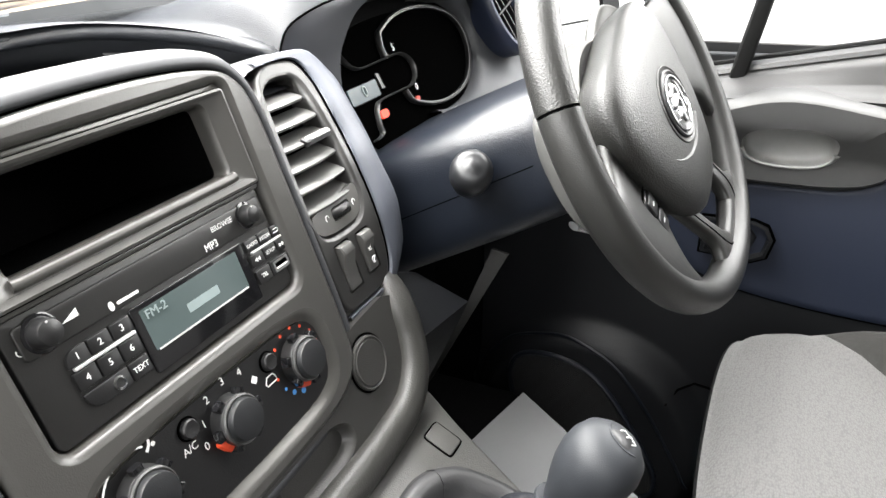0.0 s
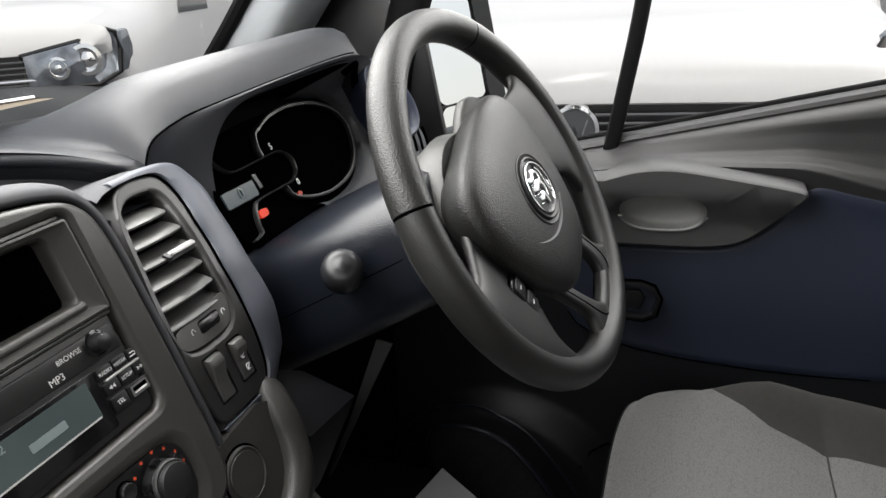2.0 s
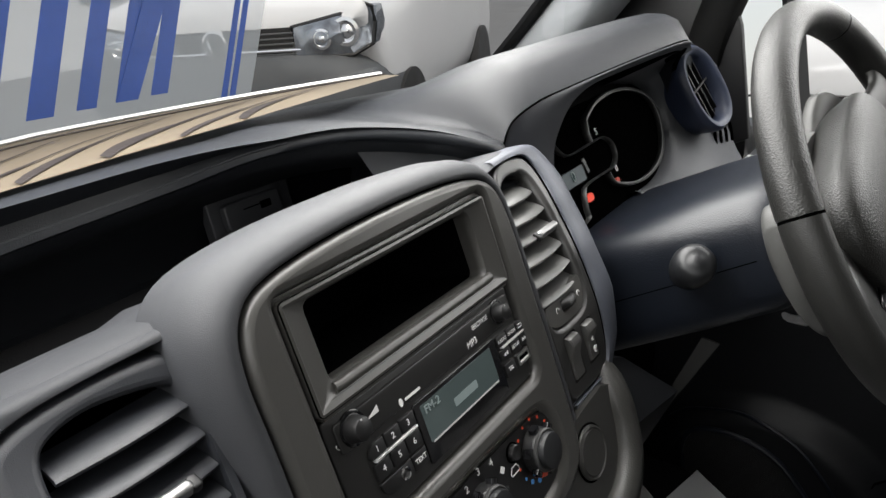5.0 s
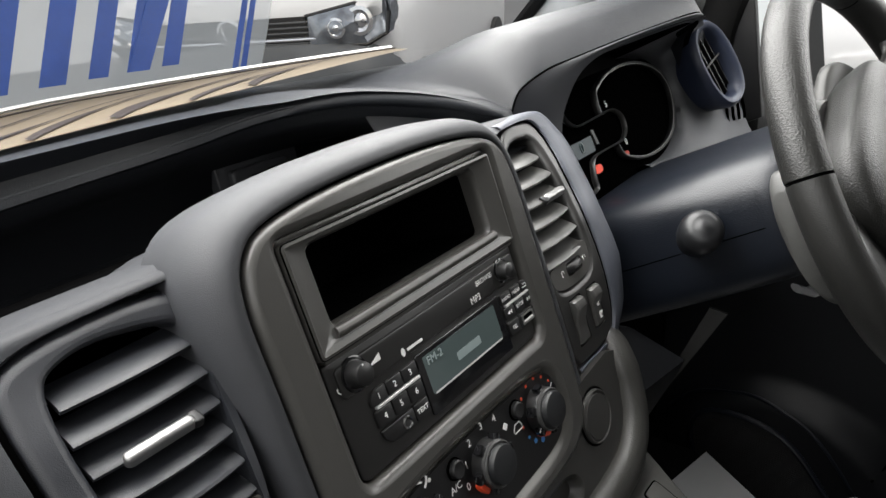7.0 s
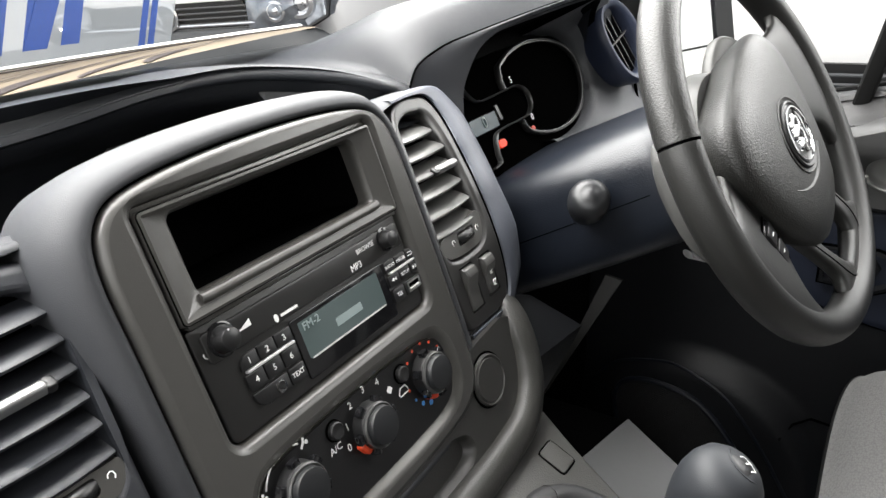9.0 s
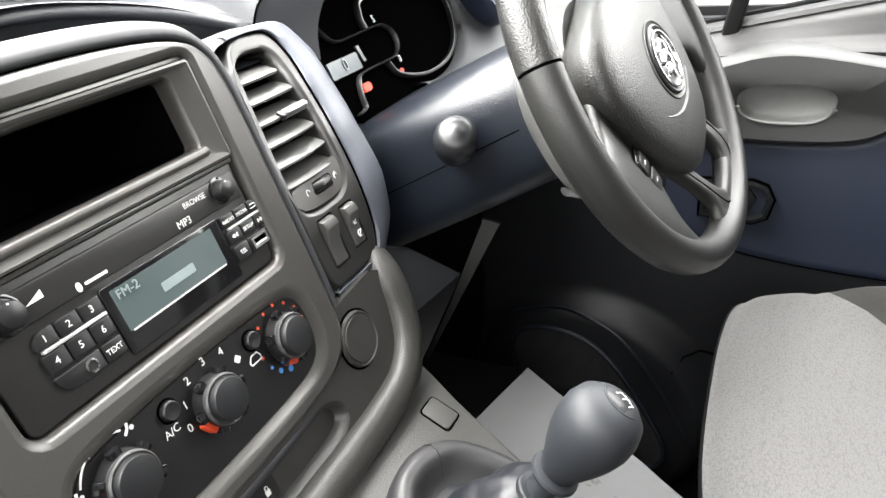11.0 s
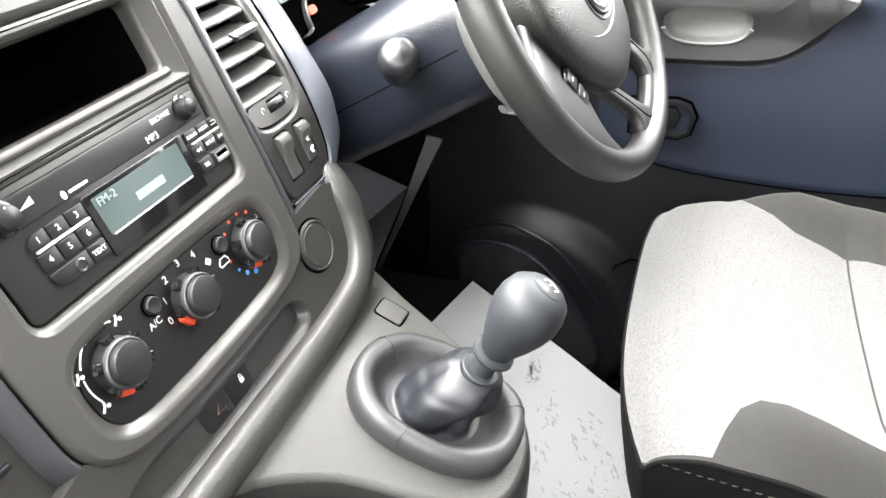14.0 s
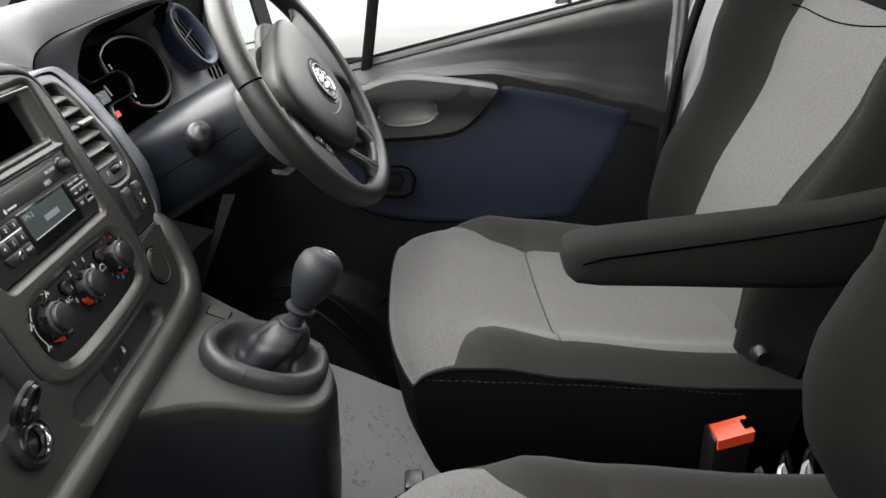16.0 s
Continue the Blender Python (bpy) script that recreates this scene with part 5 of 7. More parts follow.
# ---- steering column, stalk and wheel ----
column = thing("steering_column", (0.445, -0.1, 0.83), "dark moulded steering column shroud with a wiper stalk", "steering column")


def col(u, v, t):
    a, b = Vector((0.445, -0.030, 0.826)), Vector((0.445, -0.185, 0.9025))
    d = (b - a)
    up = Vector((0, 0.36, 0.933))
    return a + d * t + Vector((u, 0, 0)) + up * v


def col_o(k, p=4.5):
    return oval(0, 0, 0.126 * k, 0.0700 * k, 56, p)


shroud = part("shroud", loft([[col(u, v, t) for u, v in col_o(k, p)] for t, k, p in ((-0.35, 1.02, 5), (0.0, 1.0, 5), (0.45, 0.985, 4.5), (0.85, 0.96, 4), (0.98, 0.93, 3.6), (1.03, 0.86, 3.4), (1.04, 0.7, 3))]), shroud_mat, column, "charcoal two-part shroud", 60)
part("shroud_line", sweep([col(-0.1260 * k, -0.002 + 0.004 * t, t) for t, k in ((-0.3, 1.018), (0, 1.0), (0.45, 0.985), (0.85, 0.96))], 0.0006, 0.0006, 6), void, shroud)
sk = Plane(col(-0.121, 0.004, 0.42), (0, -0.9, 0.44), (0, 0.36, 0.933))
if sk.w.x > 0:
    sk = Plane(col(-0.121, 0.004, 0.42), (0, 0.9, -0.44), (0, 0.36, 0.933))
part("stalk_gate", prism(sk, oval(0.006, 0.004, 0.0235, 0.0205, 28, 2.4), -0.01, 0.0020), void, column)
STALK = Vector((0.2880, -0.1142, 0.8930))
sdir = (STALK - sk(0, 0, 0)).normalized()
sf = Plane(sk(0, 0, 0), sdir.orthogonal(), sdir.cross(sdir.orthogonal()))
L = (STALK - sk(0, 0, 0)).length
sprof = [(0.008, 0.0), (0.0100, L * 0.30), (0.0165, L * 0.45), (0.0196, L * 0.75), (0.0202, L * 1.0), (0.0192, L + 0.008), (0.0150, L + 0.014), (0.0105, L + 0.0165), (0.0080, L + 0.0165), (0.0060, L + 0.0185), (0.0005, L + 0.0190)]
stalk = part("wiper_stalk", turned(sf, sprof, 32), stalk_mat, column, "dark rounded wiper stalk", 70)
part("key_tag", sweep([(0.412, -0.180, 0.797), (0.424, -0.192, 0.790), (0.436, -0.202, 0.794)], 0.010, 0.004, 10), surface("clear_tag", (0.5, 0.5, 0.5), 0.2), column, "pale hanging tag")

ROT = radians(26)
PHI, YAW = radians(28.6), radians(-6.6)
e0, b0 = Vector((math.cos(YAW), math.sin(YAW), 0)), Vector((0, math.sin(PHI), math.cos(PHI)))
WC = Vector((0.4454, -0.2441, 0.9237))
W0 = Plane(WC, e0, b0)
WH = Plane(WC, W0.u * math.cos(ROT) + W0.v * math.sin(ROT), W0.v * math.cos(ROT) - W0.u * math.sin(ROT))
wheel = thing("steering_wheel", tuple(WC), "dark grey grained three-spoke steering wheel turned a little off straight", "steering wheel")
RR, RT = 0.1945, 0.0168


def rim_arc(a0, a1, n, k=1.0):
    """Rim from a0 to a1, degrees clockwise from the top."""
    out = []
    for i in range(n + 1):
        a = radians(a0 + (a1 - a0) * i / n)
        c = WH(RR * math.sin(a), RR * math.cos(a), 0)
        rad_ = (c - WC).normalized()
        out.append([c + rad_ * x * k + WH.w * y * k for x, y in oval(0, 0, RT, RT * 1.12, 18)])
    return out


part("rim", loft(rim_arc(-50.6, 50.6, 36), (True, True)), leather, wheel, "grained upper rim", 70)
part("rim", loft(rim_arc(51.4, 308.6, 72, 0.985), (True, True)), leather_smooth, wheel, "smooth lower rim", 70)
for a in (-51, 51):
    part("rim_joint", loft(rim_arc(a - 0.35, a + 0.35, 2, 0.965), (True, True)), void, wheel)


def dish(u, v):
    """Spokes sink from the rim towards the hub."""
    k = max(0.0, min(1.0, (math.hypot(u, v) - 0.085) / 0.095))
    return -0.017 + 0.017 * k * k * (3 - 2 * k)


def arm_between(edge_a, edge_b, half=0.0085, n=16, lift=0.0):
    """A moulded arm between two edge curves, with a rounded section."""
    a_, b_ = spl([Vector((*q, 0)) for q in edge_a], n // (len(edge_a) - 1)), spl([Vector((*q, 0)) for q in edge_b], n // (len(edge_b) - 1))
    rings_ = []
    for p_, q_ in zip(a_, b_):
        m_, h_ = (p_ + q_) / 2, (q_ - p_) / 2
        rings_.append([WH(m_.x + h_.x * x, m_.y + h_.y * x, dish(m_.x + h_.x * x, m_.y + h_.y * x) + lift + half * y) for x, y in oval(0, 0, 1, 1, 28, 3.4)])
    return loft(rings_)


def fan_arm(side_, rows_, half=0.0095, lift=0.0):
    """A broad spoke whose sections are arcs: (radius, angle from, angle to), degrees from the wheel's top."""
    rings_ = []
    for q in spl([Vector(r_) for r_ in rows_], 5):
        r_, a0, a1 = q
        ring_ = []
        for x, y in oval(0, 0, 1, 1, 40, 3.4):
            a_ = radians((a0 + a1) / 2 + (a1 - a0) / 2 * x)
            u_, v_ = side_ * r_ * math.sin(a_), r_ * math.cos(a_)
            ring_.append(WH(u_, v_, dish(u_, v_) + lift + half * y))
        rings_.append(ring_)
    return loft(rings_)


for s in (-1, 1):
    sp = part("spoke", fan_arm(s, [(0.060, 45, 140), (0.095, 56, 128), (0.125, 70, 124), (0.155, 77, 125), (0.175, 77, 132), (0.190, 69, 142)]), leather_smooth, wheel, "broad moulded side spoke", 70)
    b0_ = 40 if s < 0 else 58
    part("spoke_back", fan_arm(s, [(0.070, b0_, 120), (0.110, b0_, 112), (0.135, b0_ + 2, 104), (0.146, b0_ + 5, 98), (0.151, b0_ + 11, 92)], 0.013, -0.038), boss_grey, wheel, "pale grey rear cover of the spoke", 70)
    pw_ = dish(0.118, -0.036) + 0.0085
    bf = Plane(WH(s * 0.116, -0.036, pw_), WH.u + WH.w * 0.10 * s, WH.v - WH.u * 0.30 * s)
    part("button_pad", prism(bf, rrect(-0.013, 0.013, -0.027, 0.025, 0.008, 4), -0.004, 0.0018, 0.0012), gloss, sp, "black cruise button pad")
    part("pad_line", sweep([bf(u, v, 0.0004) for u, v in (lambda r_: r_ + r_[:1])(rrect(-0.0155, 0.0155, -0.0295, 0.0275, 0.009, 4))], 0.0007, 0.0007, 6), void, sp)
    for v0_, v1_ in ((0.002, 0.021), (-0.022, -0.001)):
        part("button", prism(bf, rrect(-0.0100, 0.0100, v0_, v1_, 0.004, 3), 0.001, 0.0036, 0.001), buttons, sp)
        part("button_mark", prism(bf, rrect(-0.003, 0.003, (v0_ + v1_) / 2 - 0.0008, (v0_ + v1_) / 2 + 0.0008, 0.0004), 0.0034, 0.0040), white_print, sp)
    part("spoke", arm_between([(s * 0.066, -0.070), (s * 0.058, -0.120), (s * 0.060, -0.155), (s * 0.092, -0.176)], [(s * 0.034, -0.070), (s * 0.036, -0.125), (s * 0.029, -0.160), (s * 0.010, -0.176)], 0.0085, 18), leather_smooth, wheel, "moulded lower spoke arm", 70)
part("spoke_bridge", arm_between([(-0.070, -0.166), (-0.030, -0.166), (0.0, -0.168), (0.030, -0.166), (0.070, -0.166)], [(-0.070, -0.186), (-0.030, -0.196), (0.0, -0.198), (0.030, -0.196), (0.070, -0.186)], 0.0085, 16), leather_smooth, wheel, "moulded bridge at the foot of the lower spoke", 70)
bez = [(-0.053, -0.085), (-0.049, -0.130), (-0.046, -0.162), (-0.034, -0.178), (0.0, -0.182), (0.034, -0.178), (0.046, -0.162), (0.049, -0.130), (0.053, -0.085)]
part("spoke_line", sweep([WH(p.x, p.y, dish(p.x, p.y) + 0.0083) for p in spl([Vector((*q, 0)) for q in bez], 6)], 0.0010, 0.0010, 6, up=tuple(WH.w)), void, wheel)
HUB = [(p[0], p[1]) for p in spl([(0.0, 0.084), (0.050, 0.083), (0.088, 0.073), (0.110, 0.045), (0.111, 0.008), (0.099, -0.038), (0.077, -0.082), (0.047, -0.110), (0.0, -0.118), (-0.047, -0.110), (-0.077, -0.082), (-0.099, -0.038), (-0.111, 0.008), (-0.110, 0.045), (-0.088, 0.073), (-0.050, 0.083)], 4, True)]
hubr = []
for k, w in ((0.86, -0.034), (0.93, -0.022), (0.985, -0.006), (1.0, 0.001), (0.995, 0.0055), (0.97, 0.0105), (0.92, 0.0145), (0.82, 0.0178), (0.66, 0.0200), (0.45, 0.0212), (0.25, 0.0216), (0.04, 0.0217)):
    hubr.append([WH(u * k, v * k, w) for u, v in HUB])
hub = part("airbag_cover", loft(hubr), leather, wheel, "grained airbag cover", 70)
BD = Plane(WH(0.004, -0.010, 0.0214), W0.u * math.cos(radians(17)) + W0.v * math.sin(radians(17)), W0.v * math.cos(radians(17)) - W0.u * math.sin(radians(17)))
part("badge_seat", turned(BD, [(0.0410, -0.002), (0.0405, 0.0010), (0.0395, 0.0012), (0.0380, 0.0002)], 40), leather_smooth, hub)
badge = part("badge", turned(BD, [(0.0355, -0.004), (0.0352, 0.002), (0.0335, 0.003), (0.0310, 0.0022), (0.0300, 0.0012), (0.0005, 0.0012)], 40), black, hub, "round badge with a chrome emblem")
part("badge_ring", turned(BD, [(0.0298, 0.001), (0.0295, 0.0036), (0.0278, 0.0038), (0.0272, 0.001)], 40, (False, False)), chrome, badge)
for pts, r in (((( -0.017, 0.018), (-0.006, 0.013), (0.004, 0.017), (0.012, 0.012), (0.010, 0.004)), 0.0040), (((-0.018, 0.008), (-0.008, 0.002), (0.004, 0.004), (0.010, -0.004), (0.006, -0.014)), 0.0048), (((-0.016, -0.006), (-0.008, -0.010), (0.0, -0.008), (0.001, -0.020)), 0.0042), (((0.014, 0.018), (0.019, 0.008), (0.016, -0.008), (0.018, -0.016)), 0.0028)):
    part("badge_emblem", sweep(spl([BD(u, v, 0.0016) for u, v in pts], 4), r, 0.0022, 10, up=tuple(BD.w)), chrome, badge)
part("airbag_mark", lettering("L", 0.012, Plane(WH(-0.052, -0.050, 0.0190), WH.u, WH.v), 0, 0, 0, 0.0004), void, hub)
part("hub_crease", sweep(spl([WH(-0.070, -0.008, 0.0150), WH(-0.058, -0.030, 0.0182), WH(-0.030, -0.048, 0.0196), WH(0.004, -0.054, 0.0199), WH(0.036, -0.046, 0.0196)], 5), 0.0035, 0.0012, 8), leather, hub)
part("boss", turned(W0, [(0.085, -0.075), (0.092, -0.050), (0.085, -0.030)], 36), boss_grey, wheel, "grey rear boss")

# ---- driver's door ----
door = thing("door_1", (0.85, -0.4, 0.1), "closed driver's door with grey upper trim, navy insert and moulded pull", "door", kind="structure")
DX = Plane((0, 0, 0), (0, -1, 0), (0, 0, 1))


def sill(y):
    return 0.981 - 0.1933 * (y + 0.843)


def ledge(y):
    return lerps([(-0.95, 0.745), (-0.848, 0.778), (-0.713, 0.822), (-0.562, 0.858), (-0.40, 0.860), (-0.2, 0.845), (0.1, 0.84)], y)


def door_x(y, z):
    s, l = sill(y), ledge(y)
    if z > l:
        k = (z - l) / max(0.01, s - l)
        deepen = min(1.0, max(0.25, (s - l) / 0.09))
        x = lerps([(0.0, 0.800), (0.08, 0.806), (0.20, 0.824), (0.34, 0.834), (0.60, 0.836), (0.82, 0.833), (0.92, 0.840), (1.0, 0.862)], k) * deepen + (1 - deepen) * (0.800 + 0.062 * k)
    else:
        d = l - z
        x = 0.800 + 0.020 * min(1, d / 0.05) - 0.020 * min(1, max(0, d - 0.30) / 0.3)
    x += 0.03 * max(0, (y + 0.20) / 0.3)
    # swell over the loudspeaker
    h = 1 - math.hypot((y + 0.125) / 0.235, (z - 0.20) / 0.235)
    if h > 0:
        k = min(1, h / 0.17)
        x -= 0.046 * k * k * (3 - 2 * k)
    return x


def door_pt(s, t):
    y = 0.14 - 1.06 * s
    l, top_ = ledge(y), sill(y)
    if t < 0.70:
        z = 0.05 + (l - 0.05) * (1 - (1 - t / 0.70) ** 1.3)
    else:
        z = l + (top_ - l) * ((t - 0.70) / 0.30) ** 1.3
    return (door_x(y, z), y - (0.05 * (z - 0.5) if s > 0.9 else 0), z)


# Door trim is split here so the shaded lower part gets a darker colour
part("panel", sheet(lambda s, t: door_pt(s, 0.625 * t), 110, 90), shaded_door_grey, door, "grained lower door trim, darkened for the footwell's shade", 60)
part("upper_trim", sheet(lambda s, t: door_pt(s, 0.625 + 0.375 * t), 70, 34), door_upper, door, "dark grey grained upper door trim", 60)
part("panel_edge", sweep([(0.805, -0.915, 0.10), (0.805, -0.918, 0.5), (0.81, -0.955, 0.78), (0.85, -0.97, 0.99)], 0.012, 0.012, 10), door_upper, door)
part("sill_cap", sweep([(door_x(y, sill(y)) + 0.012, y, sill(y) + 0.002) for y in [0.10 - 0.05 * k for k in range(22)]], 0.016, 0.010, 10), door_upper, door, "window sill trim")
part("sill_seal", sweep([(door_x(y, sill(y)) + 0.028, y, sill(y) + 0.012) for y in [0.10 - 0.05 * k for k in range(22)]], 0.005, 0.005, 8), seal, door)
part("outer_skin", box(0.90, 0.94, -0.97, 0.30, 0.0, 0.83, 0.02), paint, door, "white outer skin")
INS = [(p.x, p.y) for p in spl([Vector(q) for q in ((0.24, 0.600), (0.30, 0.555), (0.40, 0.533), (0.55, 0.522), (0.70, 0.522), (0.745, 0.532), (0.785, 0.594), (0.832, 0.676), (0.856, 0.745), (0.853, 0.762), (0.80, 0.777), (0.713, 0.803), (0.64, 0.819), (0.590, 0.828), (0.563, 0.800), (0.545, 0.768), (0.49, 0.730), (0.42, 0.722), (0.32, 0.722), (0.24, 0.72))], 3, True)]
pc_ = [(u, v) for u, v in INS]
bm = bmesh.new()
cen = (0.55, 0.66)
rings = []
for s in (1.0, 0.985, 0.9, 0.75, 0.55, 0.3, 0.02):
    r = []
    for u, v in pc_:
        uu, vv = cen[0] + (u - cen[0]) * s, cen[1] + (v - cen[1]) * s
        r.append(Vector((door_x(-uu, vv) - (0.0002 if s == 1 else 0.0022), -uu, vv)))
    rings.append(r)
part("insert", loft(rings, (False, True)), door_blue, door, "navy blue door insert", 70)
part("insert_groove", sweep([(door_x(-u, v) - 0.001, -u, v) for u, v in pc_[:13]], 0.0012, 0.0012, 6, up=(1, 0, 0)), void, door)
# pull handle with cup
PULL = [(p.x, p.y) for p in spl([Vector(q) for q in ((0.250, 0.838), (0.30, 0.850), (0.350, 0.8640), (0.405, 0.8660), (0.490, 0.853), (0.560, 0.840), (0.574, 0.832), (0.566, 0.815), (0.535, 0.772), (0.500, 0.745), (0.460, 0.735), (0.400, 0.732), (0.320, 0.733), (0.250, 0.736))], 4, True)]
CUP = oval(0.386, 0.794, 0.062, 0.032, 36, 2.6)
PX = Plane((0.800, 0, 0), (0, -1, 0), (0, 0, 1))


def pull_w(u, v):
    return 0.004 + 0.038 * (lambda k: k * k * (3 - 2 * k))(max(0.0, min(1.0, (v - 0.770) / 0.062))) * min(1.0, max(0.0, (u - 0.24) / 0.06))


bm = holed(PX, offset(PULL, -0.004), [CUP], 0.0, 0.01)
bmesh.ops.subdivide_edges(bm, edges=[e for e in bm.edges if e.calc_length() > 0.03], cuts=3)
for v_ in bm.verts:
    u, v, w = -v_.co.y, v_.co.z, 0.800 - v_.co.x
    if w > 0.005:
        v_.co.x = 0.800 - pull_w(u, v)
    else:
        v_.co.x = 0.800 - pull_w(u, v) + 0.012
po_ = offset(PULL, -0.004)
loft([[Vector((0.800 - pull_w(u, v), -u, v)) for u, v in po_], [Vector((0.800 - pull_w(u, v) + 0.004, -u, v)) for u, v in PULL], [Vector((0.825, -u, v)) for u, v in offset(PULL, 0.002)]], (False, False), bm=bm)
bmesh.ops.remove_doubles(bm, verts=bm.verts[:], dist=0.0002)
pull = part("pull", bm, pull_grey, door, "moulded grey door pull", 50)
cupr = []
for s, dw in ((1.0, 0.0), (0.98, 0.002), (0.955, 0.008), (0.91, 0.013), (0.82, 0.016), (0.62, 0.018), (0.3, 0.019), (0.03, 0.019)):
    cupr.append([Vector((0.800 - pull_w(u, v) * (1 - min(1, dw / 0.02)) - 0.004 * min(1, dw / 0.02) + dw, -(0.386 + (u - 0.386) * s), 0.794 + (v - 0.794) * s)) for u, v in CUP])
part("cup", loft(cupr, (False, True)), lit_cup_grey, pull, "hollow grip cup", 60)
part("cup_lip", sweep([(0.800 - pull_w(u, v) - 0.001, -u, v) for u, v in CUP[19:36]], 0.005, 0.003, 8), lit_cup_grey, pull)
# latch handle recess
HX = [(0.292, 0.610), (0.362, 0.604), (0.378, 0.612), (0.384, 0.638), (0.375, 0.656), (0.358, 0.662), (0.292, 0.660)]
HF = Plane((0.808, 0, 0), (0, -1, 0), (0, 0, 1))
hx = part("latch_surround", funnel(HF, [(offset(HX, 0.006), -0.008), (offset(HX, 0.005), 0.003), (HX, 0.004), (offset(HX, -0.004), -0.02)], caps=(False, True)), shaded_door_grey, door, "recessed latch surround")
part("latch_gap", funnel(HF, [(offset(HX, 0.009), -0.001), (offset(HX, 0.004), 0.0015)]), void, hx)
part("latch_lever", prism(HF, [(0.300, 0.618), (0.358, 0.614), (0.366, 0.637), (0.357, 0.650), (0.300, 0.648)], -0.016, -0.004, 0.003), shaded_door_grey, hx)
# loudspeaker
GR = [(p.x, p.y) for p in spl([Vector(q) for q in ((-0.010, 0.255), (-0.020, 0.310), (0.000, 0.350), (0.060, 0.366), (0.135, 0.352), (0.195, 0.295), (0.245, 0.215), (0.268, 0.160), (0.262, 0.122), (0.225, 0.110), (0.12, 0.130), (0.03, 0.19))], 4, True)]
mesh_mat = surface("speaker_mesh", (0.016, 0.016, 0.017), 0.55)
nt = mesh_mat.node_tree
tc = nt.nodes.new("ShaderNodeTexCoord")
vo = nt.nodes.new("ShaderNodeTexVoronoi")
vo.inputs["Scale"].default_value, vo.inputs["Randomness"].default_value = 260, 0.0
nt.links.new(tc.outputs["Object"], vo.inputs["Vector"])
mr = nt.nodes.new("ShaderNodeMapRange")
mr.inputs["From Min"].default_value, mr.inputs["From Max"].default_value = 0.25, 0.45
mr.inputs["To Min"].default_value, mr.inputs["To Max"].default_value = 0.1, 1.0
nt.links.new(vo.outputs["Distance"], mr.inputs["Value"])
mx = nt.nodes.new("ShaderNodeMixRGB")
mx.inputs[1].default_value, mx.inputs[2].default_value = (0.002, 0.002, 0.002, 1), (0.022, 0.022, 0.023, 1)
nt.links.new(mr.outputs[0], mx.inputs[0])
nt.links.new(mx.outputs[0], nt.nodes["Principled BSDF"].inputs["Base Color"])
bp = nt.nodes.new("ShaderNodeBump")
bp.inputs["Distance"].default_value = 0.001
nt.links.new(mr.outputs[0], bp.inputs["Height"])
nt.links.new(bp.outputs[0], nt.nodes["Principled BSDF"].inputs["Normal"])


def on_door(u, v, d):
    return Vector((door_x(-u, v) - d, -u, v))


gc_ = (0.115, 0.235)
spk = part("speaker_grille", loft([[on_door(gc_[0] + (u - gc_[0]) * s, gc_[1] + (v - gc_[1]) * s, 0.003) for u, v in GR] for s in (1.0, 0.9, 0.7, 0.45, 0.2, 0.01)], (False, True)), mesh_mat, door, "black pierced speaker grille", 70)
part("grille_rim", sweep([on_door(u, v, 0.003) for u, v in GR + GR[:1]], 0.005, 0.006, 8, up=(1, 0, 0)), shroud_mat, spk)
HUMP = [(p.x, p.y) for p in spl([Vector(q) for q in ((-0.119, 0.324), (-0.056, 0.392), (0.04, 0.436), (0.115, 0.440), (0.191, 0.408), (0.266, 0.318), (0.33, 0.21), (0.362, 0.14))], 5)]
part("speaker_crease", sweep([on_door(0.125 + (u - 0.125) * 0.84, 0.20 + (v - 0.20) * 0.84, 0.0) for u, v in HUMP], 0.003, 0.003, 8, up=(1, 0, 0)), shroud_mat, door, "raised crease round the speaker", 70)
part("pocket_line", sweep([on_door(u, v, 0.001) for u, v in ((0.270, 0.325), (0.285, 0.345), (0.31, 0.350), (0.444, 0.335), (0.6, 0.32))], 0.002, 0.002, 6), void, door)
# window divider, frame and glass
DIV = [(0.866, -0.300, 0.860), (0.866, -0.324, 0.98), (0.862, -0.346, 1.10), (0.83, -0.40, 1.45), (0.80, -0.43, 1.66)]
part("window_divider", sweep(spl(DIV, 5), 0.012, 0.0205, 12, up=(1, 0, 0), shape=4), seal, door, "black window divider bar")
part("window_frame", sweep(spl([(0.872, 0.085, 0.82), (0.868, 0.060, 0.95), (0.862, 0.025, 1.08), (0.83, -0.10, 1.35), (0.78, -0.26, 1.66)], 5), 0.022, 0.030, 12, shape=4), seal, door, "black window frame")
part("window_frame", sweep(spl([(0.86, -0.97, 0.98), (0.85, -1.0, 1.1), (0.80, -1.1, 1.66)], 5), 0.018, 0.022, 12, shape=4), seal, door)
pane2 = part("pane", sheet(lambda s, t: (0.874 - 0.07 * t * t, 0.06 - 0.20 * t - (1.03 - 0.10 * t) * s, 0.82 + 0.84 * t), 8, 6), clear, door, "clear side glass")
pane2.visible_shadow = False
part("corner_panel", prism(DX, [(-0.24, 1.18), (-0.22, 1.04), (-0.11, 0.965), (-0.02, 0.85), (0.030, 0.872), (0.005, 1.046), (-0.02, 1.12), (-0.05, 1.18)], -0.874, -0.860, 0.003), black, door, "black corner panel behind the mirror")
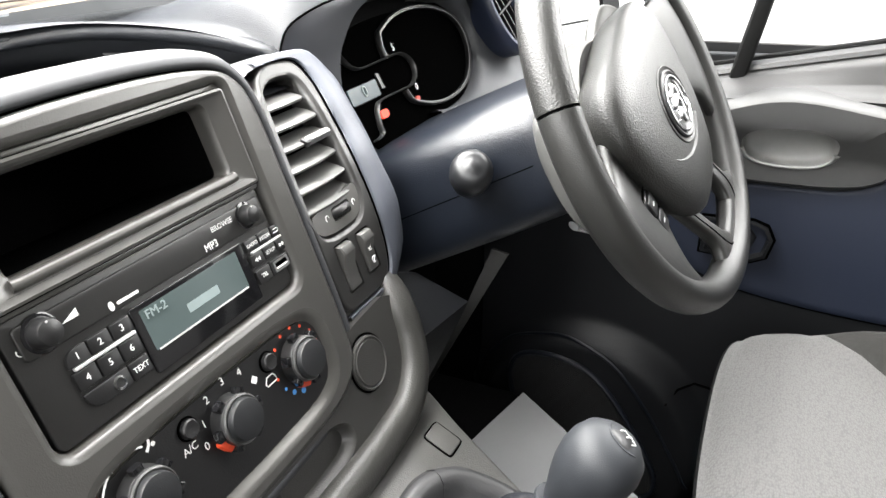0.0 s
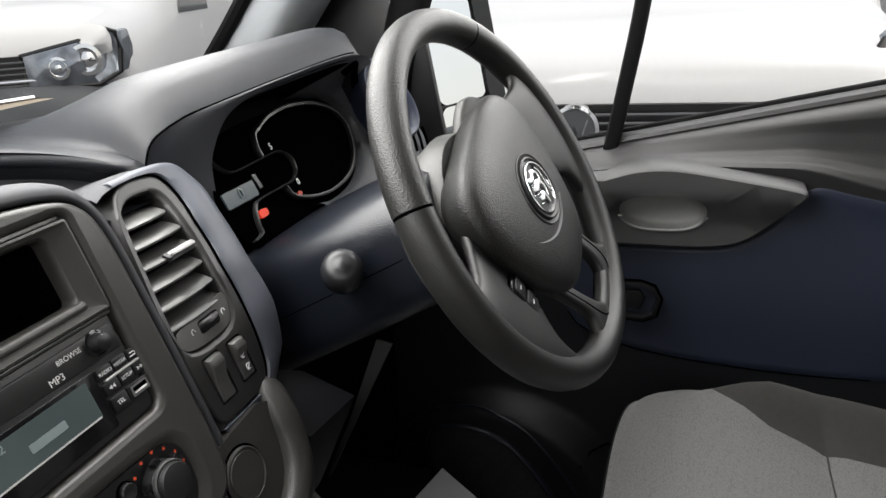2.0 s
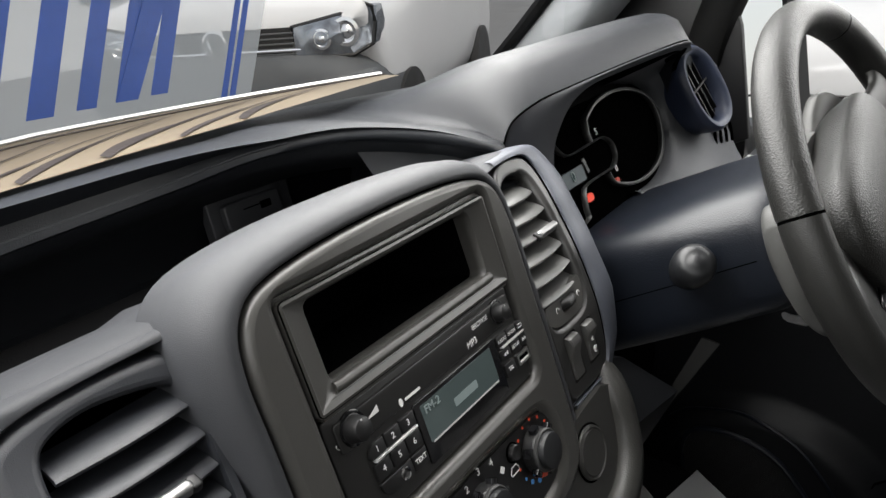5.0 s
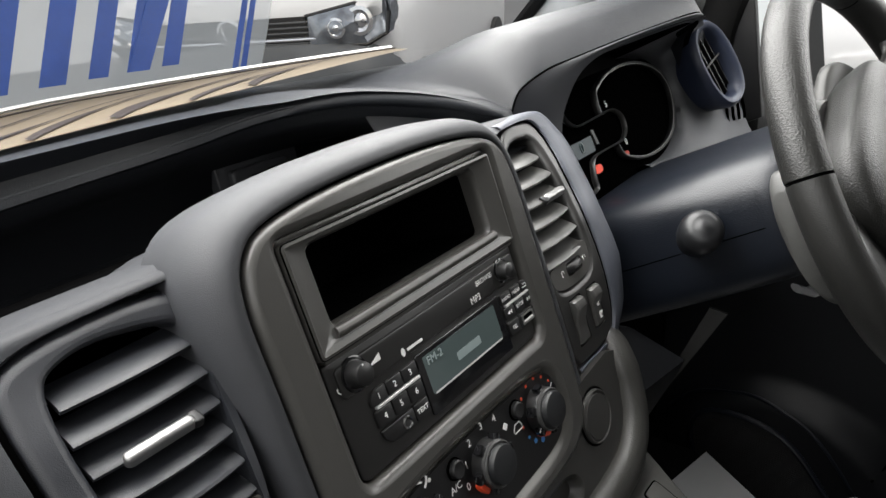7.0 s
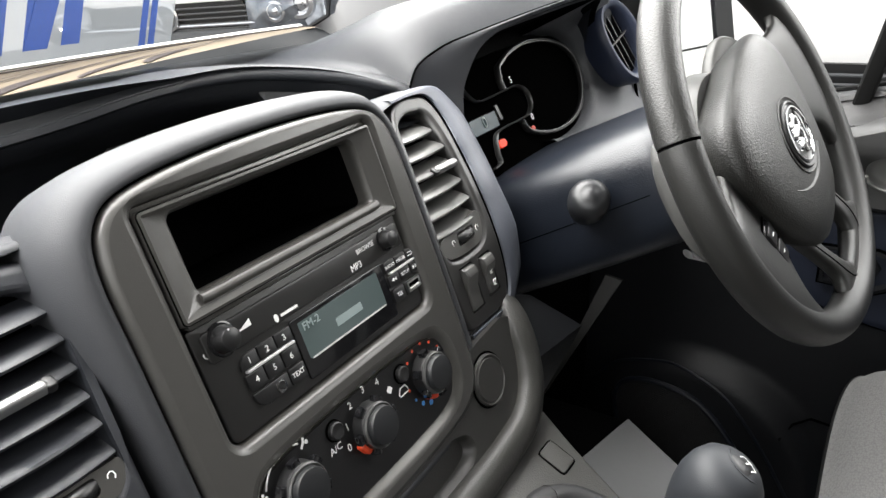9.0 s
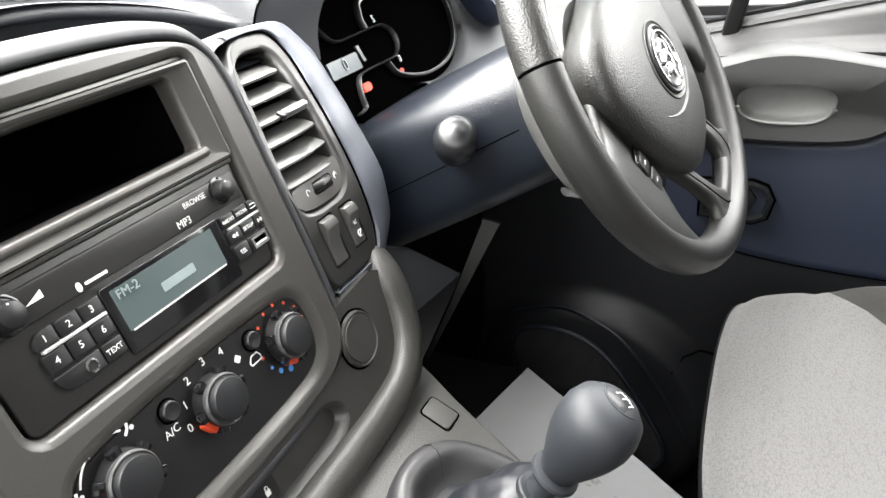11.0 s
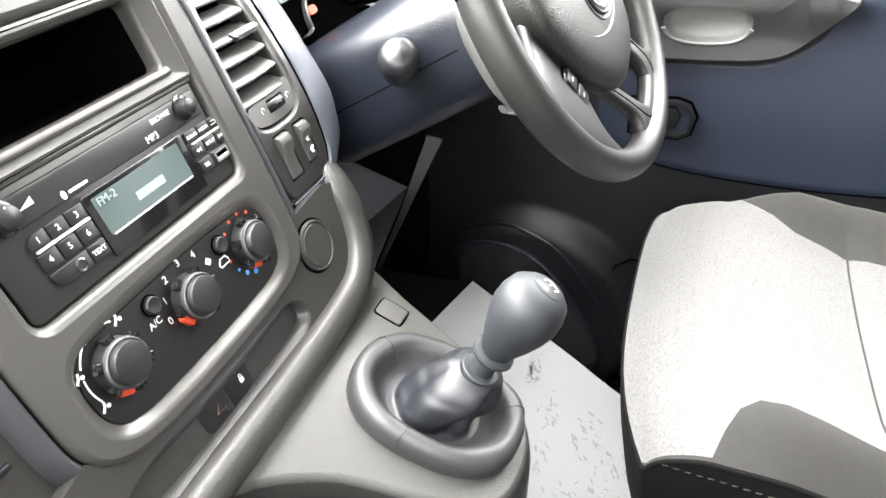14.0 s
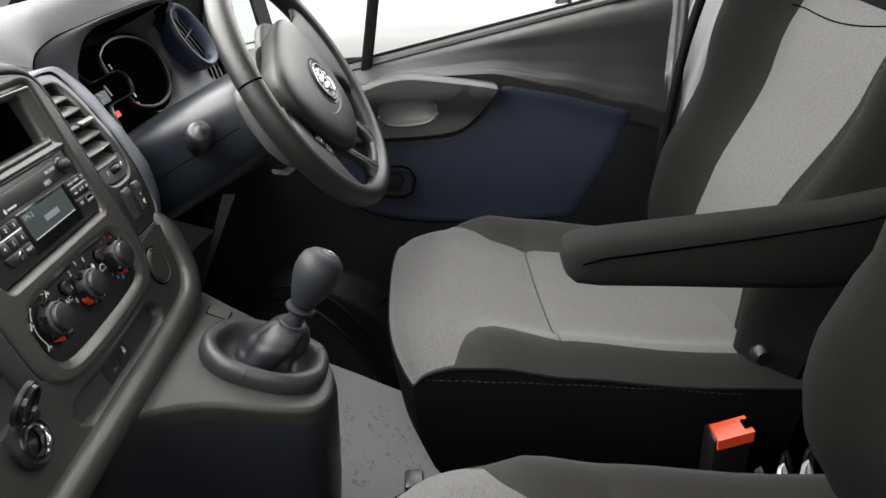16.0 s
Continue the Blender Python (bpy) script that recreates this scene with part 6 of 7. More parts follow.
wrap = solo("paper_tag", loft([[(0.775, -0.355, 0.150), (0.770, -0.385, 0.185), (0.775, -0.425, 0.175)], [(0.780, -0.385, 0.245), (0.772, -0.410, 0.272), (0.782, -0.455, 0.255)]], closed=False), surface("pale_blue_paper", (0.35, 0.55, 0.75), 0.7), "pale blue folded paper tag in the door pocket", "paper", base=(0.78, -0.4, 0.15))

# door mirror
mirror = thing("door_mirror", (0.95, 0.0, 0.85), "black door mirror with a split mirror glass", "door mirror")
MF = Plane((1.06, -0.015, 0.965), (0.90, -0.42, 0.0), (0, 0.22, 1))
MO = rrect(-0.105, 0.085, -0.125, 0.155, 0.03, 5)
part("housing", loft([[MF(u, v, w) for u, v in offset(MO, d)] for d, w in ((-0.05, -0.10), (-0.01, -0.08), (0.008, -0.03), (0.008, 0.004), (0.0, 0.006), (-0.006, -0.004))], (True, False)), black, mirror, "black mirror housing", 50)
mglass = bpy.data.materials.new("mirror_glass")
mglass.use_nodes = True
mb = mglass.node_tree.nodes["Principled BSDF"]
mb.inputs["Base Color"].default_value, mb.inputs["Metallic"].default_value, mb.inputs["Roughness"].default_value = (0.85, 0.87, 0.88, 1), 1.0, 0.01
part("mirror_surround", holed(MF, offset(MO, 0.004), [rrect(-0.095, 0.043, -0.121, 0.149, 0.02, 4)], -0.006, 0.006), black, mirror, "black frame round the mirror glass")
part("mirror_split", prism(MF, rrect(-0.095, 0.043, -0.052, -0.048, 0.0008), -0.006, 0.003), black, mirror)
part("upper_glass", prism(MF, rrect(-0.093, 0.041, -0.048, 0.147, 0.02, 4), -0.006, 0.001), mglass, mirror, "upper mirror glass")
part("lower_glass", prism(MF, rrect(-0.093, 0.041, -0.119, -0.052, 0.02, 4), -0.006, 0.001), mglass, mirror, "lower wide-angle glass")
part("arm", box(0.90, 1.0, -0.02, 0.06, 0.82, 0.88, 0.015), black, mirror)


# ---- seats ----
def cushion(xc, hw, label, name="driver_seat"):
    seat = thing(name, (xc, -0.65, 0.29), label, "seat", "front seats")
    yf = [(-0.36, 0.0), (-0.95, 1.0)]

    def height(y):
        return lerps([(-0.95, 0.515), (-0.80, 0.528), (-0.60, 0.560), (-0.48, 0.586), (-0.42, 0.591), (-0.385, 0.586), (-0.362, 0.577), (-0.350, 0.566)], y)

    def inner(y):
        return lerps([(-0.95, hw * 0.50), (-0.60, hw * 0.50), (-0.53, hw * 0.56), (-0.48, hw * 0.68), (-0.445, hw * 0.85), (-0.42, hw * 0.985), (-0.35, hw * 0.99)], y)

    def outer(y):
        return lerps([(-0.95, hw * 0.84), (-0.60, hw * 0.82), (-0.50, hw * 0.74), (-0.47, hw * 0.73), (-0.452, hw * 0.79), (-0.442, hw * 0.86), (-0.432, hw * 0.95), (-0.425, hw * 0.985), (-0.35, hw * 0.99)], y)

    ys = [-0.346, -0.350, -0.356, -0.364, -0.376, -0.392, -0.41, -0.425, -0.44, -0.455, -0.475, -0.50, -0.53, -0.57, -0.585, -0.592, -0.598, -0.604, -0.62, -0.66, -0.70, -0.75, -0.80, -0.86, -0.92, -0.95]

    def z_at(x, y):
        k = abs(x - xc) / hw
        z = height(y)
        st = 0.80 - 0.22 * min(1, max(0, (y + 0.52) / 0.12))
        roll = max(0, k - st) / (1 - st)
        z -= (0.018 if x < xc else 0.050) * roll ** 2.2
        if y < -0.44:
            if x > xc and name == "driver_seat":
                z += 0.036 * math.exp(-((k - 0.78) / 0.17) ** 2) * min(1, (-0.44 - y) / 0.10)
            else:
                z += 0.016 * math.exp(-((k - 0.80) / 0.13) ** 2) * min(1, (-0.44 - y) / 0.06)
            z -= 0.004 * (1 - min(1, k / 0.6))
        z -= 0.005 * math.exp(-((y + 0.595) / 0.010) ** 2) * (k < 0.70)
        return z

    front = lambda x: 0.012 * min(1, abs(x - xc) / hw) ** 2.6

    def bulge(x, y):
        # rounded nose of the cushion
        k = min(1, abs(x - xc) / hw)
        return (0.003 * (1 - k * k) - (0.034 if x > xc else 0.020) * k ** 5) * min(1, max(0, (y + 0.44) / 0.09)) ** 1.5

    def strip(f0, f1, n):
        bm_ = bmesh.new()
        rows = []
        for y in ys:
            row = []
            for i in range(n + 1):
                a, b = f0(y), f1(y)
                x = xc + a + (b - a) * i / n
                yy = y + bulge(x, y) - front(x) * (1.4 if y > -0.45 else max(0, 1.4 * (0.7 + y) / 0.25))
                row.append((x, yy, z_at(x, y)))
            rows.append(ring(bm_, row))
        for a, b in zip(rows, rows[1:]):
            bridge(bm_, a, b, False)
        return bm_

    part("cushion_insert", strip(lambda y: -outer(y), inner, 28), cloth_light, seat, "light grey woven cushion cloth", 80)
    for s in (-1, 1):
        part("bolster", strip(lambda y: s * (inner(y) if s > 0 else outer(y)), lambda y: s * hw, 10), cloth_dark, seat, "dark cloth side bolster", 80)
    seam_y = -0.597
    part("cushion_seam", sweep([(x, seam_y - front(x) * max(0, 1.4 * (0.7 + seam_y) / 0.25), z_at(x, seam_y) + 0.0006) for x in [xc - outer(seam_y) + (outer(seam_y) + inner(seam_y)) * i / 16 for i in range(17)]], 0.0012, 0.0010, 6), cloth_dark, seat)
    # skirt round the cushion
    rim = []
    for y in ys[::-1]:
        rim.append((xc - hw, y))
    for i in range(1, 20):
        rim.append((xc - hw + 2 * hw * i / 20, ys[0]))
    for y in ys:
        rim.append((xc + hw, y))
    rr = []
    for x, y in rim:
        yy = y + bulge(x, y) - front(x) * (1.4 if y > -0.45 else max(0, 1.4 * (0.7 + y) / 0.25))
        rr.append(Vector((x, yy, z_at(x, y))))
    cx = Vector((xc, -0.66, 0))
    def shrink(k, dz, zmin):
        return [Vector((cx.x + (p.x - cx.x) * k, cx.y + (p.y - cx.y) * k, max(zmin, p.z - dz))) for p in rr]
    part("skirt", loft([rr, shrink(1.008, 0.012, 0.3), shrink(1.0, 0.05, 0.3), shrink(0.975, 0.11, 0.3), shrink(0.92, 0.17, 0.3), shrink(0.86, 0.21, 0.3)], closed=False), cloth_black, seat, "black cloth cushion skirt", 70)
    part("piping", sweep([p + Vector((0, 0, 0.0005)) for p in shrink(1.004, 0.003, 0.3)], 0.0022, 0.0022, 6), cloth_black, seat)
    return seat


seat = cushion(0.430, 0.265, "driver's seat in light grey woven cloth with dark bolsters and armrest")
SEAM_Y = [Vector((0.430 - 0.265 - 0.0015, y, 0)) for y in (-0.42, -0.86)]
for k in range(44):
    y = -0.40 - 0.0105 * k
    z = lerps([(-0.86, 0.508), (-0.72, 0.529), (-0.60, 0.545), (-0.52, 0.555), (-0.43, 0.565), (-0.40, 0.569)], y) - 0.012
    part("stitch", sweep([(0.1630, y, z), (0.1630, y - 0.0055, z)], 0.0006, 0.0006, 5), thread, seat)
part("base_frame", box(0.24, 0.62, -0.92, -0.50, 0.29, 0.42, 0.02), black, seat, "black seat base")
part("recline_knob", turned(Plane((0.150, -0.868, 0.572), (0, 1, 0), (0, 0, 1)), [(0.011, -0.012), (0.015, 0.0), (0.013, 0.008), (0.009, 0.012), (0.002, 0.014)], 24), black, seat, "dark side knob")


def backrest(xc, hw, seat_, z1, insert_k=0.60, lean=0.46, y0=-0.855, z0=0.50, line=None):
    def face(x, z):
        k = abs(x - xc) / hw
        y = lerps(line, z) if line else y0 - lean * (z - z0)
        b = math.exp(-((k - 0.80) / 0.16) ** 2) * (lerps([(0.55, 0.050), (0.80, 0.075), (1.05, 0.120)], z) if x > xc else 0.045) - 0.07 * max(0, k - 0.86) / 0.14 * (k > 0.86)
        return Vector((x, y + b + 0.012 * math.exp(-((z - 0.66) / 0.10) ** 2), z))

    zs = [z0 + (z1 - z0) * j / 24 for j in range(25)]
    wid = lambda z: hw * lerps([(z0, 0.96), (z0 + 0.15, 1.0), (z1 - 0.15, 0.98), (z1 - 0.05, 0.9), (z1, 0.70)], z)
    ink = lambda z: hw * lerps([(z0, 0.44), (z0 + 0.20, 0.42), (z0 + 0.45, 0.52), (z1, 0.50)], z)

    def strip(f0, f1, n, d=0.0):
        bm_ = bmesh.new()
        rows = [ring(bm_, [face(xc + f0(z) + (f1(z) - f0(z)) * i / n, z) for i in range(n + 1)]) for z in zs]
        for a, b in zip(rows, rows[1:]):
            bridge(bm_, a, b, False)
        return bm_

    part("back_insert", strip(lambda z: -ink(z), ink, 16), cloth_light, seat_, "light grey woven back cloth", 80)
    for s in (-1, 1):
        part("back_bolster", strip(lambda z: s * ink(z), lambda z: s * wid(z), 12), cloth_deep, seat_, "dark cloth back bolster", 80)
    lo = [face(xc - wid(z), z) for z in zs] + [face(xc - wid(z1) + 2 * wid(z1) * i / 8, z1) for i in range(1, 8)] + [face(xc + wid(z), z) for z in zs[::-1]]
    part("back_shell", loft([lo, [p + Vector((0, -0.03, 0)) for p in lo], [Vector((xc + (p.x - xc) * 0.95, p.y - 0.13, p.z)) for p in lo]]), cloth_black, seat_, "black cloth seat back", 70)
    return face, ink, wid, zs


face, ink, wid, zs = backrest(0.430, 0.265, seat, 1.15, line=[(0.50, -0.905), (0.60, -0.920), (0.70, -0.947), (0.90, -1.039), (1.15, -1.154)])
for z in [0.70 + 0.0115 * k for k in range(30)]:
    p, q = face(0.430 - ink(z) - 0.055, z), face(0.430 - ink(z + 0.006) - 0.055, z + 0.006)
    part("stitch", sweep([p + Vector((0, 0.001, 0)), q + Vector((0, 0.001, 0))], 0.0010, 0.0010, 5), thread, seat)
part("back_seam", sweep([face(0.43 + (x - 0.5) * 2 * 0.15, 0.985 - 0.015 * math.sin(math.pi * x)) + Vector((0, 0.001, 0)) for x in [i / 12 for i in range(13)]], 0.0014, 0.001, 6), void, seat)

arm = part("armrest", loft([[Vector((0.103 + u, y, zc + v)) for u, v in oval(0, 0, hu * 1.0, hv, 24, 3.2)] for y, zc, hu, hv in ((-0.578, 0.768, 0.012, 0.008), (-0.582, 0.766, 0.026, 0.020), (-0.592, 0.764, 0.034, 0.027), (-0.62, 0.763, 0.037, 0.031), (-0.70, 0.762, 0.038, 0.037), (-0.80, 0.760, 0.038, 0.045), (-0.90, 0.760, 0.038, 0.052), (-0.98, 0.770, 0.036, 0.055), (-1.03, 0.78, 0.03, 0.05))]), cloth_deep, seat, "dark cloth folding armrest", 70)
part("armrest_seam", sweep([(0.0655, y, z) for y, z in ((-0.596, 0.770), (-0.62, 0.776), (-0.70, 0.782), (-0.80, 0.790), (-0.92, 0.803), (-1.0, 0.82))], 0.0012, 0.0012, 6), void, arm)
buckle = thing("seat_belt_buckle", (0.12, -0.83, 0.42), "black seat belt buckle with a red release button", "seat belt buckle")
part("body", box(0.108, 0.150, -0.852, -0.798, 0.36, 0.462, 0.006), black, buckle)
part("release_button", loft([[(0.104, -0.803, 0.465), (0.140, -0.803, 0.465), (0.140, -0.803, 0.448), (0.104, -0.803, 0.448)], [(0.104, -0.852, 0.478), (0.140, -0.852, 0.478), (0.140, -0.852, 0.461), (0.104, -0.852, 0.461)]]), red_plastic, buckle, "red release button")
part("latch_slot", box(0.114, 0.130, -0.8535, -0.842, 0.468, 0.4795, 0.0), void, buckle)
part("stalk", sweep([(0.13, -0.83, 0.37), (0.135, -0.84, 0.33), (0.15, -0.85, 0.29)], 0.012, 0.006, 8), black, buckle)

bench = cushion(-0.265, 0.262, "passenger bench seat in light grey and dark cloth", "passenger_seat")
part("base_frame", box(-0.50, -0.05, -0.92, -0.45, 0.29, 0.42, 0.02), black, bench, "black seat base")
backrest(-0.335, 0.275, bench, 1.15, line=[(0.50, -0.925), (0.594, -0.875), (0.656, -0.853), (0.713, -0.845), (0.76, -0.847), (0.80, -0.862), (0.87, -0.900), (1.15, -1.02)])
part("front_catch", box(-0.020, 0.012, -0.395, -0.372, 0.520, 0.535, 0.004), black, bench, "small black catch")
for k in range(7):
    a = (0.10 + 0.02 * math.sin(k * 2.1), -0.86 - 0.012 * k, 0.33)
    solo("floor_cable", sweep(spl([a, (a[0] + 0.03, a[1] - 0.02, 0.36 + 0.01 * k), (a[0] - 0.01, a[1] - 0.03, 0.31), (a[0] + 0.02, a[1] - 0.05, 0.295)], 5), 0.004, 0.004, 6), silver if k % 2 else black, "loose cable under the seat", "cable", group="cables under the seat", base=a)

# ---- paper floor mat ----
mat_paper = surface("white_paper_mat", (0.27, 0.272, 0.278), 0.75, wear=0.05, grain=0.2, scale=300, cells=False)
MT = Plane((0, 0, 0.296), (1, 0, 0), (0, 1, 0))
bm = bmesh.new()
mo = [(0.165, -0.62), (0.30, -0.62), (0.44, -0.42), (0.535, -0.292), (0.562, -0.258), (0.733, -0.022), (0.640, 0.001), (0.560, 0.020), (0.44, 0.05), (0.30, 0.06), (0.20, 0.03), (0.16, -0.2)]
mat = solo("floor_mat", prism(MT, mo, -0.004, 0.004, 0.001), mat_paper, "white protective paper floor mat with dusty footprints", "floor mat", base=(0.4, -0.2, 0.296))
dust = surface("footprint_dirt", (0.205, 0.202, 0.198), 0.95)
random.seed(4)


def smear(x, y, r, n):
    bm_ = bmesh.new()
    for _ in range(n):
        a, d = random.uniform(0, 6.28), r * random.random() ** 0.6
        px, py = x + d * math.cos(a) * 1.4, y + d * math.sin(a) * 0.6
        s, t = random.uniform(0.0008, 0.0050), random.gauss(0.6, 0.5)
        vs = []
        for k in range(6):
            q = 6.283 * k / 6
            rr_ = s * random.uniform(0.5, 1.2)
            dx, dy = rr_ * math.cos(q) * 1.8, rr_ * math.sin(q) * 0.45
            vs.append(bm_.verts.new((px + dx * math.cos(t) - dy * math.sin(t), py + dx * math.sin(t) + dy * math.cos(t), 0.3004)))
        bm_.faces.new(vs)
    return bm_


for x, y, r, n in ((0.515, -0.195, 0.020, 34), (0.41, -0.300, 0.035, 34), (0.44, -0.235, 0.03, 24), (0.33, -0.345, 0.05, 50), (0.29, -0.28, 0.04, 26), (0.35, -0.24, 0.03, 20), (0.25, -0.40, 0.05, 30)):
    tagged(part("footprint", smear(x, y, r, n), dust, mat, "grey dirt smears"), kind="stuff")

# ---- card and drawn reflection at the windscreen ----
kraft = surface("tan_card", (0.112, 0.089, 0.060), 0.7, wear=0.15)
card = thing("sun_visor_card", (0.0, 0.4, 1.04), "tan card with dark brown streaks lying along the windscreen base", "card")


def card_pt(s, t):
    x = -0.80 + 1.22 * s
    far = screen_base(x).y + 0.02
    near = min(far - 0.004, lerps([(-0.8, 0.262), (-0.136, 0.272), (0.016, 0.284), (0.13, 0.288), (0.42, 0.320)], x))
    return (x, far + (near - far) * t, 1.035 + 0.001 * math.sin(9 * s) + 0.002 * t * min(1.0, (1 - s) / 0.2))


part("sheet", sheet(card_pt, 40, 3), kraft, card, "tan card sheet")
streak = surface("dark_brown_ink", (0.014, 0.0085, 0.0070), 0.7)
for k in range(9):
    s0 = 0.27 + 0.062 * k
    bm = bmesh.new()
    run = 0.21 + 0.03 * math.sin(2.1 * k)
    pts = [card_pt(s0 + run * j / 16, 1.0 - 0.74 * (j / 16) ** 0.85) for j in range(17)]
    wide = [0.017 * (1 - j / 16) ** 0.7 * (0.35 + 0.65 * math.sin(math.pi * min(1.0, (j + 2) / 9))) * (1.25, 0.6, 0.95)[k % 3] for j in range(17)]
    lo = ring(bm, [(p[0], p[1], p[2] + 0.0012) for p in pts])
    hi = ring(bm, [(p[0], p[1] + q, p[2] + 0.0014) for p, q in zip(pts, wide)])
    bridge(bm, lo, hi, False)
    part("streak", bm, streak, card)
part("card_line", sweep([Vector(card_pt(s, 0.14)) + Vector((0, 0, 0.001)) for s in [k / 30 for k in range(31)]], 0.0012, 0.0008, 6), streak, card)
part("white_edge", sweep([Vector(card_pt(s, 0)) + Vector((0, 0.004, 0.002)) for s in [k / 30 for k in range(31)]], 0.0050, 0.0022, 6), white_print, card)

# reflection at the foot of the windscreen, drawn as a see-through lettered sheet
reflection_mat = bpy.data.materials.new("white_reflection_haze")
reflection_mat.use_nodes = True
nt = reflection_mat.node_tree
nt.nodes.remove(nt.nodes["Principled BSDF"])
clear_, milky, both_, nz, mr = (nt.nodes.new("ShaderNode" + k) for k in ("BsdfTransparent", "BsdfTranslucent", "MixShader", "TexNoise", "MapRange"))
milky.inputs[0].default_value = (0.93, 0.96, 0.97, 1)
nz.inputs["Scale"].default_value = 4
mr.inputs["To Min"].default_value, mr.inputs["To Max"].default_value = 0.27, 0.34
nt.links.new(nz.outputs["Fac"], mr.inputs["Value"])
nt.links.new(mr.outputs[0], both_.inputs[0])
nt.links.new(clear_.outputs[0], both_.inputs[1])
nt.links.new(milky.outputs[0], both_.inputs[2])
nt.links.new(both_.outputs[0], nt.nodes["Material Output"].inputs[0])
reflected_blue = surface("reflected_letter_blue", (0.018, 0.058, 0.25), 0.5, wear=0.15)
nt = reflected_blue.node_tree
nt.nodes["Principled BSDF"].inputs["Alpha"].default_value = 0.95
film = thing("windscreen_reflection", (0.0, 0.5, 1.02), "windscreen reflection drawn as a see-through white sheet with blue letter strokes", "window film")
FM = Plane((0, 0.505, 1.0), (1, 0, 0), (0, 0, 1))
fs_ = part("reflection_sheet", prism(FM, [(-0.75, 0.01), (0.315, 0.01), (0.40, 0.20), (-0.75, 0.20)], -0.0006, 0.0), reflection_mat, film)
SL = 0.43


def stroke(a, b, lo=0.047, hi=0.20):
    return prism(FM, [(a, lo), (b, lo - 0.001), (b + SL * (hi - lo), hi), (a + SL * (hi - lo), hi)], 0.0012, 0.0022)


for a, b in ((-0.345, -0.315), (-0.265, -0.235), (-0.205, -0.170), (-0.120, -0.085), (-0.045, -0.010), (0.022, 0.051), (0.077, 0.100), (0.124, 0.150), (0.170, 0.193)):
    part("reflected_letter", stroke(a, b), reflected_blue, film)
part("reflected_letter", prism(FM, [(0.124, 0.047), (0.152, 0.046), (0.215, 0.150), (0.262, 0.20), (0.232, 0.20), (0.19, 0.16)], 0.0024, 0.0034), reflected_blue, film)
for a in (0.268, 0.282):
    part("reflected_letter", stroke(a, a + 0.009, 0.022), reflected_blue, film)

# ---- vehicles outside ----
lamp_glass = surface("lamp_glass", (0.25, 0.27, 0.3), 0.08, 0.7, wear=0.5, spot=14)
tyre = surface("tyre", (0.02, 0.02, 0.02), 0.8)
dark_glass = surface("dark_vehicle_glass", (0.03, 0.035, 0.04), 0.06)


FRONT_LAMP = ([(0.50, 0.740), (0.86, 0.740), (0.965, 0.79), (0.985, 0.90), (0.975, 0.985), (0.93, 1.005), (0.80, 0.955), (0.50, 0.905)], (0.80, 0.86), ((0.83, 0.865, 0.085), (0.69, 0.835, 0.060)))
TALL_LAMP = ([(0.85, 0.840), (0.96, 0.835), (0.985, 0.88), (0.99, 1.00), (0.98, 1.08), (0.95, 1.07), (0.90, 0.99), (0.86, 0.91)], (0.93, 0.945), ((0.935, 0.90, 0.045), (0.945, 0.99, 0.035)))


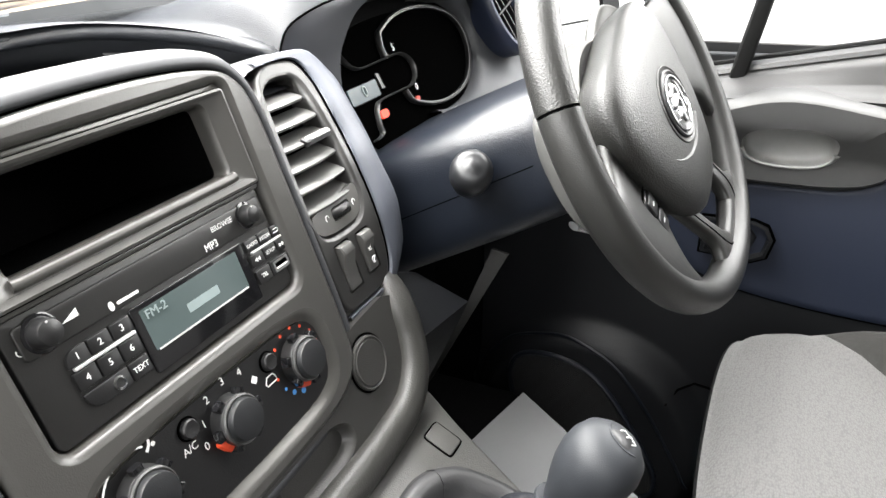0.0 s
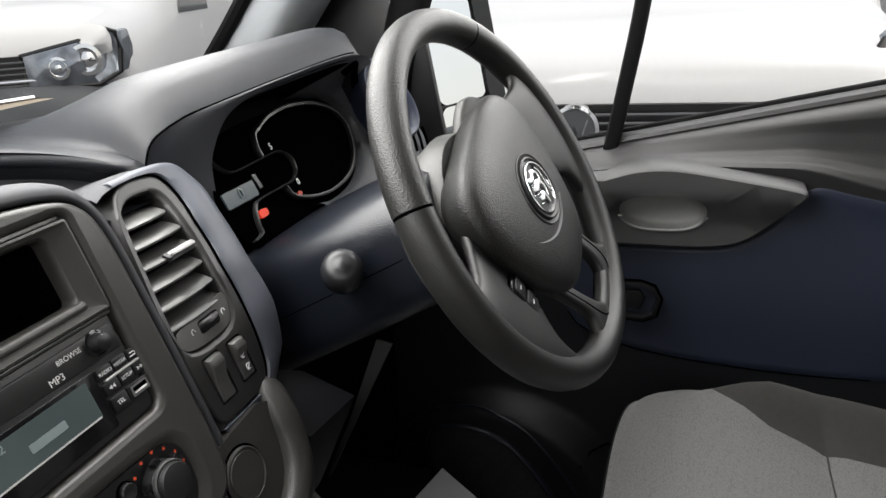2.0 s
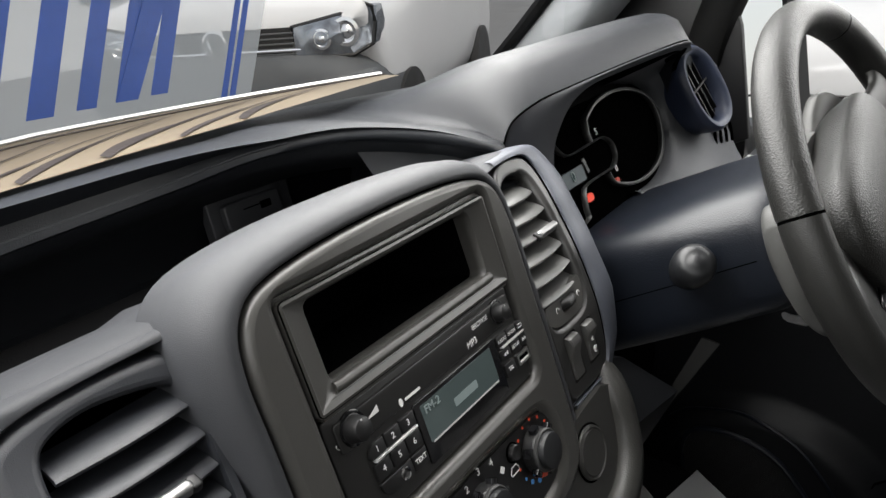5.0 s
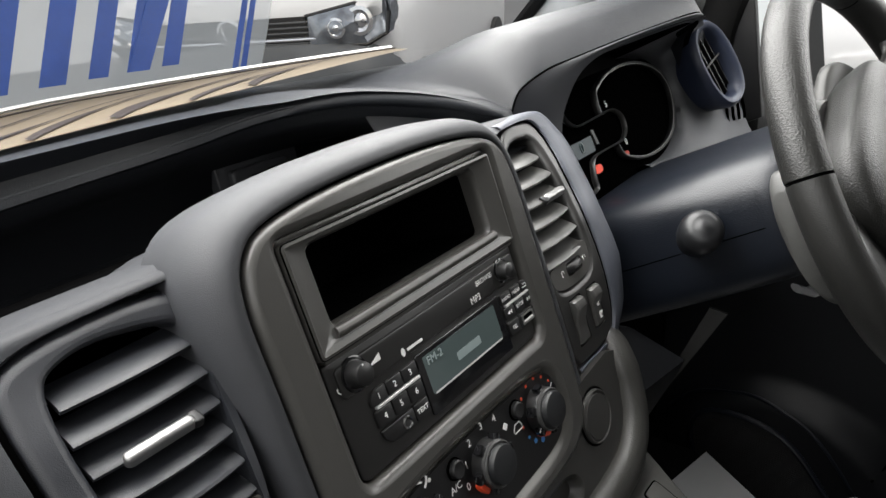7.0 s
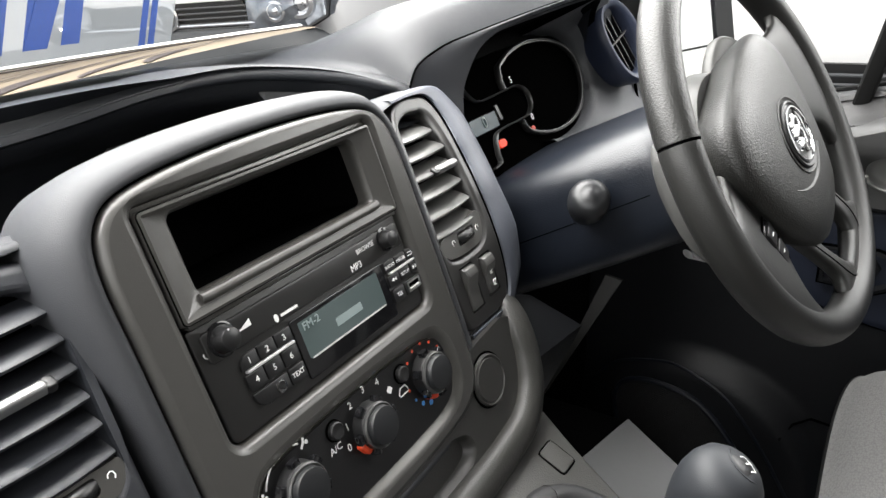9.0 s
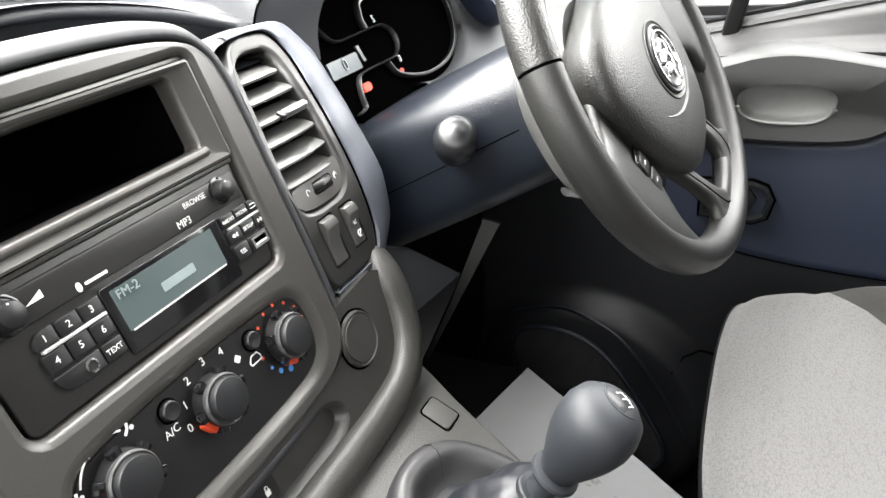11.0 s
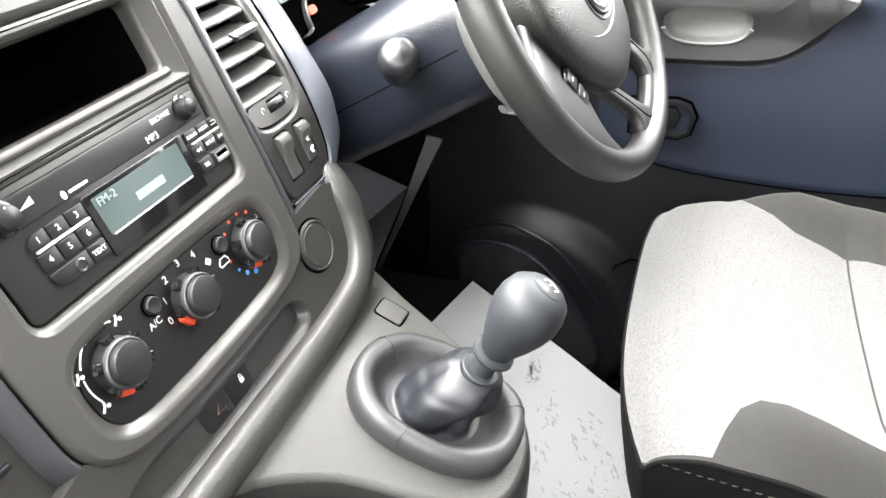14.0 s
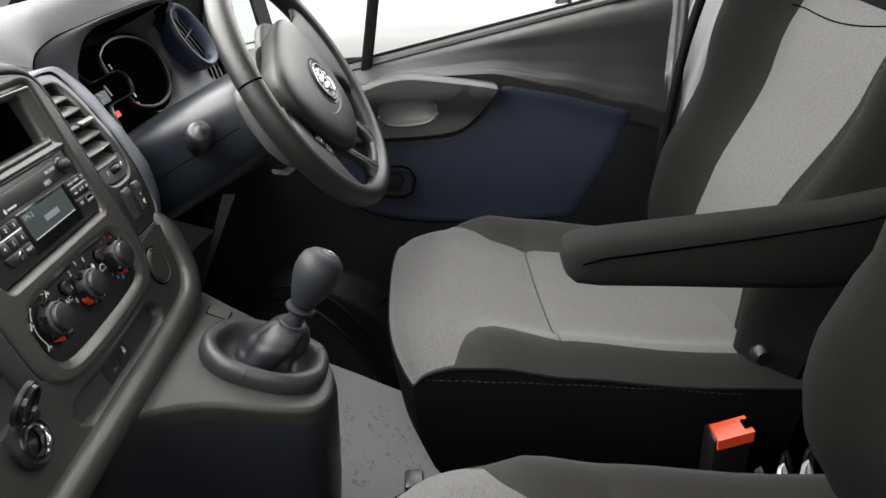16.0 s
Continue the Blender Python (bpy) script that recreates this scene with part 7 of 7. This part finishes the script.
def van(name, origin, heading, label, lift=0.0, lamp=FRONT_LAMP, wide=1.0):
    """A white van, drawn with its nose at the origin facing -v; u across, height above the plan's zero."""
    o = Vector(origin)
    n = Vector((math.cos(heading), math.sin(heading), 0))     # the way it faces
    r = Vector((-n.y, n.x, 0))                                # across
    P = lambda u, d, z: Vector((o.x, o.y, 0)) + r * u - n * d + Vector((0, 0, z))
    v = thing(name, (o.x, o.y, -0.296), label, "van", "parked vans")
    g = -0.296
    H = lambda m: g + m / UNIT

    def section(d, hw, z0, z1, p=5):
        return [P(a, d, (z0 + z1) / 2 + b) for a, b in oval(0, 0, hw * wide, (z1 - z0) / 2, 40, p * wide)]

    q = lift
    part("body", loft([section(0.11, 0.90, H(0.90 + q), H(1.00 + q), 3), section(0.15, 0.95, H(0.885 + q), H(1.06 + q), 4), section(0.5, 0.99, H(0.45), H(1.15 + q)), section(0.95, 1.0, H(0.35), H(1.22 + q)), section(1.25, 1.0, H(0.3), H(1.45 + q)), section(1.9, 1.0, H(0.3), H(1.86 + q)), section(2.4, 1.0, H(0.3), H(1.93 + q)), section(4.8, 0.98, H(0.3), H(1.93 + q))]), paint, v, "white painted van body", 50)
    part("bumper", loft([section(0.0, 0.80, H(0.42), H(0.66 + q), 4), section(0.03, 0.92, H(0.33), H(0.75 + q), 4), section(0.16, 0.985, H(0.30), H(0.80 + q), 4), section(0.8, 1.003, H(0.35), H(0.72 + q), 4)]), bumper, v, "dark grey plastic bumper", 50)
    part("grille", loft([[P(u, 0.065 + 0.05 * abs(u) ** 2, z) for u, z in rrect(-0.64, 0.64, H(0.75 + q), H(0.905 + q), 0.02)], [P(u, 0.2, z) for u, z in rrect(-0.64, 0.64, H(0.75 + q), H(0.905 + q), 0.02)]]), black, v, "black slatted grille")
    for k in range(5):
        z = H(0.765 + q + 0.028 * k)
        part("slat", sweep([P(u, 0.060 + 0.05 * u * u, z) for u in (-0.62, -0.3, 0, 0.3, 0.62)], 0.006, 0.006, 6), bumper, v)
    part("chrome_bar", sweep([P(u, 0.053 + 0.05 * u * u, H(0.785 + q)) for u in (-0.66, -0.3, 0, 0.3, 0.66)], 0.007, 0.009, 6), chrome, v, "chrome grille bar")
    f = Plane(P(0, 0.045, H(0.835 + q)), -r, Vector((0, 0, 1)))
    if f.w.dot(n) < 0:
        f = Plane(P(0, 0.045, H(0.835 + q)), r, Vector((0, 0, 1)))
    bd = part("badge", turned(f, [(0.085, -0.03), (0.085, 0.006), (0.072, 0.009), (0.068, 0.003), (0.001, 0.003)], 32), chrome, v, "round chrome badge")
    part("badge_field", turned(f, [(0.069, 0.0), (0.069, 0.005), (0.001, 0.005)], 32), bumper, bd)
    part("badge_emblem", sweep([f(-0.045, 0.035, 0.007), f(-0.02, -0.045, 0.007), f(0.0, 0.01, 0.007), f(0.02, -0.045, 0.007), f(0.045, 0.035, 0.007)], 0.008, 0.005, 6), chrome, bd)
    for s in (-1, 1):
        ho, (cu_, cz_), bowls = lamp
        dep = lambda u: 0.07 + 0.05 * u * u + 0.55 * max(0, u - 0.70) ** 1.5
        hl = part("headlamp", loft([[P(s * (cu_ + (u - cu_) * k), dep(u) + e, H(cz_ + (z - cz_) * k + q)) for u, z in ho] for k, e in ((0.02, -0.03), (0.6, -0.028), (0.94, -0.015), (1.0, 0.0), (1.0, 0.2))]), lamp_glass, v, "clear glass headlamp")
        part("lamp_border", sweep([P(s * u, dep(u) - 0.004, H(z + q)) for u, z in ho + ho[:1]], 0.014, 0.014, 6), black, hl)
        for bu, bz, br in bowls:
            lf = Plane(P(s * bu, dep(bu) - 0.032, H(bz + q)), f.u, Vector((0, 0, 1)))
            part("lamp_bowl", turned(lf, [(br, -0.03), (br, 0.005), (br * 0.75, 0.009), (br * 0.5, -0.005), (br * 0.3, 0.010), (0.002, 0.014)], 24), chrome, hl)
        for d in (0.85, 4.0):
            wf = Plane(P(s * 0.90, d, H(0.33)), n, Vector((0, 0, 1)))
            part("wheel_arch", turned(Plane(P(s * 0.97, d, H(0.36)), n, Vector((0, 0, 1))), [(0.44, -0.05), (0.44, 0.04), (0.36, 0.04)], 32, (True, True)), tyre, v)
            wh = part("wheel", turned(wf, [(0.36, -0.11), (0.36, 0.11), (0.24, 0.12), (0.23, 0.08), (0.01, 0.08)], 32), tyre, v)
            part("rim", turned(wf, [(0.23, -0.1), (0.23, 0.1), (0.05, 0.11)], 24), steel, wh)
    part("windscreen", loft([[P(u, 1.02 + 0.15 * u * u, H(1.28 + q)) for u in (-0.85, -0.4, 0, 0.4, 0.85)], [P(u * 0.92, 1.70 + 0.1 * u * u, H(1.78 + q)) for u in (-0.85, -0.4, 0, 0.4, 0.85)]], closed=False), dark_glass, v, "dark windscreen")
    for s in (-1, 1):
        part("side_window", loft([[P(s * 1.004, d, z) for d, z in ((1.45, H(1.22)), (2.35, H(1.22)))], [P(s * 0.99, d, z) for d, z in ((1.75, H(1.72)), (2.35, H(1.72)))]], closed=False), dark_glass, v)
    return v


van("parked_van", (2.43, 3.40, 0), math.atan2(-0.393, -0.92), "white panel van with grey bumper parked facing the windscreen", 0.195)
van("parked_van", (2.16, -0.05, 0), math.pi, "white van parked close beside the driver's window", lamp=TALL_LAMP, wide=1.12)

# far building and yard wall
wallm = surface("pale_render", (0.62, 0.63, 0.64), 0.8, wear=0.15, spot=0.6)
shed = thing("building", (6, 16, -0.296), "long pale commercial building across the yard", "building")
part("wall", box(-10, 22, 15.0, 18.0, -0.296, 5.5, 0.0), wallm, shed)
for k in range(9):
    part("window", box(-8 + 3.2 * k, -6.6 + 3.2 * k, 14.96, 15.0, 1.0, 2.6, 0.0), dark_glass, shed)
part("roof", box(-10.3, 22.3, 14.7, 18.3, 5.5, 5.8, 0.0), bumper, shed)
